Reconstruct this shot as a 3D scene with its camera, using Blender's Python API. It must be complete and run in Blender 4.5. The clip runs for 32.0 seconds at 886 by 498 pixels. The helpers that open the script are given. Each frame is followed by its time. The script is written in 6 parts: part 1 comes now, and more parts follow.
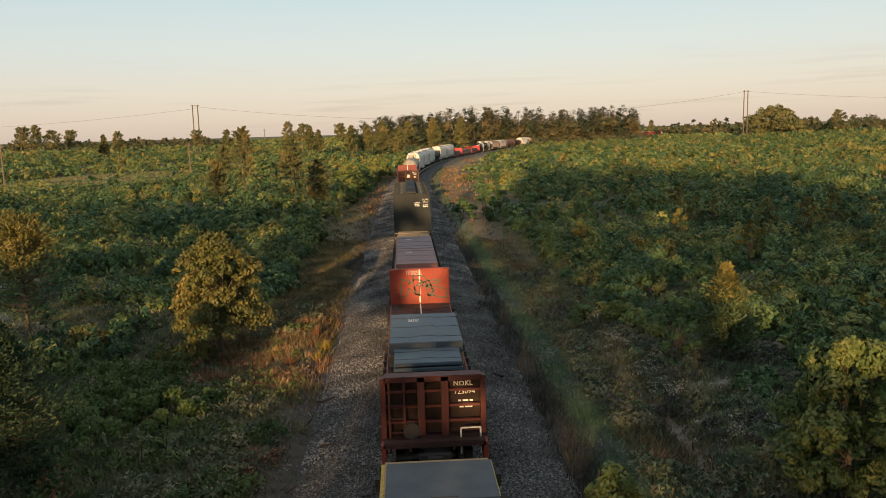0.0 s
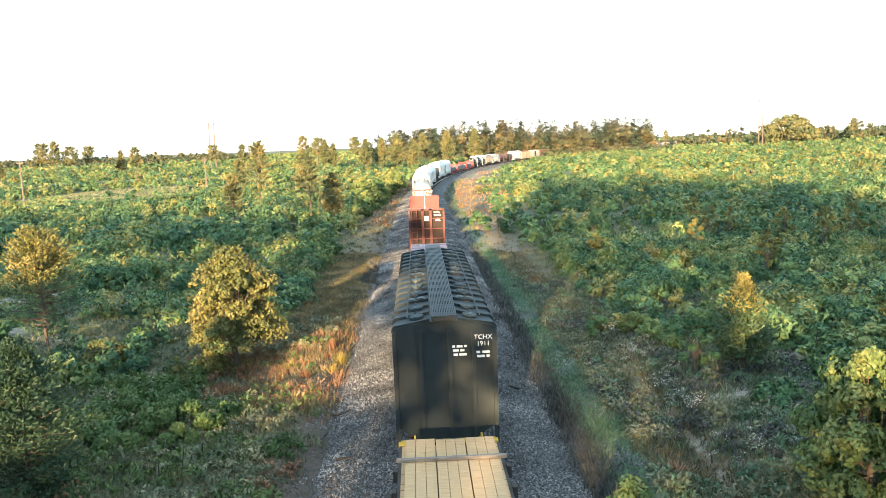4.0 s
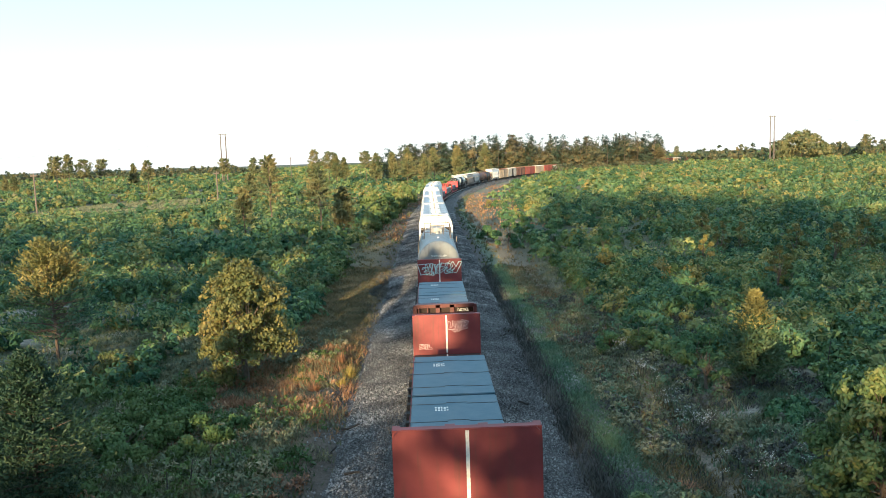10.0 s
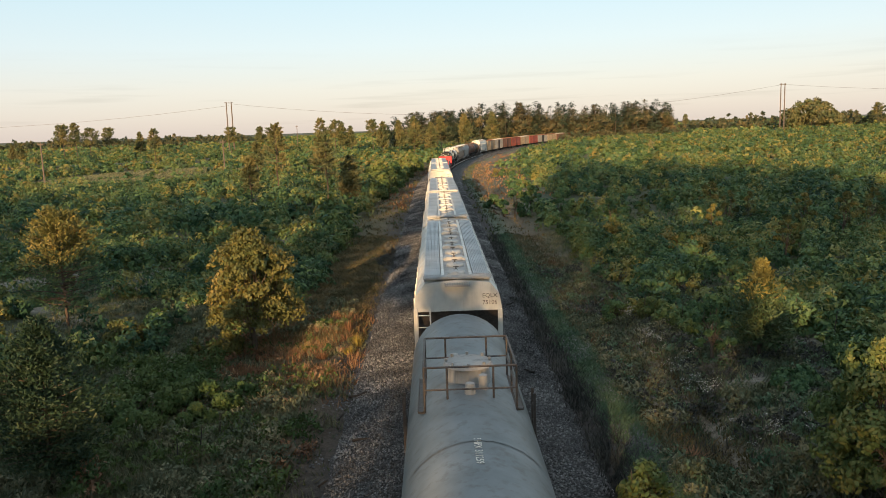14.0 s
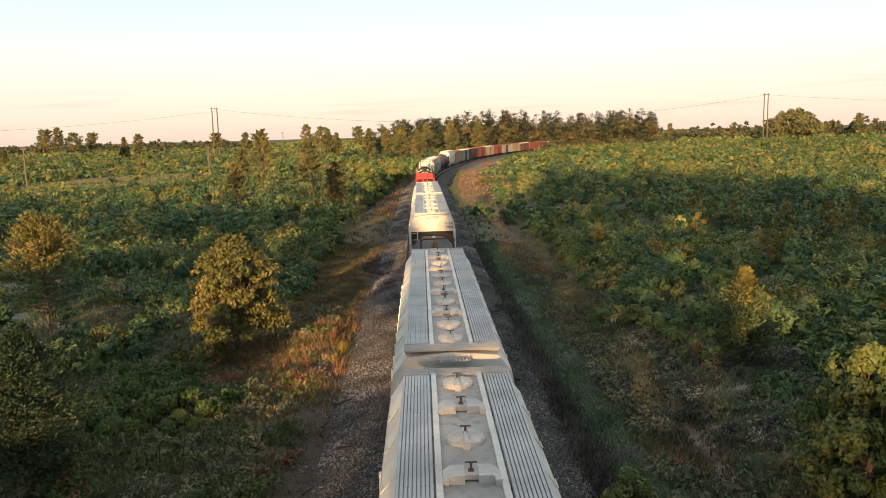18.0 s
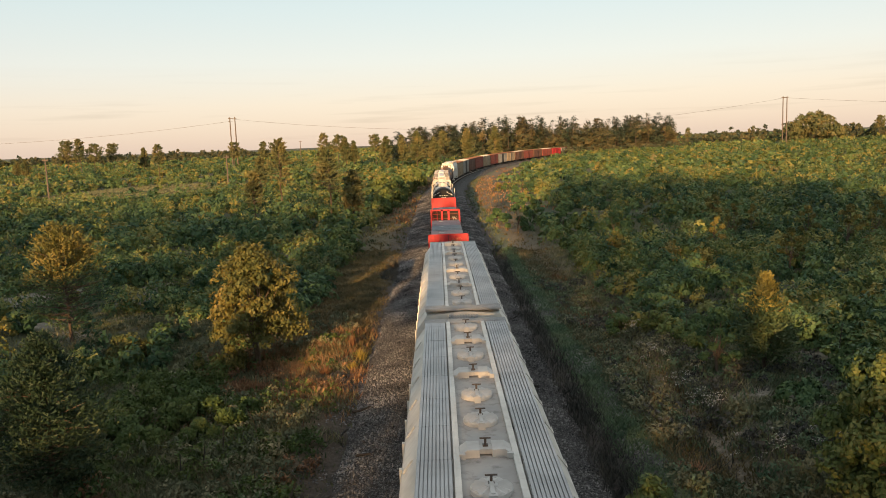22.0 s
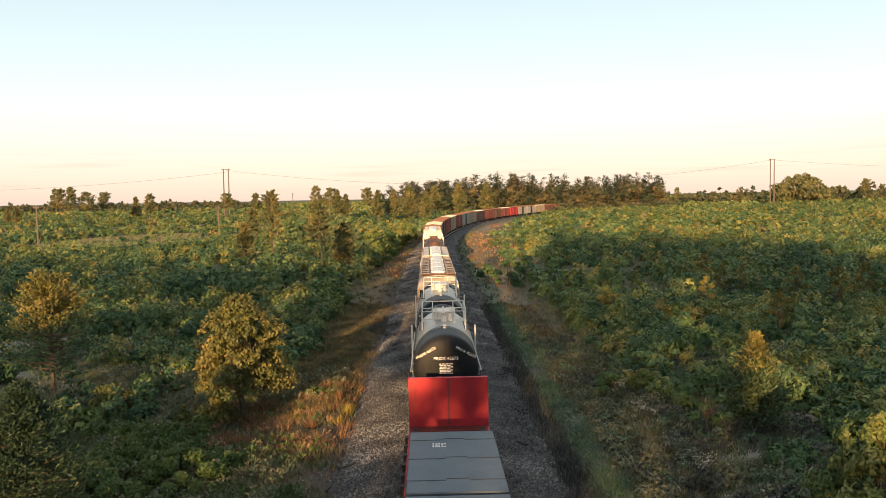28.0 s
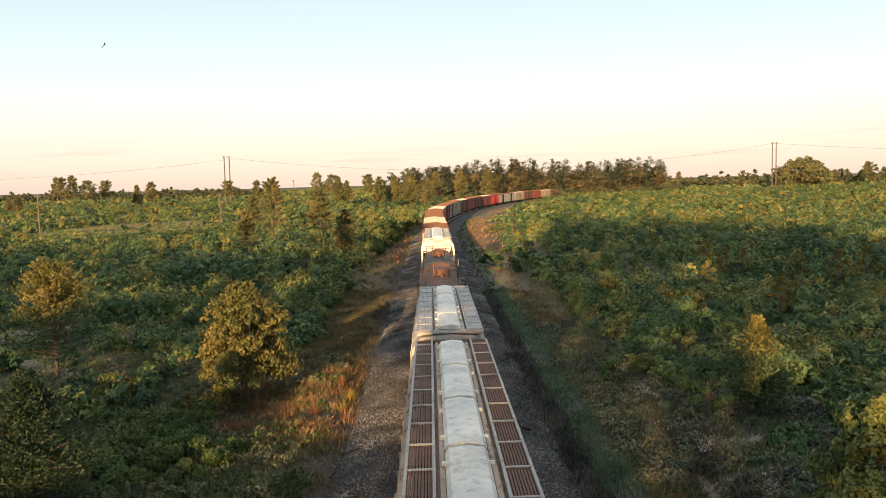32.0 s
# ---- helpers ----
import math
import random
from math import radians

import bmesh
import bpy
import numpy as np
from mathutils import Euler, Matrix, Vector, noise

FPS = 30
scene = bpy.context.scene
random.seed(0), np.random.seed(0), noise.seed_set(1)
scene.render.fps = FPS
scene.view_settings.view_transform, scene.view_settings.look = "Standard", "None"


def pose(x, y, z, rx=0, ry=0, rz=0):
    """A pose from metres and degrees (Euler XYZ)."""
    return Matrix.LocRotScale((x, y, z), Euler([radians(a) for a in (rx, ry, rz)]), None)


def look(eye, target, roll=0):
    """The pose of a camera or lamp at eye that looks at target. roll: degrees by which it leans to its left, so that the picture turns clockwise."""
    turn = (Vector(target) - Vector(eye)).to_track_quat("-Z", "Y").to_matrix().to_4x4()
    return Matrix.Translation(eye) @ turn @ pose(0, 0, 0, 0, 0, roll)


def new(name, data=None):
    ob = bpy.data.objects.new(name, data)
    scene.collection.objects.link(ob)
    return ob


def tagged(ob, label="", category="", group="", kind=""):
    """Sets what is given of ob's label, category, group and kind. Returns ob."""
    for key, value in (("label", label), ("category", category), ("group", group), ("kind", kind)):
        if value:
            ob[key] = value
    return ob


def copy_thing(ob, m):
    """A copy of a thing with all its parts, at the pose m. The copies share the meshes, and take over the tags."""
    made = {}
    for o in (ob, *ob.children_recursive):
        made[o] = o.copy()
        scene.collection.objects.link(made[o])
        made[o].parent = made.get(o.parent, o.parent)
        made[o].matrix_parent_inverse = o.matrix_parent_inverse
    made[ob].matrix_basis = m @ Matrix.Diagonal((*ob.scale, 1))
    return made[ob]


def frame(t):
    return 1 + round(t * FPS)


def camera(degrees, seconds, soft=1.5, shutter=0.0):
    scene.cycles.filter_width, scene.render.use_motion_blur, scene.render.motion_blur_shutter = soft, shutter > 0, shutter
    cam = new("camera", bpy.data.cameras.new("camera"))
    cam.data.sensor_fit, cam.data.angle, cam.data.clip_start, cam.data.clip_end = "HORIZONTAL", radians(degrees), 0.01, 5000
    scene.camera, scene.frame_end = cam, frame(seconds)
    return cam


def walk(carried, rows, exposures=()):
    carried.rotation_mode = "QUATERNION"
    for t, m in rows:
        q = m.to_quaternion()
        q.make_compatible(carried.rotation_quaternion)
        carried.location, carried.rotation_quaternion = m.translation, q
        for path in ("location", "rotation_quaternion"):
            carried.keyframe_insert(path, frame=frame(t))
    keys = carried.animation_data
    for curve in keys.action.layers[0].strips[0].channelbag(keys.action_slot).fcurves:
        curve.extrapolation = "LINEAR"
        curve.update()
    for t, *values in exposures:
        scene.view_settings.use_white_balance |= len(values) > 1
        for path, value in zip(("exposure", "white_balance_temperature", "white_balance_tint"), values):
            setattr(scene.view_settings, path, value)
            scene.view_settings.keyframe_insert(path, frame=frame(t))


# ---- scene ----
# A slow freight train runs towards and under a camera that hovers over the track.
# World: y along the straight track, away from the camera; x to the right; z = 0 is the top of the ballast.
cam = camera(58.5, 32.0, soft=0.4)
EYE = (-0.6, 0.0, 9.95)
SPEED = 11.0


def aim(yaw, pitch, roll):
    return pose(*EYE, 90 - pitch, 0, -yaw) @ pose(0, 0, 0, 0, 0, -roll)


# seconds, turn to the right, tilt down and lean, in degrees
HOVER = [
    (0.0, 2.68, 8.52, 1.60),
    (0.5, 2.57, 8.41, 1.44),
    (1.0, 3.00, 8.47, 1.45),
    (1.5, 2.52, 8.57, 1.55),
    (2.0, 2.44, 8.37, 1.69),
    (2.5, 2.14, 7.96, 1.80),
    (4.5, 1.59, 7.41, 2.19),
    (5.0, 1.71, 7.07, 2.33),
    (5.5, 1.54, 6.86, 2.21),
    (6.0, 0.51, 6.70, 2.16),
    (6.5, 0.29, 6.57, 2.18),
    (7.0, 0.48, 6.45, 2.06),
    (7.5, 0.47, 6.39, 1.87),
    (8.0, 0.52, 6.45, 1.75),
    (8.5, 0.67, 6.53, 1.70),
    (9.0, 0.74, 6.59, 1.72),
    (9.5, 0.95, 6.44, 1.66),
    (10.0, 0.95, 6.54, 1.90),
    (10.5, 0.57, 7.17, 1.88),
    (11.0, 0.68, 7.62, 1.86),
    (11.5, 1.09, 7.90, 1.89),
    (12.0, 1.45, 8.53, 1.80),
    (12.5, 0.65, 8.99, 1.75),
    (13.0, 0.65, 8.96, 1.83),
    (13.5, 0.41, 8.85, 1.88),
    (15.5, 0.36, 8.69, 1.94),
    (16.0, 0.44, 8.71, 1.98),
    (16.5, 1.59, 8.53, 2.03),
    (17.0, 2.15, 8.37, 1.92),
    (17.5, 1.86, 8.22, 1.75),
    (18.0, 1.44, 8.27, 1.51),
    (18.5, 0.97, 8.32, 1.55),
    (19.0, 0.61, 8.20, 1.90),
    (19.5, 0.36, 8.02, 2.09),
    (20.0, 0.23, 8.01, 2.29),
    (20.5, 0.43, 8.08, 2.33),
    (21.0, 0.04, 8.14, 2.24),
    (21.5, 0.07, 7.95, 2.24),
    (22.0, 0.18, 7.73, 2.14),
    (22.5, 0.03, 7.77, 1.85),
    (23.0, 0.19, 7.85, 1.54),
    (23.5, 0.21, 7.81, 1.33),
    (24.0, 0.35, 7.27, 1.26),
    (24.5, 0.68, 6.30, 1.20),
    (25.0, 1.04, 5.86, 1.07),
    (25.5, 1.03, 5.59, 0.80),
    (27.5, 1.08, 4.00, 0.91),
    (28.0, 0.99, 3.81, 1.05),
    (28.5, 0.92, 3.68, 1.11),
    (29.0, 0.86, 3.54, 1.18),
    (29.5, 0.85, 3.43, 1.30),
    (30.0, 0.90, 3.41, 1.33),
    (30.5, 0.79, 3.59, 1.36),
    (31.0, 1.08, 3.81, 1.49),
    (31.5, 1.08, 4.24, 1.49),
    (32.0, 0.85, 4.82, 1.47),
]
EXPOSURES = [(0.0, 0.67, 6850, 10), (0.7, 1.0, 6610, 9), (1.0, 2.09, 6650, 11), (2.0, 2.64, 6300, 9), (2.5, 2.70, 6066, 6), (4.5, 2.54, 5443, 0), (5.0, 2.48, 5310, -1),
             (6.0, 2.23, 5317, -1), (7.0, 1.83, 5324, -1), (9.0, 1.66, 5238, -2), (11.5, 1.74, 4956, -5), (12.6, 1.37, 5320, -1), (13.0, 1.10, 5616, 2), (13.5, 0.99, 5950, 5),
             (15.5, 0.72, 6800, 11), (16.2, 0.82, 6900, 12), (17.0, 1.22, 7200, 14), (18.0, 1.13, 7050, 13), (21.0, 0.84, 7150, 13), (22.0, 0.88, 7200, 13), (22.6, 1.07, 7300, 14),
             (23.4, 1.44, 7050, 13), (24.0, 1.77, 6950, 12), (24.5, 1.47, 6950, 12), (25.0, 1.25, 6850, 12), (28.0, 1.17, 7000, 13), (32.0, 1.15, 7000, 13)]
walk(cam, [(t, aim(a, b, c)) for t, a, b, c in HOVER], EXPOSURES)

# ---- light ----
SUN_UP, SUN_TURN = radians(10.0), radians(12)
world = bpy.data.worlds.new("evening_sky")
scene.world = world
world.use_nodes = True
wn = world.node_tree
sky = wn.nodes.new("ShaderNodeTexSky")
sky.sky_type, sky.sun_disc = "NISHITA", False
sky.sun_elevation, sky.sun_rotation = SUN_UP, radians(180) + SUN_TURN
sky.air_density, sky.dust_density, sky.ozone_density = 1.0, 0.6, 1.0
# evening haze, alike all round: peach at the horizon, pale blue above
to = wn.nodes.new("ShaderNodeTexCoord")
up = wn.nodes.new("ShaderNodeSeparateXYZ")
wn.links.new(to.outputs["Generated"], up.inputs[0])
haze = wn.nodes.new("ShaderNodeValToRGB")
for stop, (place, colour) in zip([haze.color_ramp.elements[0], haze.color_ramp.elements[1]] + [haze.color_ramp.elements.new(p) for p in (0.05, 0.10, 0.165, 0.32)],
                                 ((0.0, (1.02, 0.85, 0.82)), (1.0, (0.14, 0.29, 0.50)), (0.05, (1.14, 1.02, 0.97)), (0.10, (1.08, 1.14, 1.17)), (0.165, (0.94, 1.14, 1.21)), (0.32, (0.66, 0.92, 1.06)))):
    stop.position, stop.color = place, (*colour, 1)
wn.links.new(up.outputs["Z"], haze.inputs[0])
# thin streaks of cloud low over the horizon
flat = wn.nodes.new("ShaderNodeMapping")
flat.inputs["Scale"].default_value = (3.0, 3.0, 70.0)
wn.links.new(to.outputs["Generated"], flat.inputs[0])
wisp = wn.nodes.new("ShaderNodeTexNoise")
wisp.inputs["Scale"].default_value, wisp.inputs["Detail"].default_value = 1.6, 5.0
wn.links.new(flat.outputs[0], wisp.inputs["Vector"])
thin = wn.nodes.new("ShaderNodeValToRGB")
thin.color_ramp.elements[0].position, thin.color_ramp.elements[1].position = 0.56, 0.72
thin.color_ramp.elements[1].color = (0.35, 0.35, 0.35, 1)
wn.links.new(wisp.outputs["Fac"], thin.inputs[0])
low = wn.nodes.new("ShaderNodeMapRange")
low.inputs["From Min"].default_value, low.inputs["From Max"].default_value = 0.10, 0.03
wn.links.new(up.outputs["Z"], low.inputs[0])
much = wn.nodes.new("ShaderNodeMath")
much.operation = "MULTIPLY"
wn.links.new(thin.outputs[0], much.inputs[0])
wn.links.new(low.outputs[0], much.inputs[1])
cloud = wn.nodes.new("ShaderNodeMix")
cloud.data_type = "RGBA"
cloud.inputs[7].default_value = (0.55, 0.47, 0.50, 1)
wn.links.new(much.outputs[0], cloud.inputs[0])
wn.links.new(haze.outputs[0], cloud.inputs[6])
gain = wn.nodes.new("ShaderNodeMix")
gain.data_type, gain.blend_type = "RGBA", "ADD"
gain.inputs[0].default_value = 1.0
clear = wn.nodes.new("ShaderNodeVectorMath")
clear.operation = "SCALE"
clear.inputs["Scale"].default_value = 0.4
wn.links.new(sky.outputs[0], clear.inputs[0])
wn.links.new(clear.outputs[0], gain.inputs[6])
boost = wn.nodes.new("ShaderNodeVectorMath")
boost.operation = "SCALE"
boost.inputs["Scale"].default_value = 5.85
wn.links.new(cloud.outputs[2], boost.inputs[0])
wn.links.new(boost.outputs[0], gain.inputs[7])
wn.links.new(gain.outputs[2], wn.nodes["Background"].inputs[0])
wn.nodes["Background"].inputs[1].default_value = 0.054
sun = new("sun", bpy.data.lights.new("sun", "SUN"))
sun.data.energy, sun.data.angle, sun.data.color = 5.0, radians(0.6), (1.0, 0.62, 0.29)
sun.matrix_world = look((0, 0, 0), (math.sin(SUN_TURN) * math.cos(SUN_UP), math.cos(SUN_TURN) * math.cos(SUN_UP), -math.sin(SUN_UP)))

# ---- the line of the track ----
BEND, RADIUS = 132.0, 690.0


def track(s):
    """Place and heading at s metres along the line."""
    if s <= BEND:
        return 0.0, s, 0.0
    a = (s - BEND) / RADIUS
    return RADIUS * (1 - math.cos(a)), BEND + RADIUS * math.sin(a), -math.degrees(a)


def lateral(x, y):
    """Offset to the right of the track."""
    return np.where(y < BEND, x, RADIUS - np.hypot(x - RADIUS, y - BEND))


def on_track(s, x=0.0, z=0.0):
    a, b, h = track(s)
    return pose(a, b, 0, 0, 0, h) @ pose(x, 0, z)


def smooth_noise(x, y, scale, seed):
    """Value noise over arrays, 0 to 1."""
    r = np.random.default_rng(seed).random((256, 256))
    u, v = x / scale, y / scale
    i, j = np.floor(u).astype(int), np.floor(v).astype(int)
    a, b = u - i, v - j
    a, b = a * a * (3 - 2 * a), b * b * (3 - 2 * b)
    g = lambda p, q: r[p % 256, q % 256]
    return (g(i, j) * (1 - a) + g(i + 1, j) * a) * (1 - b) + (g(i, j + 1) * (1 - a) + g(i + 1, j + 1) * a) * b


def ground_height(x, y):
    x, y = np.asarray(x, float), np.asarray(y, float)
    lat = np.abs(lateral(x, y))
    away = np.clip((lat - 3.8) / 2.0, 0, 1)
    h = -0.64 + 0.19 * away
    h = h + away * (0.5 * smooth_noise(x, y, 9, 3) - 0.2 + 0.12 * smooth_noise(x, y, 2.2, 4))
    h = h - 0.28 * np.exp(-((lateral(x, y) - 8.6 - 0.5 * (smooth_noise(x, y, 3, 5) - 0.5)) / 0.35) ** 2) * (y < 60)
    ditch = np.exp(-((lateral(x, y) - 8.2) / 1.6) ** 2) * 0.5
    far = np.clip((np.hypot(x, y) - 250) / 900, 0, 1)
    return h - ditch + far * 4.0 * (smooth_noise(x, y, 420, 8) - 0.35)


# ---- materials ----
def shader(name, rough=0.8, metal=0.0):
    m = bpy.data.materials.new(name)
    m.use_nodes = True
    n = m.node_tree
    b = n.nodes["Principled BSDF"]
    b.inputs["Roughness"].default_value, b.inputs["Metallic"].default_value = rough, metal
    return m, n, b


def node(n, kind, **values):
    x = n.nodes.new(kind)
    for key, value in values.items():
        x.inputs[key.replace("_", " ")].default_value = value
    return x


def ramp(n, fac, stops):
    r = n.nodes.new("ShaderNodeValToRGB")
    while len(r.color_ramp.elements) < len(stops):
        r.color_ramp.elements.new(0.5)
    for e, (p, c) in zip(r.color_ramp.elements, stops):
        e.position, e.color = p, (*c, 1) if len(c) == 3 else c
    n.links.new(fac, r.inputs[0])
    return r.outputs[0]


def mixed(n, fac, a, b):
    m = n.nodes.new("ShaderNodeMix")
    m.data_type = "RGBA"
    for socket, value in ((m.inputs[0], fac), (m.inputs[6], a), (m.inputs[7], b)):
        if isinstance(value, (tuple, float, int)):
            socket.default_value = (*value, 1) if isinstance(value, tuple) else value
        else:
            n.links.new(value, socket)
    return m.outputs[2]


def noise_at(n, coords, scale, detail=4.0, rough=0.6):
    x = node(n, "ShaderNodeTexNoise", Scale=scale, Detail=detail, Roughness=rough)
    n.links.new(coords, x.inputs["Vector"])
    return x.outputs["Fac"]


def bump(n, b, height, strength, distance):
    x = node(n, "ShaderNodeBump", Strength=strength, Distance=distance)
    n.links.new(height, x.inputs["Height"])
    n.links.new(x.outputs[0], b.inputs["Normal"])


def painted(name, colour, rust=0.25, rough=0.55, metal=0.0, dirt=(0.07, 0.045, 0.03), streak=1.0, gloss=0.3):
    """Weathered paint on steel: fading, streaks of dirt and specks of rust."""
    m, n, b = shader(name, rough, metal)
    b.inputs["Specular IOR Level"].default_value = gloss
    c = n.nodes.new("ShaderNodeTexCoord").outputs["Object"]
    st = n.nodes.new("ShaderNodeMapping")
    st.inputs["Scale"].default_value = (3.0, 3.0, 0.35)
    n.links.new(c, st.inputs[0])
    fade = ramp(n, noise_at(n, c, 0.9), [(0.3, tuple(x * 0.75 for x in colour)), (0.7, tuple(min(1, x * 1.18) for x in colour))])
    streaks = ramp(n, noise_at(n, st.outputs[0], 1.6, 5), [(0.52, (0, 0, 0)), (0.75, (streak * 0.55,) * 3)])
    one = mixed(n, streaks, fade, dirt)
    specks = ramp(n, noise_at(n, c, 7, 6, 0.7), [(0.66 - rust * 0.25, (0, 0, 0)), (0.74 - rust * 0.2, (0.8 * min(1, rust * 2.5),) * 3)])
    n.links.new(mixed(n, specks, one, (0.16, 0.06, 0.025)), b.inputs["Base Color"])
    bump(n, b, noise_at(n, c, 3.0), 0.15, 0.02)
    return m


def foliage(name, stops, spread=0.25, glow=0.16, rough=0.6, grain=0.34):
    """Leaves: each its own shade, with drifts of colour from plant to plant, and light through the blade."""
    m, n, b = shader(name, rough)
    g = n.nodes.new("ShaderNodeNewGeometry")
    big = noise_at(n, g.outputs["Position"], spread, 2, 0.5)
    add = n.nodes.new("ShaderNodeMath")
    add.operation = "MULTIPLY_ADD"
    add.inputs[1].default_value = grain
    n.links.new(g.outputs["Random Per Island"], add.inputs[0])
    sub = n.nodes.new("ShaderNodeMath")
    sub.operation = "MULTIPLY_ADD"
    sub.inputs[1].default_value, sub.inputs[2].default_value = 1.6, -0.49 - grain / 2
    n.links.new(big, sub.inputs[0])
    fine = n.nodes.new("ShaderNodeMath")
    fine.operation = "MULTIPLY_ADD"
    fine.inputs[1].default_value = 0.35
    n.links.new(noise_at(n, g.outputs["Position"], spread * 7, 2, 0.5), fine.inputs[0])
    n.links.new(sub.outputs[0], fine.inputs[2])
    plant = n.nodes.new("ShaderNodeAttribute")
    plant.attribute_name = "tone"
    own = n.nodes.new("ShaderNodeMath")
    n.links.new(plant.outputs["Fac"], own.inputs[0])
    n.links.new(fine.outputs[0], own.inputs[1])
    n.links.new(own.outputs[0], add.inputs[2])
    col = ramp(n, add.outputs[0], stops)
    n.links.new(col, b.inputs["Base Color"])
    b.inputs["Specular IOR Level"].default_value = 0.25
    t = n.nodes.new("ShaderNodeBsdfTranslucent")
    n.links.new(col, t.inputs[0])
    mix = n.nodes.new("ShaderNodeMixShader")
    mix.inputs[0].default_value = glow
    n.links.new(b.outputs[0], mix.inputs[1])
    n.links.new(t.outputs[0], mix.inputs[2])
    n.links.new(mix.outputs[0], n.nodes["Material Output"].inputs[0])
    return m


def ground_material():
    m, n, b = shader("field_soil", 0.95)
    pos = n.nodes.new("ShaderNodeNewGeometry").outputs["Position"]
    at = n.nodes.new("ShaderNodeAttribute")
    at.attribute_name = "lat"
    grass = ramp(n, noise_at(n, pos, 0.7, 6, 0.7), [(0.3, (0.022, 0.034, 0.013)), (0.5, (0.045, 0.056, 0.022)), (0.7, (0.095, 0.08, 0.04))])
    sand = ramp(n, noise_at(n, pos, 3.0, 6), [(0.3, (0.13, 0.115, 0.09)), (0.7, (0.30, 0.27, 0.23))])
    bare = ramp(n, noise_at(n, pos, 0.16, 5, 0.6), [(0.60, (0, 0, 0)), (0.68, (0.75, 0.75, 0.75))])
    col = mixed(n, bare, grass, sand)
    spot = n.nodes.new("ShaderNodeAttribute")
    spot.attribute_name = "sand"
    # right-hand verge: dark weeds, a green strip, then straw
    wob = n.nodes.new("ShaderNodeMath")
    wob.operation = "MULTIPLY_ADD"
    wob.inputs[1].default_value = 1.6
    n.links.new(noise_at(n, pos, 0.5, 4), wob.inputs[0])
    n.links.new(at.outputs["Fac"], wob.inputs[2])
    scaled = n.nodes.new("ShaderNodeMath")
    scaled.operation = "MULTIPLY_ADD"
    scaled.inputs[1].default_value, scaled.inputs[2].default_value = 1 / 40, 0.48
    n.links.new(wob.outputs[0], scaled.inputs[0])
    zone = lambda x: 0.5 + x / 40
    mask = ramp(n, scaled.outputs[0], [(zone(-12), (0, 0, 0)), (zone(-9), (1, 1, 1)), (zone(8.5), (1, 1, 1)), (zone(11), (0, 0, 0))])
    verge = ramp(n, scaled.outputs[0], [
        (zone(-9.0), (0.060, 0.056, 0.024)), (zone(-6.5), (0.108, 0.082, 0.038)), (zone(-5.3), (0.082, 0.062, 0.043)), (zone(-4.2), (0.062, 0.052, 0.044)),
        (zone(3.8), (0.075, 0.072, 0.070)), (zone(4.4), (0.060, 0.050, 0.047)), (zone(5.0), (0.056, 0.054, 0.048)), (zone(5.3), (0.085, 0.104, 0.064)), (zone(6.2), (0.090, 0.104, 0.062)), (zone(6.9), (0.150, 0.122, 0.078)), (zone(8.2), (0.125, 0.102, 0.070))])
    speck = ramp(n, noise_at(n, pos, 5.0, 6, 0.75), [(0.35, (0.55, 0.55, 0.55)), (0.65, (1.5, 1.5, 1.5))])
    mul = n.nodes.new("ShaderNodeMix")
    mul.data_type, mul.blend_type = "RGBA", "MULTIPLY"
    mul.inputs[0].default_value = 1.0
    n.links.new(mixed(n, spot.outputs["Fac"], mixed(n, mask, col, verge), sand), mul.inputs[6])
    n.links.new(speck, mul.inputs[7])
    n.links.new(mul.outputs[2], b.inputs["Base Color"])
    bump(n, b, noise_at(n, pos, 4.0, 8, 0.7), 0.8, 0.2)
    return m


def ballast_material():
    m, n, b = shader("granite_ballast", 0.85)
    pos = n.nodes.new("ShaderNodeNewGeometry").outputs["Position"]
    v = node(n, "ShaderNodeTexVoronoi", Scale=16.0)
    n.links.new(pos, v.inputs["Vector"])
    stone = ramp(n, v.outputs["Color"], [(0.15, (0.06, 0.06, 0.061)), (0.5, (0.155, 0.153, 0.155)), (0.9, (0.36, 0.35, 0.34))])
    gap = ramp(n, v.outputs["Distance"], [(0.25, (0, 0, 0)), (0.75, (0.9, 0.9, 0.9))])
    stain = ramp(n, noise_at(n, pos, 0.35, 5), [(0.4, (0, 0, 0)), (0.7, (0.55, 0.55, 0.55))])
    col = mixed(n, stain, mixed(n, gap, stone, (0.012, 0.011, 0.011)), (0.055, 0.046, 0.04))
    n.links.new(col, b.inputs["Base Color"])
    bump(n, b, gap, 1.0, 0.09)
    return m


def wood_material(name, a, c, scale=6.0):
    m, n, b = shader(name, 0.8)
    o = n.nodes.new("ShaderNodeTexCoord").outputs["Object"]
    info = n.nodes.new("ShaderNodeObjectInfo")
    mp = n.nodes.new("ShaderNodeMapping")
    mp.inputs["Scale"].default_value = (0.4, 6, 6)
    n.links.new(o, mp.inputs[0])
    g = noise_at(n, mp.outputs[0], scale, 5)
    n.links.new(ramp(n, g, [(0.3, a), (0.7, c)]), b.inputs["Base Color"])
    bump(n, b, g, 0.3, 0.01)
    return m


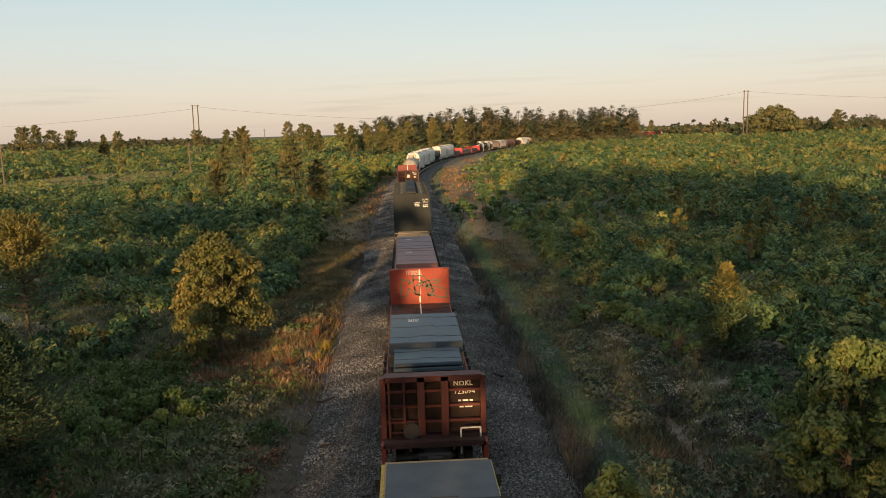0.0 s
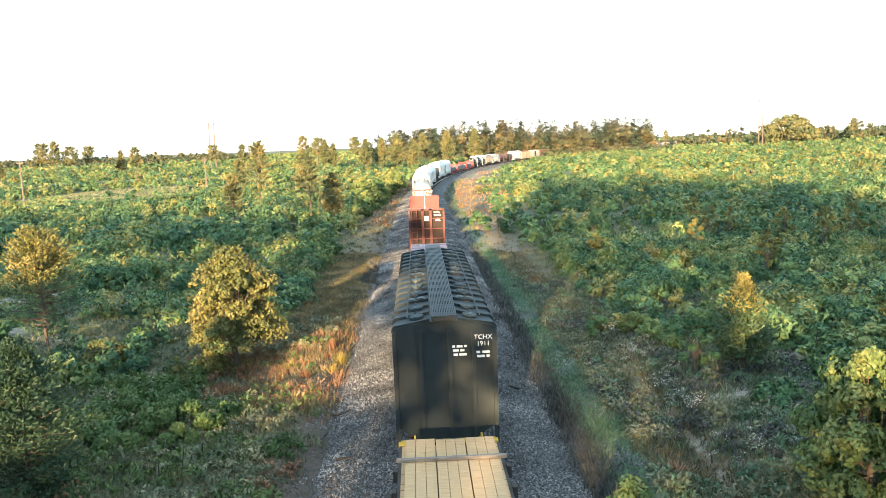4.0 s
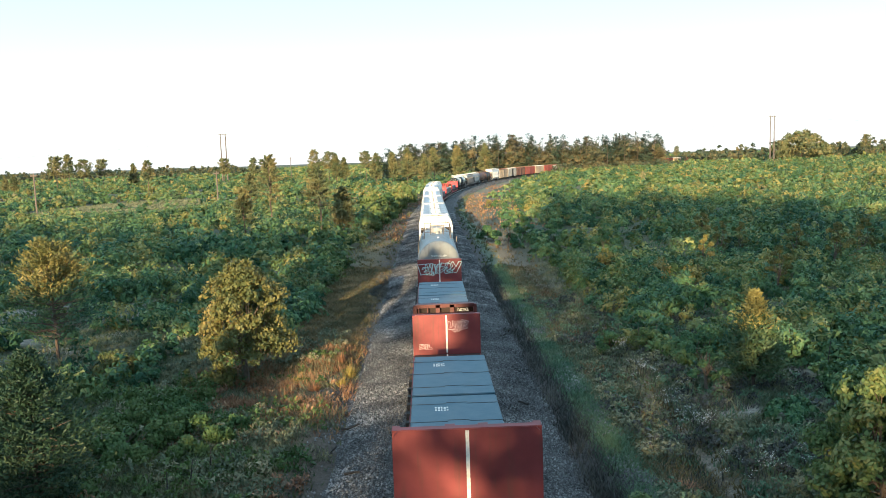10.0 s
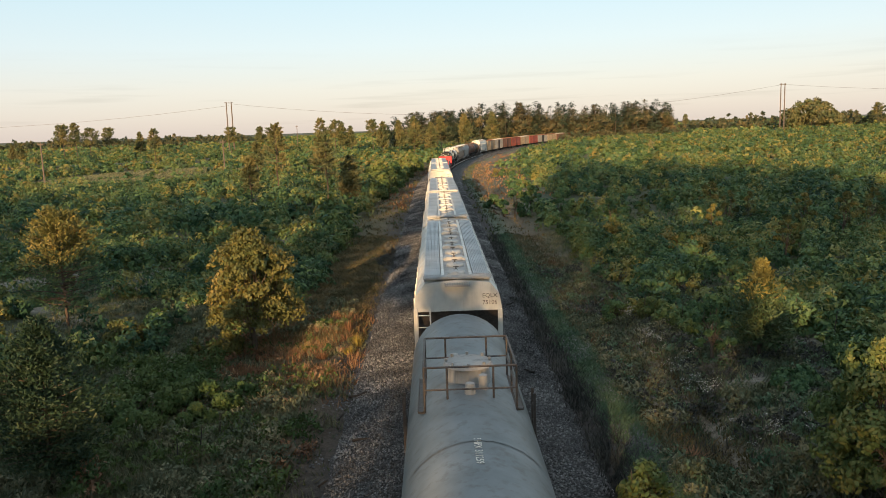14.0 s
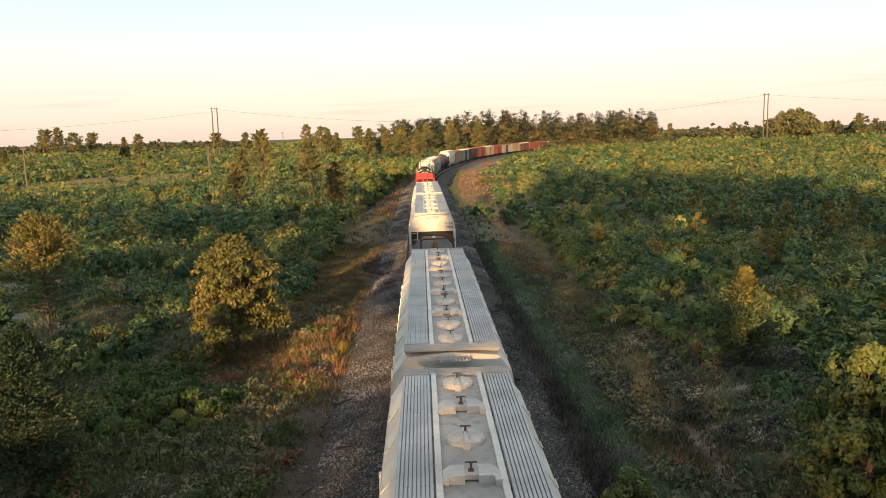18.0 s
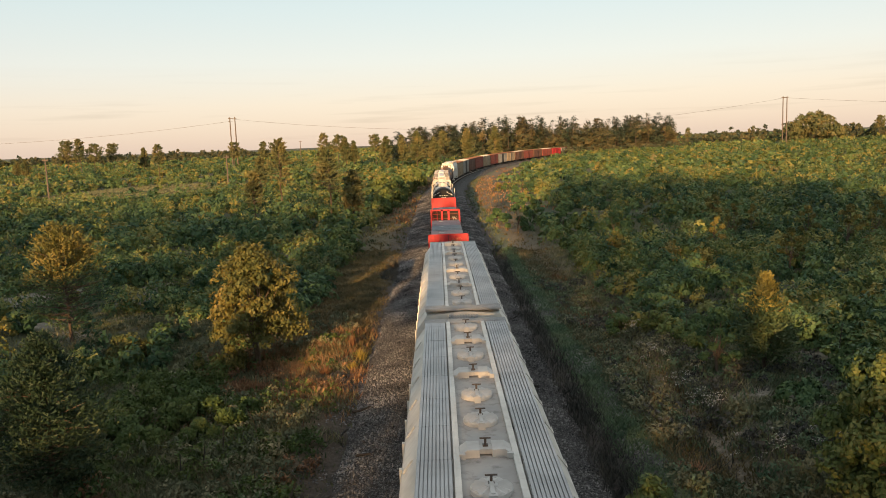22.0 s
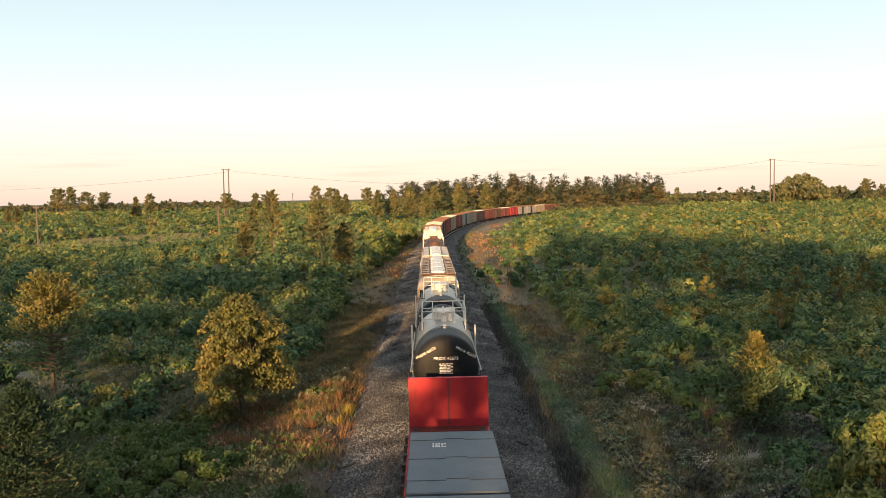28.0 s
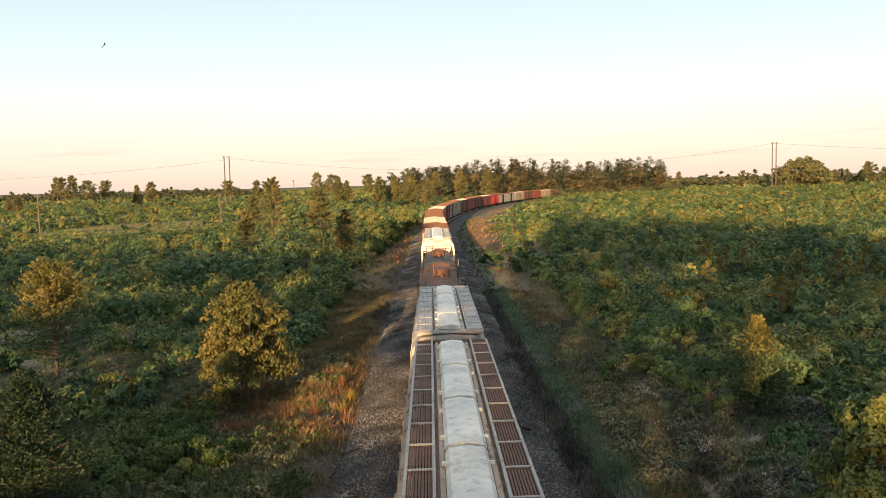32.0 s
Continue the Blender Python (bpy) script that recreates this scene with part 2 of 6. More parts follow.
def wrapped(name, colour):
    """Printed plastic film round a pack: smooth, faintly wrinkled, dusty."""
    m, n, b = shader(name, 0.5)
    b.inputs["Specular IOR Level"].default_value = 0.3
    c = n.nodes.new("ShaderNodeTexCoord").outputs["Object"]
    dust = ramp(n, noise_at(n, c, 1.4, 6, 0.65), [(0.35, colour), (0.8, tuple(x * 0.8 + 0.05 for x in colour))])
    n.links.new(dust, b.inputs["Base Color"])
    bump(n, b, noise_at(n, c, 5.0, 3), 0.25, 0.015)
    return m


def plain(name, colour, rough=0.7, metal=0.0, grain=9.0):
    m, n, b = shader(name, rough, metal)
    c = n.nodes.new("ShaderNodeTexCoord").outputs["Object"]
    f = noise_at(n, c, grain, 5)
    n.links.new(ramp(n, f, [(0.3, tuple(x * 0.7 for x in colour)), (0.7, tuple(min(1, x * 1.25) for x in colour))]), b.inputs["Base Color"])
    bump(n, b, f, 0.2, 0.01)
    return m


M = {
    "soil": ground_material(), "ballast": ballast_material(),
    "red": painted("red_oxide_paint", (0.17, 0.034, 0.034), 0.15),
    "orange": painted("orange_red_paint", (0.27, 0.045, 0.03), 0.2),
    "bright_red": painted("bright_red_paint", (0.40, 0.024, 0.034), 0.1),
    "darker_red": painted("darker_red_paint", (0.082, 0.022, 0.02), 0.15),
    "tan_gold": foliage("tan_leaves", [(0.1, (0.10, 0.095, 0.045)), (0.5, (0.17, 0.155, 0.075)), (0.9, (0.30, 0.25, 0.125))]),
    "maroon": painted("dark_maroon_paint", (0.10, 0.025, 0.022), 0.25),
    "black": painted("black_car_paint", (0.018, 0.024, 0.027), 0.0, 0.7, dirt=(0.035, 0.03, 0.026), streak=0.5),
    "white": painted("white_hopper_paint", (0.62, 0.60, 0.56), 0.05, 0.5, streak=0.35),
    "grating": painted("galvanised_grating", (0.42, 0.42, 0.425), 0.05, 0.45, 0.2, streak=0.3),
    "trough": painted("trough_paint", (0.36, 0.345, 0.33), 0.10, 0.65, dirt=(0.12, 0.11, 0.10), streak=1.2),
    "grey": painted("grey_tank_paint", (0.17, 0.18, 0.185), 0.1, 0.45),
    "tank_black": painted("black_tank_paint", (0.013, 0.015, 0.018), 0.02, 0.5, streak=0.25, gloss=0.14),
    "silver": painted("silver_tank_paint", (0.30, 0.30, 0.29), 0.03, 0.3, 0.45, streak=0.4),
    "tank_white": painted("white_tank_paint", (0.62, 0.61, 0.58), 0.05, 0.4),
    "rusty": painted("rusted_hopper_paint", (0.36, 0.29, 0.235), 0.5, 0.75),
    "brown": painted("rusty_brown_paint", (0.13, 0.065, 0.048), 0.35, 0.7),
    "tan": painted("tan_boxcar_paint", (0.33, 0.26, 0.18), 0.4, 0.7),
    "box_red": painted("faded_red_boxcar_paint", (0.24, 0.06, 0.045), 0.35, 0.65),
    "box_grey": painted("grey_boxcar_paint", (0.30, 0.29, 0.27), 0.3, 0.6),
    "hatch_lid": painted("pale_hatch_lid_paint", (0.50, 0.49, 0.475), 0.05, 0.5, streak=0.25), "brass": plain("weathered_brass", (0.26, 0.14, 0.075), 0.55, 0.5),
    "black_lid": painted("slate_lid_paint", (0.042, 0.058, 0.064), 0.05, 0.6, streak=0.3), "black_grate": painted("dark_grating_paint", (0.022, 0.027, 0.03), 0.05, 0.6, streak=0.3), "deck_steel": painted("grimy_deck_steel", (0.055, 0.024, 0.02), 0.2, 0.75),
    "steel": plain("bare_steel", (0.12, 0.10, 0.09), 0.6, 0.6), "dark_back": plain("dark_end_wall", (0.022, 0.011, 0.009), 0.85), "under": plain("grimy_underframe", (0.035, 0.03, 0.027), 0.85),
    "rail": plain("rail_steel", (0.22, 0.17, 0.14), 0.45, 0.7), "tie": plain("creosote_timber", (0.06, 0.045, 0.035), 0.9),
    "lettering": plain("white_lettering", (0.75, 0.75, 0.73), 0.6, grain=20), "stripe": plain("white_stripe_paint", (0.66, 0.62, 0.56), 0.6, grain=5),
    "paint_pink": plain("pale_spray_paint", (0.6, 0.42, 0.40), 0.6), "dark_line": plain("dark_spray_paint", (0.05, 0.03, 0.03), 0.6),
    "paint_aqua": plain("pale_blue_spray_paint", (0.45, 0.62, 0.62), 0.6), "paint_grey": plain("grey_green_spray_paint", (0.075, 0.07, 0.05), 0.6), "paint_faint": plain("faded_orange_spray_paint", (0.46, 0.13, 0.075), 0.6),
    "yellow_rail": plain("yellow_handrail_paint", (0.55, 0.36, 0.05), 0.5),
    "deck_wood": wood_material("deck_planks", (0.26, 0.16, 0.075), (0.45, 0.30, 0.15)),
    "pole_wood": plain("weathered_pole_wood", (0.12, 0.095, 0.08), 0.9), "bark": plain("tree_bark", (0.10, 0.075, 0.055), 0.95, grain=14),
    "pine_bark": plain("pine_bark_scales", (0.085, 0.06, 0.045), 0.95, grain=12),
    "film_grey": wrapped("slate_blue_film", (0.060, 0.082, 0.105)), "film_teal": wrapped("teal_blue_film", (0.038, 0.075, 0.105)),
    "film_maroon": wrapped("brown_red_film", (0.20, 0.085, 0.085)), "film_mauve": wrapped("dusty_mauve_film", (0.165, 0.10, 0.11)), "film_dark": wrapped("dark_slate_film", (0.05, 0.055, 0.065)),
    "lumber_edge": wood_material("sawn_lumber_edges", (0.20, 0.13, 0.08), (0.34, 0.24, 0.15)),
    "grey_timber": wood_material("weathered_cross_timber", (0.10, 0.085, 0.075), (0.20, 0.175, 0.155)),
    "strap": plain("black_strapping", (0.02, 0.02, 0.022), 0.5),
    "shrub": foliage("shrub_leaves", [(0.1, (0.030, 0.072, 0.037)), (0.4, (0.062, 0.122, 0.052)), (0.72, (0.115, 0.172, 0.062)), (0.95, (0.205, 0.215, 0.074))]),
    "bright": foliage("yellow_green_leaves", [(0.1, (0.048, 0.092, 0.032)), (0.5, (0.105, 0.142, 0.042)), (0.9, (0.23, 0.205, 0.062))]),
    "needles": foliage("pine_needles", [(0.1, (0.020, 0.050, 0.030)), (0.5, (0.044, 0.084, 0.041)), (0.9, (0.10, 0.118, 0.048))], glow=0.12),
    "oak": foliage("oak_leaves", [(0.1, (0.050, 0.074, 0.025)), (0.5, (0.122, 0.118, 0.035)), (0.9, (0.26, 0.195, 0.06))]),
    "grass": foliage("verge_grass", [(0.1, (0.036, 0.062, 0.031)), (0.5, (0.076, 0.094, 0.044)), (0.9, (0.175, 0.150, 0.074))], 0.5),
    "straw": foliage("dry_red_grass", [(0.1, (0.11, 0.060, 0.038)), (0.5, (0.22, 0.115, 0.062)), (0.9, (0.38, 0.24, 0.13))], 0.6),
    "brown_grass": foliage("brown_dry_grass", [(0.1, (0.060, 0.060, 0.026)), (0.5, (0.135, 0.105, 0.050)), (0.9, (0.235, 0.175, 0.090))], 0.5),
    "weeds": foliage("dark_verge_weeds", [(0.1, (0.034, 0.037, 0.035)), (0.5, (0.066, 0.068, 0.061)), (0.9, (0.135, 0.125, 0.10))], 0.6),
    "far": foliage("far_woods_leaves", [(0.1, (0.026, 0.044, 0.030)), (0.5, (0.058, 0.072, 0.042)), (0.9, (0.15, 0.12, 0.058))], 0.08),
    "stone": foliage("loose_stone", [(0.1, (0.03, 0.03, 0.031)), (0.5, (0.115, 0.112, 0.113)), (0.9, (0.31, 0.30, 0.295))], 0.4, 0.0, 0.85, 0.42),
    "bank": foliage("bank_grass", [(0.1, (0.058, 0.084, 0.046)), (0.45, (0.118, 0.130, 0.076)), (0.9, (0.27, 0.245, 0.145))], 0.7),
    "flower": foliage("pale_seed_heads", [(0.1, (0.36, 0.34, 0.31)), (0.9, (0.58, 0.56, 0.52))]),
    "green_grass": foliage("short_green_grass", [(0.1, (0.060, 0.115, 0.068)), (0.5, (0.105, 0.165, 0.092)), (0.9, (0.17, 0.21, 0.12))], 0.5),
    "bramble": foliage("bramble_leaves", [(0.1, (0.030, 0.066, 0.022)), (0.5, (0.066, 0.106, 0.030)), (0.9, (0.125, 0.150, 0.045))]),
    # a lit variant of needles: warm sunlight is part of the colour
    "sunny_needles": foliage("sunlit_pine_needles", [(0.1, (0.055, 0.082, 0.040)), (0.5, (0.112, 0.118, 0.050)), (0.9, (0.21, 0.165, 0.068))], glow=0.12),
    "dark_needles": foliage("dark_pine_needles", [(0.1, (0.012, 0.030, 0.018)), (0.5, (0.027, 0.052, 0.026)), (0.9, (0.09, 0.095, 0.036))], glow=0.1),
    # sunlight on a pine tip, put into the needle colour
    "sunlit_tip": foliage("sunlit_tip_needles", [(0.1, (0.085, 0.10, 0.035)), (0.5, (0.18, 0.165, 0.05)), (0.9, (0.33, 0.27, 0.08))]),
    "gold_grass": foliage("golden_grass", [(0.1, (0.15, 0.12, 0.03)), (0.9, (0.36, 0.28, 0.07))]),
    "feathers": plain("dark_feathers", (0.09, 0.085, 0.08), 0.8),
    "asphalt": plain("road_asphalt", (0.09, 0.09, 0.09), 0.9), "wire": plain("power_wire", (0.05, 0.05, 0.05), 0.6),
}


# ---- mesh helpers ----
def box(bm, x0, x1, y0, y1, z0, z1):
    v = [bm.verts.new((x, y, z)) for z in (z0, z1) for x, y in ((x0, y0), (x1, y0), (x1, y1), (x0, y1))]
    for f in ((3, 2, 1, 0), (4, 5, 6, 7), (0, 1, 5, 4), (1, 2, 6, 5), (2, 3, 7, 6), (3, 0, 4, 7)):
        bm.faces.new([v[i] for i in f])


def rod(bm, a, b, r0, r1=None, sides=6, caps=True):
    """A tapered round bar from a to b."""
    a, b = Vector(a), Vector(b)
    r1 = r0 if r1 is None else r1
    q = (b - a).to_track_quat("Z", "Y")
    rings = []
    for p, r in ((a, r0), (b, r1)):
        rings.append([bm.verts.new(p + q @ Vector((r * math.cos(k * math.tau / sides), r * math.sin(k * math.tau / sides), 0))) for k in range(sides)])
    for k in range(sides):
        bm.faces.new((rings[0][k], rings[0][(k + 1) % sides], rings[1][(k + 1) % sides], rings[1][k]))
    if caps:
        bm.faces.new(rings[0][::-1])
        bm.faces.new(rings[1])


def loft(bm, sections, closed=True, caps=True):
    """Skin a row of point rings."""
    rings = [[bm.verts.new(p) for p in s] for s in sections]
    for a, b in zip(rings, rings[1:]):
        for k in range(len(a) if closed else len(a) - 1):
            bm.faces.new((a[k], a[(k + 1) % len(a)], b[(k + 1) % len(b)], b[k]))
    if caps:
        bm.faces.new(rings[0][::-1])
        bm.faces.new(rings[-1])


def ring_xz(bm_pts, y):
    return [(x, y, z) for x, z in bm_pts]


def disc(bm, x, y, z, r, h, sides=14):
    rod(bm, (x, y, z), (x, y, z + h), r, r * 0.92, sides)


def finish(bm, bevel=0.0, smooth=False):
    if bevel:
        bmesh.ops.bevel(bm, geom=bm.edges[:], offset=bevel, segments=1, affect="EDGES", profile=0.6)
    bmesh.ops.recalc_face_normals(bm, faces=bm.faces)
    if smooth:
        for f in bm.faces:
            f.smooth = True


def mesh_of(name, bm, material):
    me = bpy.data.meshes.new(name)
    bm.to_mesh(me)
    bm.free()
    me.materials.append(M[material])
    return me


def part(name, bm, material, parent, label="", bevel=0.0, smooth=False, kind=""):
    finish(bm, bevel, smooth)
    ob = new(name, mesh_of(name, bm, material))
    ob.parent = parent
    return tagged(ob, label, kind=kind)


def share(name, me, parent, m):
    """One more object on a mesh that exists."""
    ob = new(name, me)
    ob.parent = parent
    ob.matrix_basis = m
    return ob


def thing(name, label, category, group=""):
    return tagged(new(name), label, category, group)


def text_part(name, words, size, material, parent, m, align="CENTER"):
    """Lettering as a thin mesh; it faces -y at m's place."""
    cu = bpy.data.curves.new(name, "FONT")
    cu.body, cu.size, cu.align_x, cu.extrude, cu.resolution_u = words, size, align, 0.003, 2
    ob = bpy.data.objects.new(name, cu)
    scene.collection.objects.link(ob)
    me = bpy.data.meshes.new_from_object(ob.evaluated_get(bpy.context.evaluated_depsgraph_get()))
    bpy.data.objects.remove(ob)
    me.materials.clear()
    me.materials.append(M[material])
    out = new(name, me)
    out.parent = parent
    out.matrix_basis = m @ pose(0, 0, 0, 90, 0, 0)
    return out


RIDERS = []


def ride(ob, q, x=0.0, z=0.0):
    """Note that ob rolls with the train: q is its place along the line at the start."""
    RIDERS.append((ob, q, x, z))
    return ob


# ---- the land ----
def grid_mesh(name, xs, ys, height, material):
    X, Y = np.meshgrid(xs, ys)
    P = np.stack([X, Y, height(X, Y)], -1).reshape(-1, 3)
    nx, ny = len(xs), len(ys)
    i = (np.arange(ny - 1)[:, None] * nx + np.arange(nx - 1)[None, :]).ravel()
    F = np.stack([i, i + 1, i + nx + 1, i + nx], 1)
    me = quads_mesh(name, P, F, material)
    at = me.attributes.new("lat", "FLOAT", "POINT")
    at.data.foreach_set("value", lateral(P[:, 0], P[:, 1]).astype(np.float32))
    sand = me.attributes.new("sand", "FLOAT", "POINT")
    sand.data.foreach_set("value", sandy(P[:, 0], P[:, 1]).astype(np.float32))
    me.polygons.foreach_set("use_smooth", np.ones(len(F), bool))
    return me


def sandy(x, y):
    """Bare spots of pale sand, 0 to 1, at x, y, with a length along x and y."""
    out = np.zeros(np.shape(x))
    wob = 0.5 + 0.9 * smooth_noise(x, y, 1.3, 11)
    for cx, cy, rx, ry in ((-21.7, 58.5, 1.6, 4.5), (-22.6, 44.0, 1.8, 1.6), (-30.5, 57, 3.5, 2.5), (-20.4, 49, 0.8, 1.2), (-25.5, 47.5, 1.4, 1.0), (11.2, 29.4, 1.0, 0.7), (10.5, 26.3, 0.9, 0.5), (15.6, 35.3, 1.4, 0.7), (8.7, 25, 0.3, 1.6), (8.7, 29.5, 0.3, 1.3), (9.1, 35.5, 0.4, 1.0), (18, 92, 1.5, 2), (17, 58, 1, 0.6), (-15, 74, 1.5, 4)):
        d = np.hypot((x - cx) / rx, (y - cy) / ry) * wob
        out = np.maximum(out, np.clip((1.15 - d) * 2.5, 0, 0.85))
    return out


def quads_mesh(name, P, F, material):
    me = bpy.data.meshes.new(name)
    me.vertices.add(len(P))
    me.vertices.foreach_set("co", np.ascontiguousarray(P, np.float32).ravel())
    k = F.shape[1]
    me.loops.add(F.size)
    me.loops.foreach_set("vertex_index", np.ascontiguousarray(F, np.int32).ravel())
    me.polygons.add(len(F))
    me.polygons.foreach_set("loop_start", np.arange(0, F.size, k, dtype=np.int32))
    me.update(calc_edges=True)
    me.materials.append(M[material])
    return me


def spaced(*runs):
    return np.unique(np.concatenate([np.arange(a, b, s) for a, b, s in runs]))


far_steps = np.array([1.0, 1.35, 1.8, 2.4, 3.2, 4.3, 5.8])
xs = np.concatenate([-700 * far_steps[::-1], spaced((-690, -120, 30), (-120, -40, 4), (-40, 40, 0.7), (40, 140, 4), (140, 690, 30)), 700 * far_steps])
ys = np.concatenate([-400 * far_steps[::-1], spaced((-390, -30, 30), (-30, 15, 3), (15, 90, 0.8), (90, 460, 3.5), (460, 1000, 30)), 1000 * far_steps])
tagged(new("ground", grid_mesh("ground", xs, ys, ground_height, "soil")), "sandy scrubland soil with rough grass and bare patches", "ground", kind="structure")


def strip_mesh(name, lats, heights, s0, s1, step, material, jag=0.0, seed=1):
    """A strip along the track, of that cross-section, with an uneven outline."""
    rng = np.random.default_rng(seed)
    S = np.arange(s0, s1, step)
    rows = []
    for s in S:
        x, y, h = track(s)
        c, d = math.cos(radians(h)), math.sin(radians(h))
        for k, (l, z) in enumerate(zip(lats, heights)):
            e = l + (jag * (rng.random() - 0.5) if k in (0, len(lats) - 1) else 0)
            rows.append((x + e * c, y + e * d, z + (0.012 * (rng.random() - 0.5))))
    n = len(lats)
    i = (np.arange(len(S) - 1)[:, None] * n + np.arange(n - 1)[None, :]).ravel()
    return quads_mesh(name, np.array(rows), np.stack([i, i + 1, i + n + 1, i + n], 1), material)


tagged(new("track_bed", strip_mesh("track_bed", (-4.5, -4.0, -3.3, -2.6, -1.8, 0, 1.8, 2.4, 3.0, 3.75, 4.3), (-0.66, -0.46, -0.28, -0.12, 0, 0.01, 0, -0.1, -0.22, -0.4, -0.68), -60, 760, 0.8, "ballast", 0.7)),
       "grey crushed granite ballast with worn shoulders", "track bed", kind="structure")


def rails_and_ties():
    line = tagged(new("railway_track"), "steel rails on dark wooden ties in ballast", "railway track", kind="structure")
    for side in (-0.72, 0.72):
        me = strip_mesh("rail", (side - 0.07, side - 0.035, side - 0.035, side + 0.035, side + 0.035, side + 0.07), (0.02, 0.05, 0.2, 0.2, 0.05, 0.02), -60, 760, 2.0, "rail")
        share("rail", me, line, Matrix())
    bm = bmesh.new()
    for k in range(-30, 700):
        m = on_track(k * 0.55 * 1.9)
        v = [bm.verts.new(m @ Vector(p)) for p in ((-1.3, -0.11, 0.05), (1.3, -0.11, 0.05), (1.3, 0.11, 0.05), (-1.3, 0.11, 0.05), (-1.3, -0.11, -0.1), (1.3, -0.11, -0.1), (1.3, 0.11, -0.1), (-1.3, 0.11, -0.1))]
        for f in ((0, 1, 2, 3), (0, 4, 5, 1), (1, 5, 6, 2), (2, 6, 7, 3), (3, 7, 4, 0)):
            bm.faces.new([v[i] for i in f])
    tagged(part("ties", bm, "tie", line), kind="stuff")


rails_and_ties()


# ---- plants ----
def leaf_mesh(name, P, size, material, rng, long=1.5, face=None, loose=0.75, along=None, diamond=False, tone=None):
    """One small leaf blade at each point; face, along: the ways that the blades of a clump turn and point, more or less."""
    n = len(P)
    r = rng.normal(size=(n, 3))
    r /= np.linalg.norm(r, axis=1)[:, None]
    f = r if face is None else face + loose * r
    f = f / np.linalg.norm(f, axis=1)[:, None]
    g = rng.normal(size=(n, 3))
    if along is not None:
        g = np.cross(f, along + 0.45 * g)
    a = np.cross(f, g)
    a /= np.linalg.norm(a, axis=1)[:, None] + 1e-9
    b = np.cross(f, a)
    s = (size * (0.6 + 0.8 * rng.random(n)))[:, None]
    if diamond:
        V = np.stack([P + a * s * long / 2, P + b * s / 2, P - a * s * long / 2, P - b * s / 2], 1).reshape(-1, 3)
    else:
        V = np.stack([P + a * s * long / 2, P - a * s * long / 2 + b * s / 2, P - a * s * long / 2 - b * s / 2], 1).reshape(-1, 3)
    k = 4 if diamond else 3
    me = quads_mesh(name, V, np.arange(len(V)).reshape(-1, k), material)
    if tone is not None:
        me.attributes.new("tone", "FLOAT", "POINT").data.foreach_set("value", np.repeat(tone, k).astype(np.float32))
    return me


def bush_points(C, r, h, sprigs, per, rng, length=0.34):
    """Lumpy bushes: centres C (at the ground), radii r, heights h. Each is a dome of rounded leaf clumps with hollows between."""
    m, n = len(C), sprigs * per
    lumps = int(np.clip(sprigs // 3, 5, 13))
    a = np.arange(lumps) * 2.4 + rng.random((m, 1)) * math.tau + 0.5 * rng.normal(size=(m, lumps))
    up = np.clip((np.arange(lumps) + 0.5) / lumps + 0.12 * rng.normal(size=(m, lumps)), 0.04, 1)
    d = np.stack([np.cos(a) * np.sqrt(1 - up ** 2), np.sin(a) * np.sqrt(1 - up ** 2), up], 2)
    size = np.stack([r, r, h], 1)[:, None, :]
    out = 0.50 + 0.32 * rng.random((m, lumps, 1))
    centre = d * out * size
    ball = (length * (0.62 + 0.55 * rng.random((m, lumps)))[:, :, None] * np.minimum(r, h)[:, None, None] * 1.25) * (1.0, 1.0, 0.9)
    which = np.arange(n) % lumps
    e = rng.normal(size=(m, n, 3)) + 0.75 * d[:, which] + (0, 0, 0.45)
    e /= np.linalg.norm(e, axis=2)[:, :, None]
    P = centre[:, which] + e * ball[:, which] * (0.45 + 0.65 * rng.random((m, n, 1)) ** 0.6)
    P[..., 2] = np.abs(P[..., 2])
    N = e + 0.3 * d[:, which]
    A = e + (0, 0, 0.55)
    return (C[:, None, :] + P).reshape(-1, 3), N.reshape(-1, 3), A.reshape(-1, 3)


def scatter(rng, n, y0, y1, keep):
    """Random ground points in the wedge that opens from the camera."""
    y = np.sqrt(rng.random(n) * (y1 ** 2 - y0 ** 2) + y0 ** 2)
    x = (rng.random(n) * 2 - 1) * (0.66 * y + 6)
    ok = keep(x, y, lateral(x, y)) > rng.random(n)
    x, y = x[ok], y[ok]
    return np.stack([x, y, ground_height(x, y) - 0.05], 1)


KEPT_CLEAR = ((13.0, 31.4, 2.3), (-9.7, 36.6, 2.6), (-21.2, 41.6, 3.0), (-12.4, 22.6, 2.4), (11.0, 20.4, 2.5), (10.8, 31.6, 1.2))


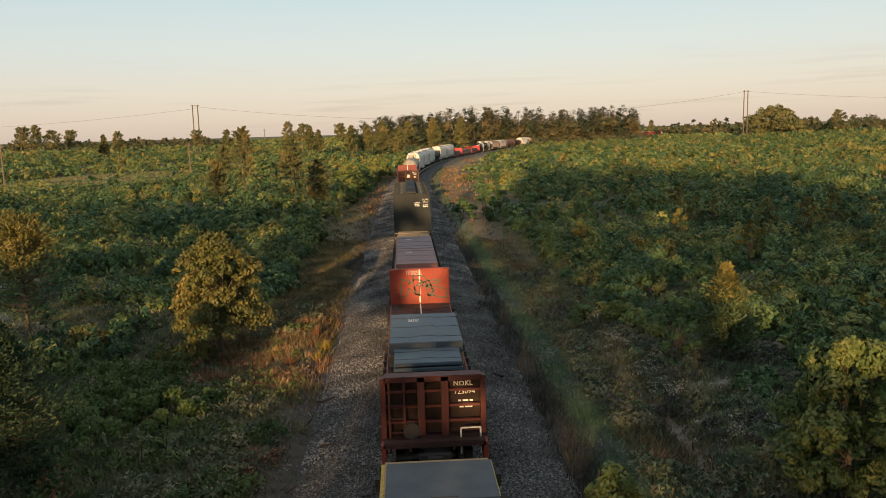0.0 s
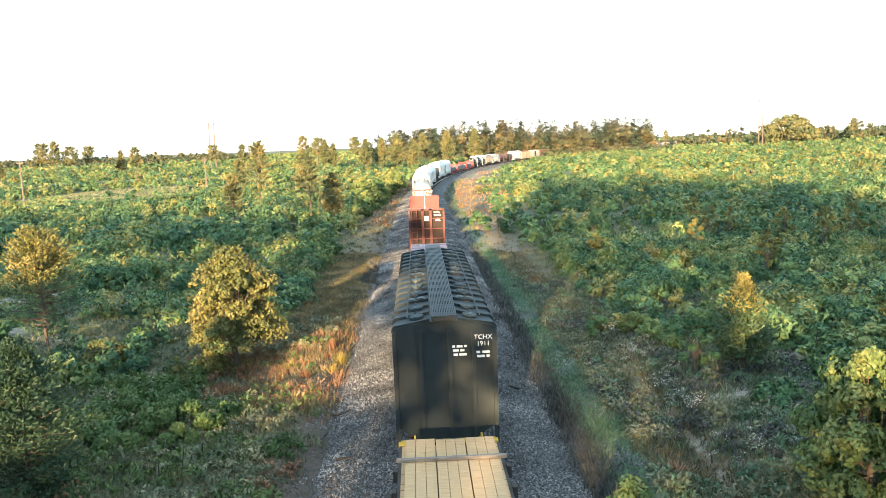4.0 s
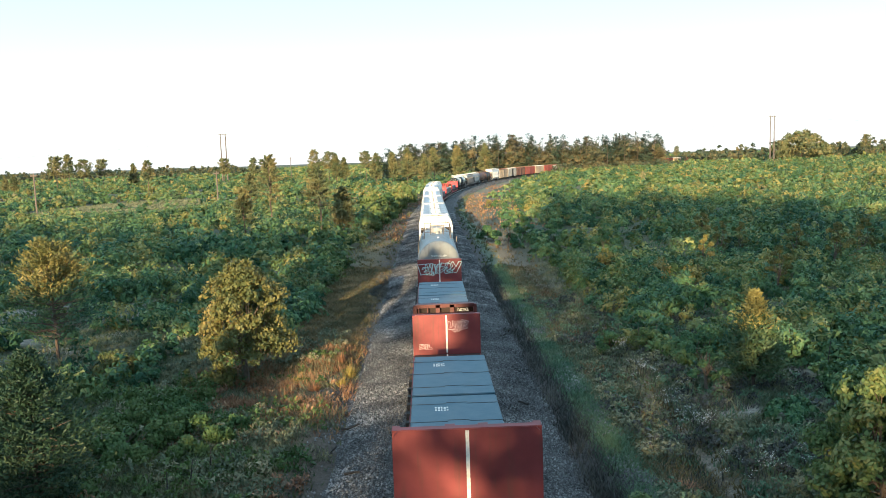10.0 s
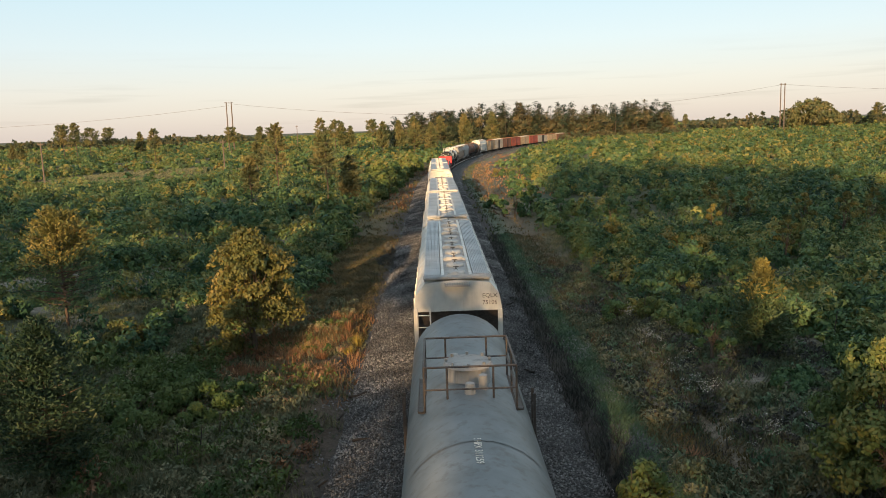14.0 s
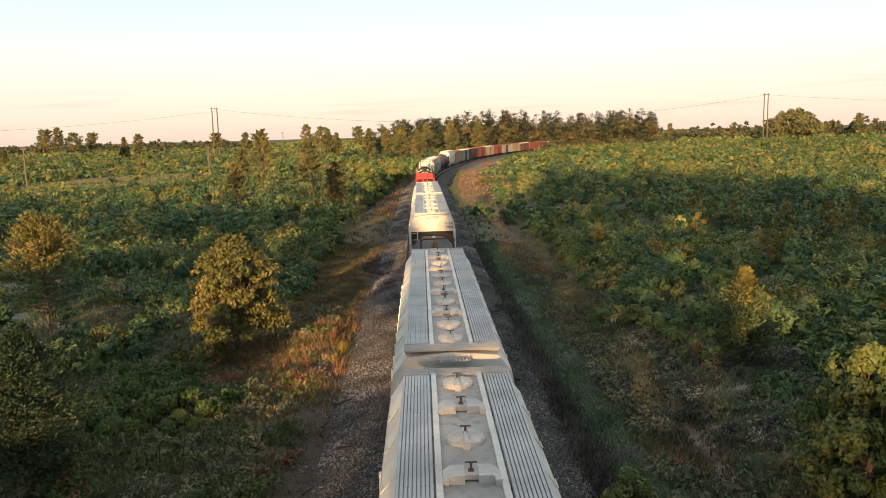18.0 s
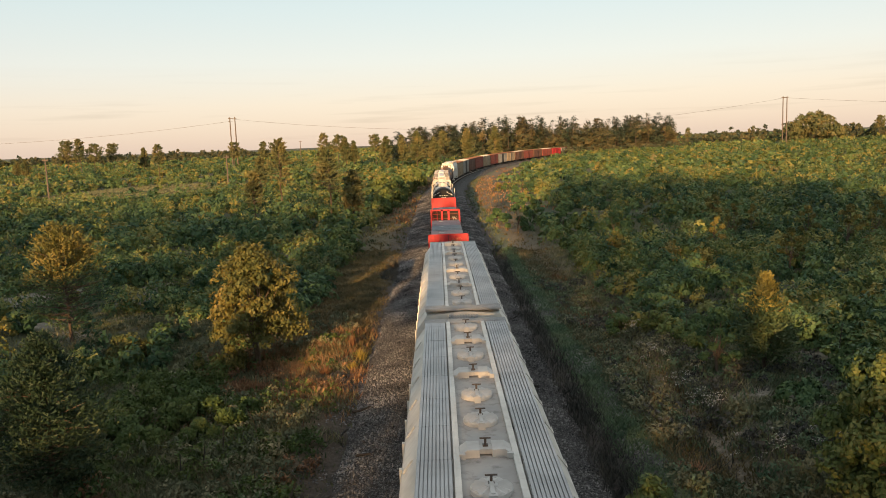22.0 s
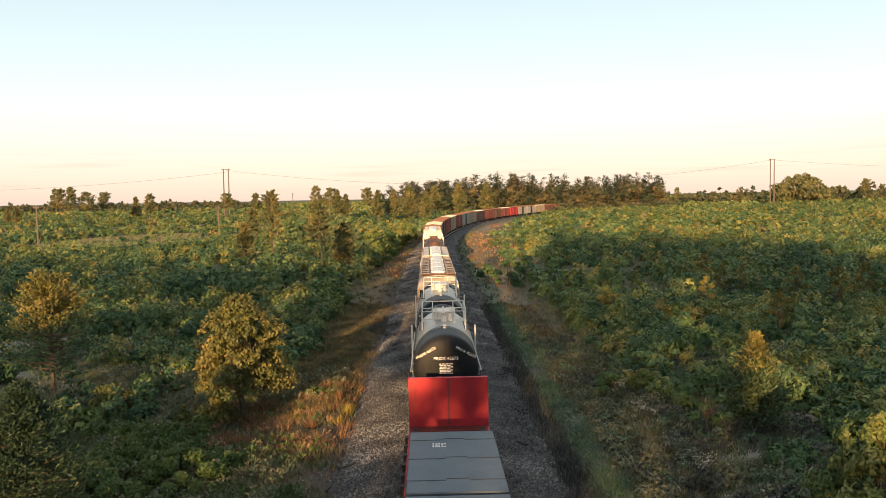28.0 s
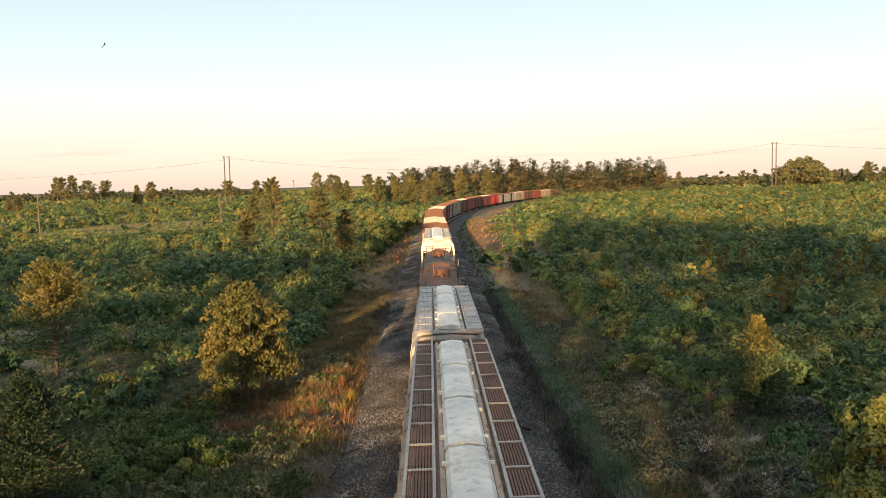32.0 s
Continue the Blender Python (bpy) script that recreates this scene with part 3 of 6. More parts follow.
def shrub_cover(x, y, lat):
    """How thick the scrub stands, 0 to 1."""
    edge_r = np.interp(y, (30, 36, 40), (13.5, 12.0, 9.6)) + 0.012 * y + 2.0 * (smooth_noise(x, y, 14, 21) - 0.5)
    edge_l = -8.8 - 3.0 * np.clip((44 - y) / 8, 0, 1) - 5.5 * np.clip((36 - y) / 4, 0, 1) + 1.6 * (smooth_noise(x, y, 8, 22) - 0.5)
    dry = ((x + 74) / 24) ** 2 + ((y - 205) / 42) ** 2 < 0.8 + 0.5 * smooth_noise(x, y, 12, 24)
    road = np.interp(x, (-330, -200, -130, -90), (265, 282, 300, 330)) - y
    dry |= (x < -80) & (road > -8) & (road < 55)
    clear = np.where(dry, 0.22, 1.0) * np.where((lat > 4) & (lat < 17) & (y > 95) & (y < 260), 0.12, 1.0)
    patchy = np.clip((smooth_noise(x, y, 8, 23) - 0.16) * 3.4, np.where((lat < 0) & (y < 85), 0.45, 0.12), 1)
    for cx, cy, reach in KEPT_CLEAR:
        clear = clear * np.clip((np.hypot(x - cx, y - cy) - reach) * 2, 0.0, 1)
    return np.where((lat > edge_r) | (lat < edge_l), clear * patchy, 0.0) * (1 - np.clip(1.6 * sandy(x, y), 0, 1))


def shrub_fields():
    for name, label, count, y0, y1, sprigs, per, leaf, rr, hh, seed in (
            ("scrub", "dense low green and yellow scrub on sandy ground", 2100, 24, 74, 46, 5, 0.145, (0.5, 1.4), (0.7, 2.7), 31),
            ("scrub", "green scrub bushes across an open field", 5600, 74, 180, 30, 4, 0.25, (0.7, 1.8), (0.9, 3.7), 32),
            ("scrub", "distant scrub field with golden bush tops", 8600, 180, 480, 20, 3, 0.55, (1.2, 2.6), (1.3, 4.2), 33),
            ("scrub", "hazy line of distant brush", 5000, 480, 1500, 7, 4, 1.7, (6, 12), (1.6, 4.2), 34)):
        rng = np.random.default_rng(seed)
        C = scatter(rng, count, y0, y1, shrub_cover)
        m = len(C)
        k = rng.random(m) ** 1.3
        P, N, A = bush_points(C, rr[0] + (rr[1] - rr[0]) * k, hh[0] + (hh[1] - hh[0]) * (0.6 * k + 0.4 * rng.random(m)), sprigs, per, rng)
        mix = 0.55 * smooth_noise(C[:, 0], C[:, 1], 9, 35) + 0.75 * rng.random(m)
        kind = np.repeat(np.digitize(mix, (0.24, 0.80, 1.16, 1.25) if y1 < 100 else (0.24, 0.76, 1.12, 1.24) if y1 < 200 else (0.22, 0.66, 1.05, 1.2)), sprigs * per)
        tone = np.repeat(np.clip(rng.normal(size=m) * 0.26, -0.5, 0.5), sprigs * per)
        for which, mat in enumerate(("needles", "shrub", "bright", "oak", "tan_gold")):
            sel = kind == which
            if sel.any():
                tagged(new(name, leaf_mesh(name, P[sel], leaf, mat, rng, 1.9 if y1 < 200 else 1.5, N[sel], 0.7 if y1 < 100 else 0.55, A[sel], tone=tone[sel])), label, "shrubs", kind="stuff")


def grass_tufts(name, label, C, height, blades, mat, rng, width=0.03, lean=0.45):
    blades, width = max(3, blades // 2), width * 1.9
    n = len(C) * blades
    base = np.repeat(C, blades, 0) + np.concatenate([rng.normal(size=(n, 2)) * 0.16, np.zeros((n, 1))], 1)
    h = height * (0.5 + 0.8 * rng.random(n))
    tip = base + np.stack([rng.normal(size=n) * lean * h, rng.normal(size=n) * lean * h, h], 1)
    a = rng.random(n) * math.tau
    w = np.stack([np.cos(a), np.sin(a), np.zeros(n)], 1) * width
    V = np.stack([base - w, base + w, tip], 1).reshape(-1, 3)
    return tagged(new(name, quads_mesh(name, V, np.arange(len(V)).reshape(-1, 3), mat)), label, "grass", kind="stuff")


def band(rng, n, lat0, lat1, y0, y1, keep):
    """Random ground points in a band beside the straight track, thinning with distance."""
    y = y0 + (y1 - y0) * rng.random(n) ** 1.5
    x = lat0 + (lat1 - lat0) * rng.random(n)
    ok = keep(x, y) > rng.random(n)
    x, y = x[ok], y[ok]
    return np.stack([x, y, ground_height(x, y) - 0.03], 1)


def verge_grass():
    rng = np.random.default_rng(41)
    nz = smooth_noise
    red = lambda x, y: np.exp(-((y - 37.0 - 0.3 * (x + 7)) / 5.0) ** 2) * np.clip((-x - 4.2) * 2, 0, 1) * np.clip((x + 13) / 2, 0, 1)
    # left of the track
    C = band(rng, 26000, -23, -4.2, 19, 75, lambda x, y: (0.25 + 0.75 * nz(x, y, 3, 42)) * (1 - 0.8 * red(x, y)) * np.clip((-x - 4.0) / 2.0, 0.12, 1) * np.where((y < 33) & (x > -8), 0.55, 1) * np.where((y > 39) & (x > -9), 0.3, 1))
    grass_tufts("grass", "rough green verge grass and weeds", C, 0.22, 8, "grass", rng, 0.016, 0.7)
    C = band(rng, 20000, -13, -4.3, 24, 54, lambda x, y: red(x, y) * np.clip((nz(x, y, 1.3, 45) - 0.25) * 2, 0, 1))
    grass_tufts("grass", "tall dry reddish grass", C, 0.32, 8, "straw", rng, 0.014, 0.5)
    C = band(rng, 15000, -9.2, -4.5, 39, 76, lambda x, y: (0.3 + 0.7 * nz(x, y, 2.6, 61)) * np.clip((-x - 4.2) / 1.2, 0.1, 1))
    grass_tufts("grass", "short brown dry grass along the ballast", C, 0.17, 8, "brown_grass", rng, 0.022, 0.6)
    C = band(rng, 5000, -12, -4.4, 19, 40, lambda x, y: 1.0 * (nz(x, y, 1.6, 52) > 0.62))
    grass_tufts("weeds", "olive weeds in the verge", C, 0.30, 9, "bank", rng, 0.012)
    # right of the track: dark weeds, a green strip, a straw-coloured bank
    C = band(rng, 3400, 4.1, 5.15, 19, 75, lambda x, y: 0.35 + 0.65 * nz(x, y, 1.5, 43))
    grass_tufts("weeds", "dark dead weeds along the ballast edge", C, 0.30, 8, "weeds", rng, 0.012)
    C = band(rng, 8000, 5.1, 6.4, 19, 75, lambda x, y: 0.35 + 0.65 * (nz(x, y, 2.2, 53) > 0.35))
    grass_tufts("grass", "short green grass strip along the bank", C, 0.15, 10, "green_grass", rng, 0.014, 0.7)
    C = band(rng, 24000, 6.3, 15, 19, 75, lambda x, y: (0.2 + 0.8 * nz(x, y, 1.6, 44)) * (1 - sandy(x, y)) * np.where(np.abs(x - 8.6) < 0.3, 0.2, 1))
    grass_tufts("grass", "tufted brown and straw grass on the bank", C, 0.22, 8, "bank", rng, 0.013)
    C = band(rng, 9000, 6.2, 9.2, 22, 76, lambda x, y: 0.25 + 0.75 * nz(x, y, 2.0, 62))
    grass_tufts("grass", "straw-coloured dry grass on the bank", C, 0.18, 8, "brown_grass", rng, 0.02, 0.6)
    C = band(rng, 6000, 6.4, 13, 19, 60, lambda x, y: 1.0 * (nz(x, y, 1.9, 57) > 0.66))
    grass_tufts("weeds", "brown dead weeds on the bank", C, 0.25, 8, "weeds", rng, 0.012)
    C = band(rng, 3000, 6.4, 14, 19, 60, lambda x, y: 1.0 * (nz(x, y, 1.7, 58) > 0.5))
    grass_tufts("grass", "green weeds on the bank", C, 0.22, 8, "green_grass", rng, 0.02, 0.6)
    C = band(rng, 4500, 6.5, 12, 19, 62, lambda x, y: 1.0 * (nz(x, y, 2.6, 46) > 0.68))
    grass_tufts("grass", "patches of reddish dry grass", C, 0.28, 9, "straw", rng, 0.012, 0.3)
    # farther along both sides
    C = scatter(rng, 90000, 70, 230, lambda x, y, lat: np.where((lat < -4.2) & (lat > -9.5), 0.2, 0) + np.where((lat > 4.2) & (lat < 6.2), 0.5, 0))
    grass_tufts("grass", "olive green grass strips beside the track", C, 0.34, 6, "grass", rng, 0.05)
    C = scatter(rng, 45000, 72, 210, lambda x, y, lat: np.where(((lat < -4.3) & (lat > -9.5)) | ((lat > 6.0) & (lat < 10)), 0.75, 0))
    grass_tufts("grass", "brown dry grass strips beside the track", C, 0.26, 6, "brown_grass", rng, 0.05, 0.5)
    C = scatter(rng, 60000, 90, 290, lambda x, y, lat: np.where((lat > 6) & (lat < 18), 0.5 * (nz(x, y, 9, 49) > 0.45), 0) + np.where((lat < -4.1) & (lat > -8.5) & (y > 100), 0.5 * (nz(x, y, 12, 50) > 0.4), 0))
    grass_tufts("grass", "dry reddish grass in the clearing by the bend", C, 0.45, 6, "straw", rng, 0.06, 0.35)
    # dry grass between the scrub, near and in the pale clearing
    C = scatter(rng, 16000, 24, 90, lambda x, y, lat: np.where((np.abs(lat) > 10), 0.45, 0))
    grass_tufts("grass", "dry grass between the bushes", C, 0.4, 8, "bank", rng, 0.02)
    C = scatter(rng, 90000, 155, 255, lambda x, y, lat: np.where(((x + 74) / 25) ** 2 + ((y - 205) / 44) ** 2 < 1, 0.8, 0))
    grass_tufts("grass", "pale dry grass clearing in the scrub", C, 0.5, 5, "bank", rng, 0.09)
    # flower heads in loose clusters
    for cx, cy, rx, ry, n in ((9.4, 42.1, 0.5, 2.4, 34), (9.1, 35.7, 0.4, 1.0, 24), (9.6, 32.1, 0.9, 0.9, 14), (9.4, 29.0, 0.6, 0.9, 24), (9.7, 24.2, 1.3, 0.7, 14), (11.2, 24.6, 0.8, 0.5, 8)):
        C = np.stack([cx + rng.normal(size=n) * rx * 0.6, cy + rng.normal(size=n) * ry * 0.6, np.zeros(n)], 1)
        C[:, 2] = ground_height(C[:, 0], C[:, 1]) + 0.4 + 0.25 * rng.random(n)
        P = np.repeat(C, 16, 0) + rng.normal(size=(n * 16, 3)) * (0.09, 0.09, 0.03)
        tagged(new("wildflowers", leaf_mesh("wildflowers", P, 0.035, "flower", rng, 1.0)), "cluster of pale dried flower heads on the bank", "wildflowers", kind="stuff")
        grass_tufts("weeds", "thin brown flower stalks on the bank", C - (0, 0, 0.45), 0.5, 5, "weeds", rng, 0.01, 0.15)


def low_weeds():
    """Small leafy weeds between the grass of both verges, in drifts by kind."""
    rng = np.random.default_rng(221)
    nz = smooth_noise
    for name, label, lat0, lat1, y1, n, mat, low, seed in (
            ("weeds", "low green leafy weeds on the bank", 6.4, 17, 60, 700, "green_grass", 0.45, 231), ("weeds", "grey-brown dead weeds on the bank", 6.2, 16, 60, 1100, "weeds", 0.5, 232), ("weeds", "straw-coloured weeds on the bank", 6.2, 15, 60, 1700, "bank", 0.42, 233),
            ("weeds", "low green leafy weeds in the verge", -20, -5.6, 48, 1300, "bank", 0.45, 234), ("weeds", "green weeds in the verge", -14, -5.0, 42, 700, "bramble", 0.55, 235), ("weeds", "rusty red weeds in the verge", -12, -5, 44, 220, "straw", 0.55, 236)):
        C = band(rng, n, lat0, lat1, 19, y1, lambda x, y: 1.0 * (nz(x, y, 2.2, seed) > low) * (1 - sandy(x, y)))
        m = len(C)
        k = rng.random(m)
        P, N, A = bush_points(C, 0.16 + 0.3 * k, 0.18 + 0.38 * k * rng.random(m) + 0.08, 13, 4, rng, 0.5)
        tagged(new(name, leaf_mesh(name, P, 0.07, mat, rng, 2.2, N, 1.0, A)), label, "weeds", kind="stuff")
    # tall leafy weeds behind the brambles
    C = band(rng, 330, -17, -10.2, 28.5, 37, lambda x, y: np.clip((nz(x, y, 2.0, 237) - 0.2) * 2, 0, 1))
    P, N, A = bush_points(C, 0.25 + 0.25 * rng.random(len(C)), 0.5 + 0.5 * rng.random(len(C)), 26, 6, rng, 0.6)
    tagged(new("weeds", leaf_mesh("weeds", P, 0.075, "bramble", rng, 2.2, N, 1.0, A)), "tall green weeds behind the brambles", "weeds", kind="stuff")


def clump(label, x, y, h, r, mat, seed, blades=160, lean=0.35):
    """A single tuft of long upright grass."""
    rng = np.random.default_rng(seed)
    a, k = rng.random(blades) * math.tau, np.sqrt(rng.random(blades))
    base = np.stack([np.cos(a) * k * r * 0.4, np.sin(a) * k * r * 0.4, np.full(blades, -0.1)], 1)
    top = 0.7 * h * (0.5 + 0.5 * rng.random(blades))
    tip = base + np.stack([np.cos(a) * k * r * lean * 3, np.sin(a) * k * r * lean * 3, top], 1)
    w = np.stack([-np.sin(a), np.cos(a), 0 * a], 1) * 0.018
    V = np.stack([base - w, base + w, tip], 1).reshape(-1, 3)
    ob = tagged(new("grass_clump", quads_mesh("grass_clump", V, np.arange(len(V)).reshape(-1, 3), mat)), label, "grass", "single grass clumps")
    ob.location = (x, y, float(ground_height(x, y)))


def clumps():
    clump("golden tuft of long dry grass in the verge", -7.2, 37.4, 0.75, 0.5, "gold_grass", 201)
    clump("tall orange-brown dry grass stalks in the verge", -5.4, 40.2, 1.2, 0.25, "straw", 202)
    clump("tall yellow grass stalks at the ballast edge", -4.7, 37.9, 1.1, 0.35, "gold_grass", 203)
    clump("golden grass stalks at the ballast edge", -5.0, 36.6, 0.8, 0.35, "gold_grass", 204)
    clump("reddish dry grass clump at the ballast edge", -5.6, 33.6, 0.9, 0.5, "straw", 205)
    clump("reddish dry grass clump at the ballast edge", -6.2, 36.0, 0.8, 0.4, "straw", 206)
    clump("tall straw stalks beside the young oak", -9.6, 38.6, 1.5, 0.25, "straw", 207, 40)
    clump("rust-red dry grass on the bank", 7.0, 43.2, 0.8, 0.7, "straw", 208, 260)
    clump("straw-yellow grass on the bank", 7.5, 41.0, 0.7, 0.8, "gold_grass", 209, 120)
    clump("rust-red dry grass on the bank", 6.9, 23.2, 0.7, 0.6, "straw", 210, 200)
    rng = np.random.default_rng(211)
    for x, y, h in ((-8.6, 24.7, 0.9), (-8.3, 25.8, 0.8), (-9.2, 24.0, 0.8), (17.1, 34.5, 1.5)):
        bm = bmesh.new()
        limb_mesh(bm, rng, (0, 0, -0.3), (0.12 * h, 0.05, h), 0.028, 0.016, 2, 0.05)
        finish(bm)
        ob = tagged(new("dead_stem", mesh_of("dead_stem", bm, "under")), "dark bare stem standing in the weeds", "dead stem", "dead stems")
        ob.location = (x, y, float(ground_height(x, y)))


def loose_stones():
    rng = np.random.default_rng(48)
    C = scatter(rng, 340000, 18, 70, lambda x, y, lat: np.where((lat > -4.15) & (lat < 4.2) & (np.abs(lat) > 1.3), np.clip(1.7 - y / 45, 0.12, 1), 0))[:84000]
    C[:, 2] = np.interp(C[:, 0], (-4.5, -4.0, -3.3, -2.6, -1.8, 1.8, 2.4, 3.0, 3.75, 4.3), (-0.62, -0.44, -0.26, -0.1, 0.01, 0.01, -0.08, -0.2, -0.38, -0.62)) + 0.02
    D = band(rng, 12000, 5.1, 6.5, 19, 60, lambda x, y: np.clip((smooth_noise(x, y, 1.8, 54) - 0.35) * 4, 0.05, 1))
    E = band(rng, 5000, -6.5, -4.0, 18, 38, lambda x, y: np.clip((x + 6.5) / 2.0, 0, 1) * np.clip((smooth_noise(x, y, 1.4, 59) - 0.3) * 2, 0, 1))
    G = scatter(rng, 420000, 52, 150, lambda x, y, lat: np.where((lat > -4.1) & (lat < 4.1) & (np.abs(lat) > 1.5), 0.9, 0))[:26000]
    lat = lateral(G[:, 0], G[:, 1])
    G[:, 2] = np.interp(lat, (-4.5, -4.0, -3.3, -2.6, -1.8, 1.8, 2.4, 3.0, 3.75, 4.3), (-0.62, -0.44, -0.26, -0.1, 0.01, 0.01, -0.08, -0.2, -0.38, -0.62)) + 0.03
    C = np.concatenate([C, D + (0, 0, 0.04), E + (0, 0, 0.04), G])
    big = np.where(np.arange(len(C)) < len(C) - len(G), 1.0, 1.9)[:, None, None]
    shape = np.array([(1, 0, 0), (0, 1, 0), (-1, 0, 0), (0, -1, 0), (0, 0, 1.25), (0, 0, -0.6)])
    V = C[:, None, :] + shape[None] * big * (0.024 + 0.030 * rng.random((len(C), 6, 1))) + rng.normal(size=(len(C), 6, 3)) * 0.008
    F = np.array([(0, 1, 4), (1, 2, 4), (2, 3, 4), (3, 0, 4), (1, 0, 5), (0, 3, 5)])
    F = (np.arange(len(C)) * 6)[:, None, None] + F[None]
    tagged(new("ballast_stones", quads_mesh("ballast_stones", V.reshape(-1, 3), F.reshape(-1, 3), "stone")), "loose grey crushed stones on the track bed", "gravel", kind="stuff")


loose_stones()


def limb_mesh(bm, rng, a, b, r0, r1, steps=3, bend=0.15):
    pts = [Vector(a).lerp(Vector(b), k / steps) for k in range(steps + 1)]
    size = (Vector(b) - Vector(a)).length
    for p in pts[1:-1]:
        p += Vector(rng.normal(size=3)) * bend * size / steps
    for k in range(steps):
        rod(bm, pts[k], pts[k + 1], r0 + (r1 - r0) * k / steps, r0 + (r1 - r0) * (k + 1) / steps, 6, False)
    return pts


def pine(label, h, crown_from, r, seed, leaf=0.22, tufts=70, per=34, lean=0.0, mat="needles", group="", round_top=0.5, gold="", gold_from=0.55, thin=0.0, fluff=1.0):
    """A pine: straight tapered trunk, limbs that rise more towards the top, and brushes of needles along their outer halves.
    thin: the share of the crown, from below, whose limbs are nearly bare."""
    rng = np.random.default_rng(seed)
    ob = thing("pine_tree", label, "tree", group)
    bm = bmesh.new()
    top = Vector((lean * h, rng.normal() * 0.03 * h, h))
    limb_mesh(bm, rng, (0, 0, -0.2), top, 0.011 * h + 0.03, 0.012, 5, 0.04)
    P, D = [], []
    for k in range(tufts):
        f = crown_from + (0.985 - crown_from) * (k + rng.random()) / tufts
        g = (f - crown_from) / (1 - crown_from)
        reach = r * max(0.05, (1 - g) ** round_top) * (0.6 + 0.4 * min(1, g * 4)) * (0.62 + 0.5 * rng.random())
        a = k * 2.4 + rng.normal() * 0.5
        root = top * f
        way = Vector((math.cos(a), math.sin(a), -0.05 + 0.55 * g + 0.25 * rng.random()))
        tip = root + way * reach
        if k % 2 == 0 or g < thin:
            limb_mesh(bm, rng, root, tip, 0.007 * h * (1 - f) + 0.014, 0.010, 2, 0.10)
        n = int(per * 1.33 * (0.35 if g < thin else 1.0) * (0.5 + 0.6 * min(1, reach / (0.6 * r))))
        t = (0.30 if g > thin else 0.55) + 0.75 * rng.random((n, 1)) ** 0.8
        wide = fluff * (0.07 + 0.13 * reach) * (0.4 + 0.6 * np.sin(np.clip(t, 0, 1) * math.pi * 0.75))
        P.append(np.array(root) + np.array(tip - root) * t + rng.normal(size=(n, 3)) * wide * (1, 1, 0.55))
        D.append(np.repeat(np.array(way)[None], n, 0))
    part("trunk", bm, "pine_bark", ob)
    P, D = np.concatenate(P), np.concatenate(D)
    # needles above gold_from take a sunlit colour; young only marks which
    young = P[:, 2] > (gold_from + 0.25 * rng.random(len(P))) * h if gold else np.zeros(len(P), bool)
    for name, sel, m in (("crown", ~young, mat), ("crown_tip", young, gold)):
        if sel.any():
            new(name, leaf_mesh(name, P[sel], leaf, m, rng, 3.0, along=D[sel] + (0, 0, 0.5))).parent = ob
    return ob


def broadleaf(label, h, r, seed, leaf=0.13, leaves=5200, mat="oak", crown_from=0.22, group="", limbs=16):
    """A small leafy tree: forked trunk, limbs and a crown of separate leaf clumps with gaps."""
    rng = np.random.default_rng(seed)
    ob = thing("leafy_tree", label, "tree", group)
    bm = bmesh.new()
    fork = Vector((rng.normal() * 0.1, rng.normal() * 0.1, h * 0.35))
    limb_mesh(bm, rng, (0, 0, -0.2), fork, 0.02 * h + 0.03, 0.015 * h, 3, 0.1)
    lobes = []
    for k in range(limbs):
        g = (k + 0.5) / limbs
        z = h * (crown_from + (0.93 - crown_from) * g)
        w = r * float(np.interp(g, (0, 0.22, 0.55, 0.82, 1), (0.72, 1.0, 0.80, 0.45, 0.08))) * (0.50 + 0.45 * rng.random())
        a = k * 2.4 + rng.random()
        tip = Vector((math.cos(a) * w, math.sin(a) * w, z))
        limb_mesh(bm, rng, fork * (0.55 + 0.45 * rng.random()), tip, 0.03, 0.01, 3, 0.2)
        lobes.append((tip, r * (0.15 + 0.17 * rng.random()) * (1.15 - 0.35 * g)))
    C = np.array([t for t, s in lobes]) - np.array([(0, 0, 0.35 * s) for t, s in lobes])
    s = np.array([s for t, s in lobes])
    P, N, A = bush_points(C, s * 1.15, s * 1.1, leaves // limbs // 10, 10, rng, 0.42)
    part("trunk", bm, "bark", ob)
    new("crown", leaf_mesh("crown", P, leaf, mat, rng, 1.9, N, 0.85, A, h < 7)).parent = ob
    return ob


def bush(label, h, r, seed, leaves=900, leaf=0.12, mat="bright", group=""):
    rng = np.random.default_rng(seed)
    ob = thing("bush", label, "shrub", group)
    bm = bmesh.new()
    for k in range(6):
        a = rng.random() * math.tau
        limb_mesh(bm, rng, (0.05 * math.cos(a), 0.05 * math.sin(a), -0.15), (0.6 * r * math.cos(a), 0.6 * r * math.sin(a), h * (0.6 + 0.3 * rng.random())), 0.025, 0.008, 3, 0.2)
    part("stem", bm, "bark", ob)
    P, N, A = bush_points(np.zeros((1, 3)), np.array([r]), np.array([h]), leaves // 10, 10, rng)
    new("foliage", leaf_mesh("foliage", P, leaf, mat, rng, 1.8, N, 0.9, A, True)).parent = ob
    return ob


def stand(ob, x, y, turn=0.0, scale=1.0):
    ob.matrix_basis = pose(x, y, float(ground_height(x, y)), 0, 0, turn) @ Matrix.Scale(scale, 4)
    return ob


def again(ob, x, y, turn, scale):
    ob2 = copy_thing(ob, pose(x, y, float(ground_height(x, y)), 0, 0, turn))
    ob2.scale = (scale,) * 3
    return ob2


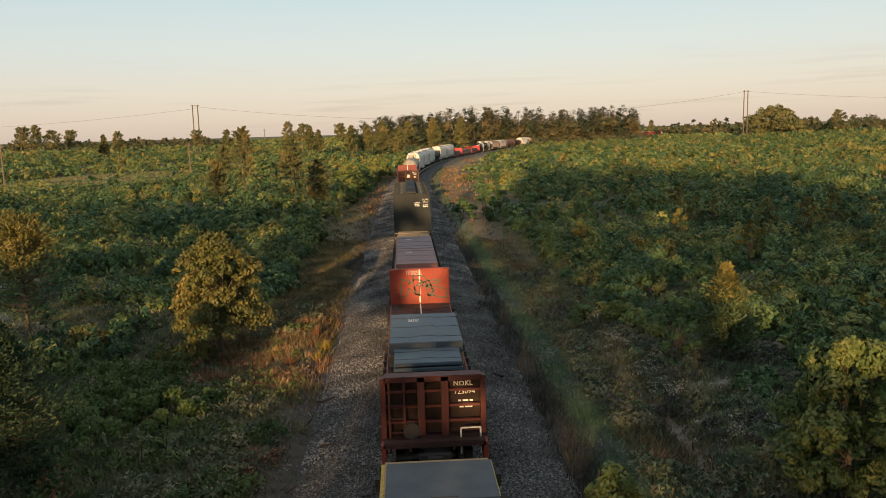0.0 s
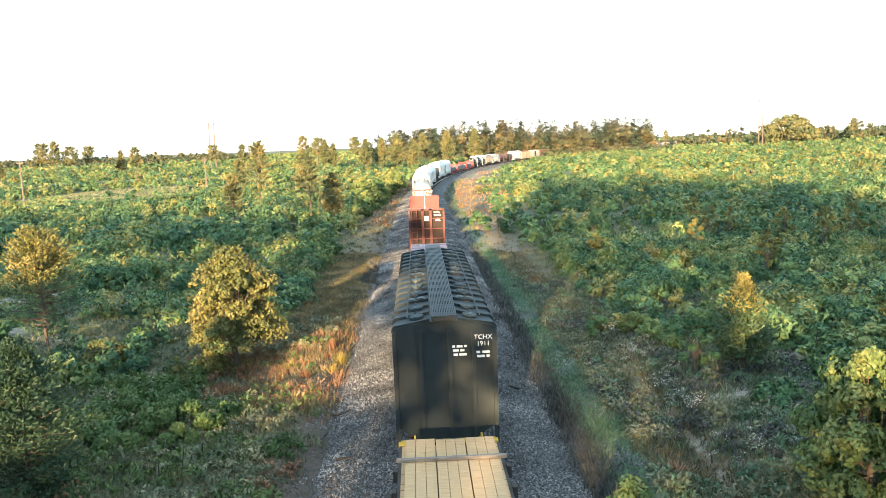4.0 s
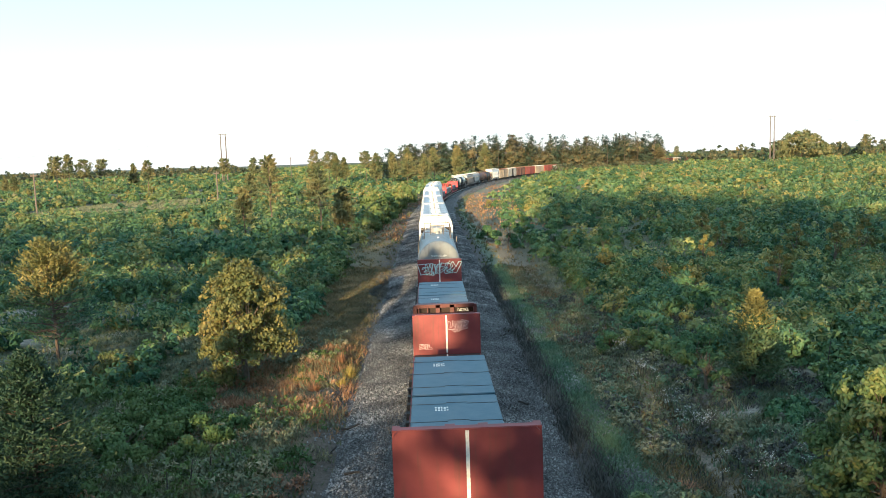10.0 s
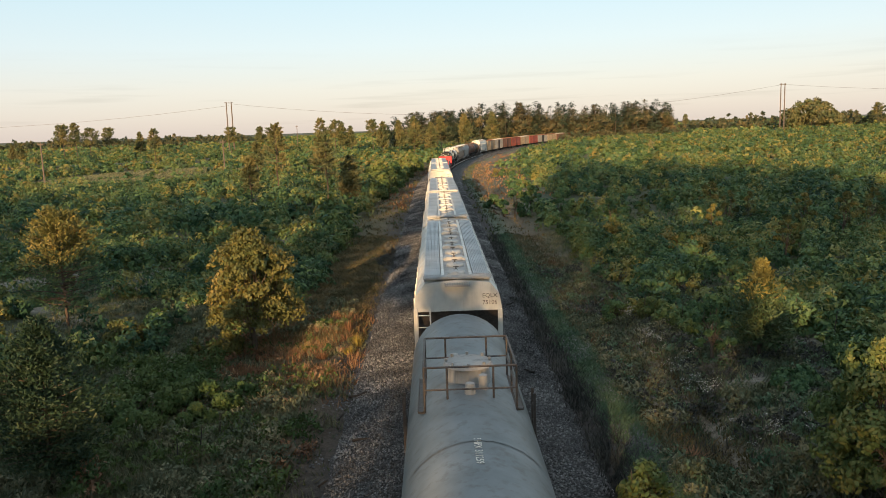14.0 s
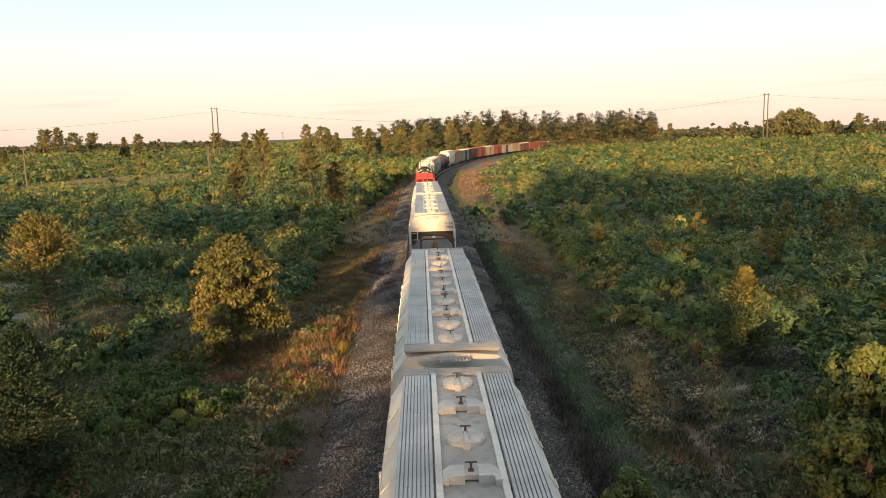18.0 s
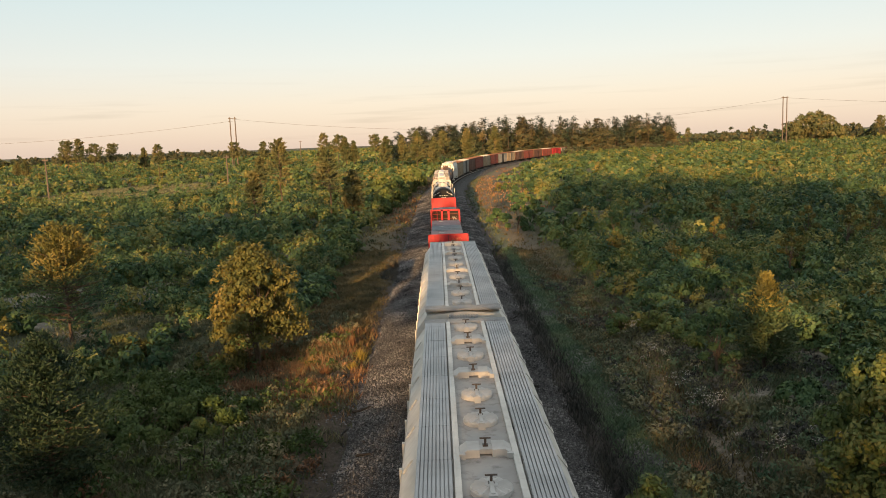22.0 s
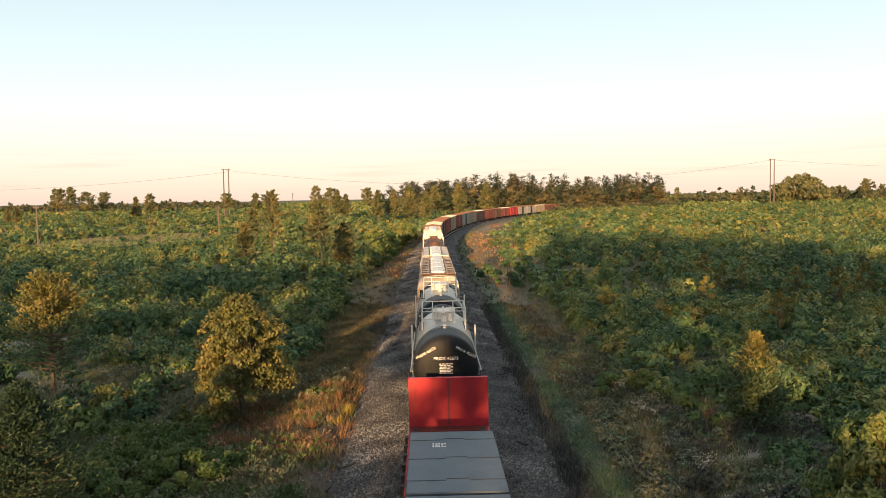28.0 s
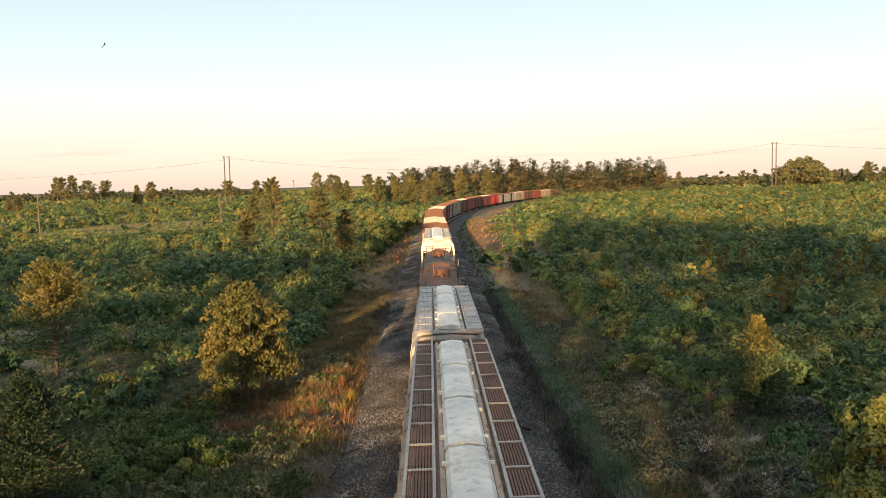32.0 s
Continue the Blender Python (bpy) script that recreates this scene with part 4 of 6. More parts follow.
def near_plants():
    stand(broadleaf("round young oak with golden-green leaves at the verge", 6.2, 2.5, 51, leaf=0.09, leaves=19000, limbs=52), -9.7, 37.6)
    # gold: evening light on this pine's top, as leaf colour
    stand(pine("bushy young pine with a sunlit yellowish top and bare lower limbs", 6.3, 0.16, 2.5, 52, mat="needles", tufts=120, per=80, leaf=0.075, round_top=0.42, gold="oak", gold_from=0.5, thin=0.42), -21.2, 42.9)
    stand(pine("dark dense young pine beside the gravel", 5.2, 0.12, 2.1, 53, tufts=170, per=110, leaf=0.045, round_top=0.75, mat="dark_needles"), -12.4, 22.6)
    stand(broadleaf("full leafy tree with sunlit yellow-green top", 4.7, 2.1, 54, leaves=24000, leaf=0.085, mat="bright", crown_from=0.1, limbs=34), 11.5, 20.4)
    stand(pine("small pine with its sunlit tip coloured gold among scrub", 4.2, 0.12, 1.6, 55, tufts=140, per=70, leaf=0.066, mat="needles", round_top=1.0, gold="sunlit_tip", gold_from=0.6, thin=0.1), 13.0, 32.5)
    stand(broadleaf("slim sapling with a few sunlit top leaves", 3.0, 0.9, 66, leaves=2600, leaf=0.10, mat="shrub", crown_from=0.15, limbs=12), 10.8, 32.2)
    stand(bush("spreading green bush on the sandy bank", 0.8, 1.2, 67, 2600, 0.10, "shrub"), 12.6, 28.3)
    stand(bush("yellow-lit bush among the scrub", 2.2, 0.9, 68, 1500, 0.13, "oak"), 14.6, 68.0)
    for x, y, h, r, s in ((25.1, 57.4, 3.3, 1.0, 301), (26.7, 73.3, 4.0, 0.9, 302), (22.0, 64.2, 3.4, 0.8, 303), (28.4, 72.8, 3.9, 0.7, 304), (32.1, 69.8, 3.8, 1.1, 305), (33.9, 66.1, 4.1, 1.2, 306), (38.5, 70.0, 4.0, 1.3, 307), (30.0, 88.0, 3.6, 1.3, 308)):
        stand(broadleaf("slim sapling reaching into the evening light", h, r, s, leaf=0.15, leaves=1500, mat="oak", crown_from=0.3, limbs=9, group="saplings"), x, y)
    stand(bush("rounded green bush on the bank", 1.5, 0.75, 56, 2000, 0.09, "shrub"), 8.9, 42.2)
    stand(bush("low bush with yellow-lit leaves", 1.4, 1.2, 57, 2400, 0.09, "oak"), -16.5, 39.0)
    stand(bush("low bush with yellow-lit leaves", 1.1, 0.9, 58, 1900, 0.09, "oak"), -10.9, 37.0)
    stand(bush("tiny yellow seedling bush", 1.0, 0.35, 59, 500, 0.08, "oak"), -12.3, 36.6)
    stand(bush("spreading bright green bramble patch", 1.0, 2.0, 60, 9000, 0.085, "bramble"), -9.8, 28.2)
    stand(bush("spreading green bramble patch", 0.9, 1.8, 61, 7500, 0.085, "bramble"), -12.0, 27.3)
    for x, y, h, rr, s in ((-14.6, 29.5, 0.9, 1.4, 311), (-12.6, 24.4, 0.7, 1.2, 312), (-15.6, 26.0, 1.1, 1.3, 313), (-8.6, 30.2, 0.6, 0.9, 314)):
        stand(bush("low green bramble in the verge", h, rr, s, 3200, 0.085, "bramble", "verge brambles"), x, y)
    for x, y, h, rr, s in ((11.4, 37.6, 1.5, 1.0, 321), (10.6, 40.2, 1.7, 0.9, 322), (16.4, 31.0, 1.2, 1.1, 323), (13.6, 38.6, 2.0, 1.3, 324), (16.5, 37.5, 2.1, 1.3, 325), (11.2, 36.2, 0.8, 0.7, 326)):
        stand(bush("green scrub bush on the bank", h, rr, s, 2600, 0.085, "shrub" if s % 2 else "bright", "bank bushes"), x, y)
    stand(bush("dark dead clump beside the ballast", 0.5, 0.42, 62, 900, 0.05, "weeds"), 3.75, 46.0)
    stand(bush("dark dead clump beside the ballast", 1.2, 0.5, 63, 1000, 0.06, "weeds"), -4.7, 66.0)
    stand(bush("dark dead clump beside the ballast", 0.9, 0.8, 64, 1200, 0.06, "weeds"), -4.6, 61.0)
    stand(bush("green bush on the bank", 1.3, 0.8, 65, 1400, 0.09, "bright"), 4.9, 20.5)
    for x, y, h, r, s in ((-15.7, 110.8, 10.2, 2.9, 71), (-26.6, 131.5, 11.6, 2.8, 72), (-25.6, 107.5, 7.2, 1.5, 73), (-34, 150, 8.5, 2.0, 74), (-13.5, 120, 6.5, 2.2, 75), (-20, 140, 8.0, 2.6, 76), (-11.5, 100, 4.8, 1.9, 77)):
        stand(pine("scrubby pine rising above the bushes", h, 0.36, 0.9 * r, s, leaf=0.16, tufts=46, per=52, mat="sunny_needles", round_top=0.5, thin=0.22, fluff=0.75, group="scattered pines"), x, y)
    for x, y, h, r, s in ((8.4, 90.3, 4.2, 2.0, 81), (6.8, 101.0, 1.8, 1.4, 82), (16.6, 77.3, 3.0, 1.5, 83), (11.0, 96, 3.2, 1.8, 84), (12.5, 84, 3.0, 1.6, 85)):
        stand(broadleaf("dark green bushy sapling by the clearing", h, r, s, leaf=0.16, leaves=4500, mat="shrub", crown_from=0.05, limbs=10, group="saplings"), x, y)
    lit = bush("sunlit yellow-green bush in the row beside the track", 3.4, 2.2, 86, 2600, 0.24, "bright", "bushes beside the track")
    stand(lit, -9.0, 128)
    for k, (x, y, s) in enumerate(((-8.6, 140, 1.1), (-8.4, 151, 1.25), (-8.0, 163, 1.2), (-7.2, 176, 1.3), (-10.5, 146, 1.2), (-11.5, 160, 1.3), (-6.0, 190, 1.3), (-9.6, 117, 0.9))):
        again(lit, x, y, k * 77, s)


def wood_stand(name, label, C, h, rng, tufts=34, per=14, leaf=0.62):
    """A stand of pines with bare trunks and tufted crowns, as one wood."""
    n = len(C)
    start = 0.14 + 0.22 * rng.random(n)
    f = start[:, None] + (1 - start[:, None]) * rng.random((n, tufts))
    g = (f - start[:, None]) / (1 - start[:, None])
    reach = (2.4 + 2.0 * rng.random(n))[:, None] * np.maximum(0.12, np.sin(np.clip(0.25 + 0.75 * g, 0, 1) * math.pi) ** 0.7) * (0.35 + 0.75 * rng.random((n, tufts)))
    a = rng.random((n, tufts)) * math.tau
    T = C[:, None, :] + np.stack([np.cos(a) * reach, np.sin(a) * reach, f * h[:, None] + 0.15 * reach], 2)
    P = (T[:, :, None, :] + rng.normal(size=(n, tufts, per, 3)) * (0.6, 0.6, 0.42)).reshape(-1, 3)
    N = np.repeat((T - C[:, None, :] - (0, 0, 1) * (0.6 * h)[:, None, None]).reshape(-1, 3), per, 0)
    N /= np.linalg.norm(N, axis=1)[:, None] + 1e-6
    own = np.repeat(0.22 * rng.normal(size=n), tufts * per)
    tagged(new(name, leaf_mesh(name, P, leaf, "far", rng, 1.3, N, 0.5, tone=own)), label, "trees", kind="stuff")
    w = 0.011 * h
    V, F = [], []
    for k, (dx, dy) in enumerate(((1, 0), (0, 1), (-1, 0), (0, -1))):
        V.append(C + np.stack([dx * w, dy * w, 0 * h - 0.3], 1))
        V.append(C + np.stack([dx * w * 0.3, dy * w * 0.3, h * 0.97], 1))
    V = np.stack(V, 1).reshape(-1, 3)
    q = np.array([(0, 2, 3, 1), (2, 4, 5, 3), (4, 6, 7, 5), (6, 0, 1, 7)])
    tagged(new("tree_trunks", quads_mesh("tree_trunks", V, ((np.arange(n) * 8)[:, None, None] + q[None]).reshape(-1, 4), "pine_bark")), "bare trunks of the pine wood", "trees", kind="stuff")


def far_trees():
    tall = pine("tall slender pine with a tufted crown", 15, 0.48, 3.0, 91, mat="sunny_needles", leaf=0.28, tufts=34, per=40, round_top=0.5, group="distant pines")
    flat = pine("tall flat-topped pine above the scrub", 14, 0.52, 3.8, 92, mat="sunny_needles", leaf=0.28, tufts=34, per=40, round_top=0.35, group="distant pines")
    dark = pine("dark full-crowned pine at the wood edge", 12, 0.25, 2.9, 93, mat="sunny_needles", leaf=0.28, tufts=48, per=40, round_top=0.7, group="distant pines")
    stand(tall, -98.8, 281.1, 0, 0.85)
    stand(flat, -151, 372)
    stand(dark, -139, 377)
    rows = ((-157.4, 340, 1, 1.1), (-151.5, 338, 0, 1.1), (-146.8, 340, 1, 1.0), (-87.2, 340, 1, 0.9), (-176, 340, 2, 0.75), (-74.5, 340, 0, 0.85), (-68, 340, 2, 1.1), (-48.7, 340, 0, 1.02), (-42.8, 341, 1, 1.0), (-39.2, 340, 2, 1.1), (-36, 342, 2, 0.95),
            (-26.7, 342, 1, 0.97), (-185, 350, 2, 0.7), (-20, 300, 2, 1.05), (-8, 300, 2, 1.2), (2, 305, 0, 0.95), (12, 318, 2, 1.25), (-14, 312, 2, 1.1), (25, 352, 2, 1.3), (-2, 283, 2, 1.0), (176, 560, 0, 0.85), (311, 560, 1, 1.15))
    for k, (x, y, kind, s) in enumerate(rows):
        again((tall, flat, dark)[kind], x, y, k * 51, s)
    # the wood behind the bend
    rng = np.random.default_rng(95)
    n = 340
    u = rng.random(n)
    x = -22 + 166 * u + rng.normal(size=n) * 3
    y = 380 + 90 * u + 45 * rng.random(n)
    C = np.stack([x, y, ground_height(x, y)], 1)
    h = (9.5 + 12.0 * rng.random(n) ** 1.4) * (0.8 + 0.22 * np.clip(u * 3, 0, 1)) * np.where(u > 0.97, 0.75, 1)
    wood_stand("woodland", "mixed pine wood behind the bend", C, h, rng)
    # low brush at its foot
    n = 260
    u = rng.random(n)
    x, y = -24 + 172 * u, 374 + 90 * u + 12 * rng.random(n)
    P, N, A = bush_points(np.stack([x, y, ground_height(x, y)], 1), 2.5 + 2 * rng.random(n), 2.5 + 4 * rng.random(n), 16, 6, rng)
    tagged(new("scrub", leaf_mesh("scrub", P, 0.6, "far", rng, 1.6, N, 0.9, A)), "brush along the foot of the wood", "shrubs", kind="stuff")
    # low trees along the far right and left
    n = 520
    a = rng.random(n)
    side = rng.random(n) < 0.62
    x = np.where(side, 195 + 520 * a, -560 + 380 * a)
    y = np.where(side, 575 + 110 * rng.random(n), 700 + 200 * rng.random(n))
    C = np.stack([x, y, ground_height(x, y)], 1)
    h = np.where(side, np.where(x < 245, 8, 12), 8) + 7 * rng.random(n) * smooth_noise(x, y, 60, 96)
    P, N, A = bush_points(C, 4 + 3 * rng.random(n), h, 16, 6, rng)
    tagged(new("treeline", leaf_mesh("treeline", P, 1.6, "far", rng)), "low distant tree line on the horizon", "trees", kind="stuff")
    stand(broadleaf("large spreading oak on the skyline", 19, 21, 97, leaf=0.9, leaves=9000, mat="sunny_needles", crown_from=0.1, limbs=34), 258, 545)


def wood_behind():
    """The unseen wood added behind the camera, to the left; the evening sun shines over and through it."""
    rng = np.random.default_rng(99)
    n = 130000
    k = math.tan(SUN_UP) / 0.1228
    u = -95 + 170 * rng.random(n)
    back = -45 - 9 * rng.random(n)
    # an uneven skyline with gaps cut to place the light; the crowns left of the track are open at the top
    top = np.interp(u, (-150, -45, -36, -26, -21, -16, -12, -9.6, -8.6, -4, 3, 13, 20, 26, 29, 40, 80), (13.5, 13.5, 14, 15, 15, 15, 14.5, 14, 25, 24.5, 23.5, 22, 20.5, 19, 18, 15, 14))
    top = k * top - 4.0 * (smooth_noise(u, back * 0.2, 6.0, 93) - 0.4) - 2.6 * (smooth_noise(u, back * 0.2, 2.6, 98) - 0.3) - 1.2 * (smooth_noise(u, back * 0.2, 0.8, 97) - 0.5)
    thin = np.interp(u, (-30, -26, -9.4, -8.8, 0, 26), (13, 12, 11, 11, 11, 11))
    z = (top + thin) * rng.random(n) ** 0.85
    c, d = math.cos(SUN_TURN), math.sin(SUN_TURN)
    open_top = np.clip((z - top) / thin, 0, 1)
    gap = (z > top) & (0.55 * smooth_noise(u + 40, z * 1.3, 1.1, 96) + 0.45 * smooth_noise(u + 40, z, 3.4, 94) < 0.24 + 0.46 * open_top)
    gap |= (u > -17.0) & (u < -7.8) & (z > 9.15 * k) & (z < 11.1 * k)
    gap |= (u > -8.8) & (u < -6.7) & (z > 11.3 * k) & (z < 12.9 * k)
    # a long slit cut over the left crowns, so that light runs along the roofs of the train
    gap |= (u > -26) & (u < -9.4) & (np.abs(z - 5.4 - (45 - u / math.tan(SUN_TURN)) * math.tan(SUN_UP)) < 1.5)
    # gaps cut so that light reaches these: place, half width, from height, to height
    for x, y, w, z0, z1 in ((11.7, 20.4, 1.4, 3.5, 4.9), (13.3, 34.3, 0.3, 3.4, 4.8), (-9.7, 37.6, 2.1, 0.9, 6.4), (-10.9, 37.0, 0.9, 0.4, 1.4), (10.8, 32.2, 0.1, 2.9, 3.0), (14.6, 68, 0.6, 1.5, 2.4), (-21.2, 42.9, 2.6, 3.6, 7), (-16.4, 39, 1.4, 0.4, 1.5), (-24.5, 38, 2.5, 0.5, 1.8), (-12.0, 22.4, 0.6, 2.6, 4),
                            (22, 64.2, 0.8, 2.2, 3.6), (-30, 62, 2.0, 1.5, 3), (-36, 70, 2.0, 1.5, 3), (-24, 66, 1.5, 1.6, 3)):
        uu, rise = x * c - y * d, 0.4 + (x * d + y * c + 45) * math.tan(SUN_UP)
        gap |= (np.abs(u - uu) < w + 0.4) & (z > z0 + rise - 0.3) & (z < z1 + rise + 0.4)
    u, back, z = u[~gap], back[~gap], z[~gap]
    z = z + (-45 - back) * math.tan(SUN_UP)
    P = np.stack([u * c + back * d, -u * d + back * c, z - 0.4], 1)
    tagged(new("woodland", leaf_mesh("woodland", P, 0.6, "needles", rng, 1.4)), "unseen wood edge behind the camera, added to block the low sun", "trees", kind="stuff")


def pole_line():
    def pole(label, h, double=False, arm=1.4):
        ob = thing("utility_pole", label, "utility pole", "power line poles")
        for dx in ((-1.3, 1.3) if double else (0,)):
            bm = bmesh.new()
            rod(bm, (dx, 0, -0.5), (dx, 0, h), 0.36 if double else 0.2, 0.26 if double else 0.15, 8)
            part("post", bm, "pole_wood", ob)
        bm = bmesh.new()
        w = 2.2 if double else arm / 2
        box(bm, -w, w, -0.12, 0.12, h - 0.7, h - 0.45)
        part("crossarm", bm, "pole_wood", ob)
        for dx in (-w * 0.9, 0, w * 0.9):
            bm = bmesh.new()
            rod(bm, (dx, 0, h - 0.45), (dx, 0, h - 0.15), 0.07, 0.05, 8)
            part("insulator", bm, "steel", ob)
        return ob
    stand(pole("weathered wooden utility pole among the scrub", 9.9), -90.2, 182.7)
    stand(pole("weathered wooden utility pole among the scrub", 8.7), -57.0, 213.8)
    for x, y, h in ((-109.4, 430, 26.8), (204.7, 470, 28.6)):
        stand(pole("tall two-legged wooden power pylon on the skyline", h, True), x, y, 12)
    stand(pole("tall single power pole on the skyline", 13), -75.6, 440)
    for k, (a, b, sag) in enumerate((((-109.4, 430, 26), (204.7, 470, 28), 11.0), ((204.7, 470, 28), (560, 500, 30), 8.0), ((-109.4, 430, 25), (-420, 400, 27), 9.0))):
        wire = tagged(new("power_line", None), "thin power wire sagging between pylons", "power line")
        pts = [Vector(a).lerp(Vector(b), i / 24) - Vector((0, 0, 4 * sag * (i / 24) * (1 - i / 24))) for i in range(25)]
        bm = bmesh.new()
        loft(bm, [[(p.x + 0.05 * i, p.y, p.z + 0.05 * j) for i, j in ((-1, 0), (0, 1), (1, 0), (0, -1))] for p in pts])
        part("wire", bm, "wire", wire)


def debris():
    for x, y, a, l in ((-3.9, 29.6, 35, 0.8), (-4.3, 27.4, 80, 0.6), (-3.4, 24.9, 10, 0.5), (-4.2, 21.9, 60, 0.4), (3.0, 31.5, 140, 0.5), (3.5, 44.4, 20, 0.6)):
        bm = bmesh.new()
        limb_mesh(bm, np.random.default_rng(int(l * 100) + int(a)), (-l / 2, 0, 0.04), (l / 2, 0, 0.07), 0.05, 0.03, 3, 0.12)
        finish(bm)
        ob = tagged(new("wood_scrap", mesh_of("wood_scrap", bm, "under")), "dark splintered piece of timber on the ballast", "wood scrap", "scraps on the ballast")
        z = float(np.interp(x, (-5.1, -4.3, -3.4, -2.6, 2.4, 3.0, 3.6, 4.2), (-0.5, -0.34, -0.24, -0.1, -0.08, -0.2, -0.32, -0.5)))
        ob.matrix_basis = pose(x, y, z + 0.03, 0, 0, a)


BIRDS = []


def bird(label):
    """A small dark bird on spread wings."""
    ob = thing("bird", label, "bird", "birds")
    bm = bmesh.new()
    loft(bm, [[(0.7 * w * math.cos(a * math.tau / 6), 0.7 * y, 0.7 * w * math.sin(a * math.tau / 6)) for a in range(6)] for y, w in ((-0.08, 0.004), (-0.05, 0.012), (0.0, 0.018), (0.05, 0.012), (0.07, 0.005))])
    part("body", bm, "feathers", ob, smooth=True)
    for side in (-1, 1):
        bm = bmesh.new()
        loft(bm, [[(side * x * 0.7, y * 0.7, h * 0.7) for y, h in ((y0, z), (y1, z), (y1, z + 0.006), (y0, z + 0.006))] for x, y0, y1, z in ((0.01, -0.03, 0.035, 0.0), (0.07, -0.025, 0.04, 0.02), (0.13, -0.035, 0.015, 0.012), (0.16, -0.045, -0.03, 0.0))])
        part("wing", bm, "feathers", ob)
    return ob


def birds():
    BIRDS.append((bird("small dark bird gliding across the sky"), (20, 35, 60), ((0.0, 17.39, 13.8, 17.82), (28.2, 13.66, 19.09, 12.81), (28.3, 10.28, 20.98, 14.13), (28.4, 9.0, 21.5, 14.61), (28.5, 7.64, 21.96, 15.05), (28.6, 6.19, 22.32, 15.57), (28.9, 1.76, 22.5, 17.96), (32.0, -15.8, 14.35, 21.74))))
    BIRDS.append((bird("small dark bird banking above the scrub"), (35, -35, -40), ((0.0, -19.84, 12.35, 17.26), (28.7, -18.65, 15.69, 11.97), (28.9, -13.39, 20.0, 13.47), (29.0, -11.34, 20.98, 14.47), (29.1, -9.08, 21.64, 15.93), (29.4, -5.41, 21.38, 19.74), (31.0, -11.35, 18.95, 20.01), (31.8, -10.64, 20.72, 16.73), (31.9, -10.04, 21.4, 15.34), (32.0, -9.32, 22.01, 13.9))))


def far_road():
    bm = bmesh.new()
    pts = [(-330, 265), (-200, 282), (-130, 300), (-90, 330), (-60, 420)]
    rows = []
    for k, (x, y) in enumerate(pts):
        z = float(ground_height(x, y)) + 0.5
        rows.append((bm.verts.new((x, y - 3.5, z)), bm.verts.new((x + 2, y + 3.5, z))))
    for a, b in zip(rows, rows[1:]):
        bm.faces.new((a[0], b[0], b[1], a[1]))
    finish(bm)
    tagged(new("road", mesh_of("road", bm, "asphalt")), "pale country road through the scrub", "road", kind="structure")


shrub_fields()
verge_grass()
low_weeds()
clumps()
near_plants()
far_trees()
wood_behind()
pole_line()
far_road()
debris()
birds()


# ---- the train ----
def wheel_mesh():
    bm = bmesh.new()
    rod(bm, (-0.07, 0, 0), (0.07, 0, 0), 0.46, 0.46, 18)
    rod(bm, (0.05, 0, 0), (0.09, 0, 0), 0.50, 0.50, 18)
    finish(bm)
    return mesh_of("wheel", bm, "steel")


def frame_mesh():
    bm = bmesh.new()
    for x in (-0.98, 0.98):
        box(bm, x - 0.09, x + 0.09, -1.25, 1.25, 0.62, 0.86)
        box(bm, x - 0.11, x + 0.11, -0.5, 0.5, 0.4, 0.7)
        for y in (-0.88, 0.88):
            box(bm, x - 0.13, x + 0.13, y - 0.18, y + 0.18, 0.5, 0.9)
    box(bm, -1.0, 1.0, -0.2, 0.2, 0.55, 0.9)
    for y in (-0.88, 0.88):
        rod(bm, (-0.85, y, 0.66), (0.85, y, 0.66), 0.07)
    finish(bm)
    return mesh_of("side_frames", bm, "under")


def coupler_mesh():
    bm = bmesh.new()
    box(bm, -0.12, 0.12, -0.75, 0.1, 0.86, 1.06)
    box(bm, -0.2, 0.2, -0.95, -0.7, 0.8, 1.1)
    box(bm, -0.45, 0.45, -0.12, 0.1, 0.78, 1.12)
    rod(bm, (0.3, -0.1, 0.9), (0.16, -0.85, 0.6), 0.03)
    finish(bm)
    return mesh_of("coupler", bm, "under")


def ladder_mesh(w, z0, z1, step=0.4):
    bm = bmesh.new()
    for x in (-w / 2, w / 2):
        box(bm, x - 0.025, x + 0.025, -0.03, 0.03, z0, z1)
    z = z0 + 0.2
    while z < z1:
        rod(bm, (-w / 2, 0, z), (w / 2, 0, z), 0.018)
        z += step
    finish(bm)
    return bm


def block_mesh(name, w, l, h, material):
    bm = bmesh.new()
    box(bm, -w / 2, w / 2, -l / 2, l / 2, -h / 2, h / 2)
    finish(bm)
    return mesh_of(name, bm, material)


POCKET, SLOT = block_mesh("stake_pocket", 0.12, 0.26, 0.32, "under"), block_mesh("tie_down_slot", 0.22, 0.15, 0.012, "under")
WHEEL, SIDES, COUPLER = wheel_mesh(), frame_mesh(), coupler_mesh()


def running_gear(car, length, inset=2.0):
    for y in (-length / 2 + inset, length / 2 - inset):
        truck = share("truck", SIDES, car, pose(0, y, 0))
        for dx, dy in ((-0.76, -0.88), (0.76, -0.88), (-0.76, 0.88), (0.76, 0.88)):
            share("wheel", WHEEL, truck, pose(dx, dy, 0.66, 0, 0, 180 if dx < 0 else 0))
    share("coupler", COUPLER, car, pose(0, -length / 2, 0))
    share("coupler", COUPLER, car, pose(0, length / 2, 0, 0, 0, 180))


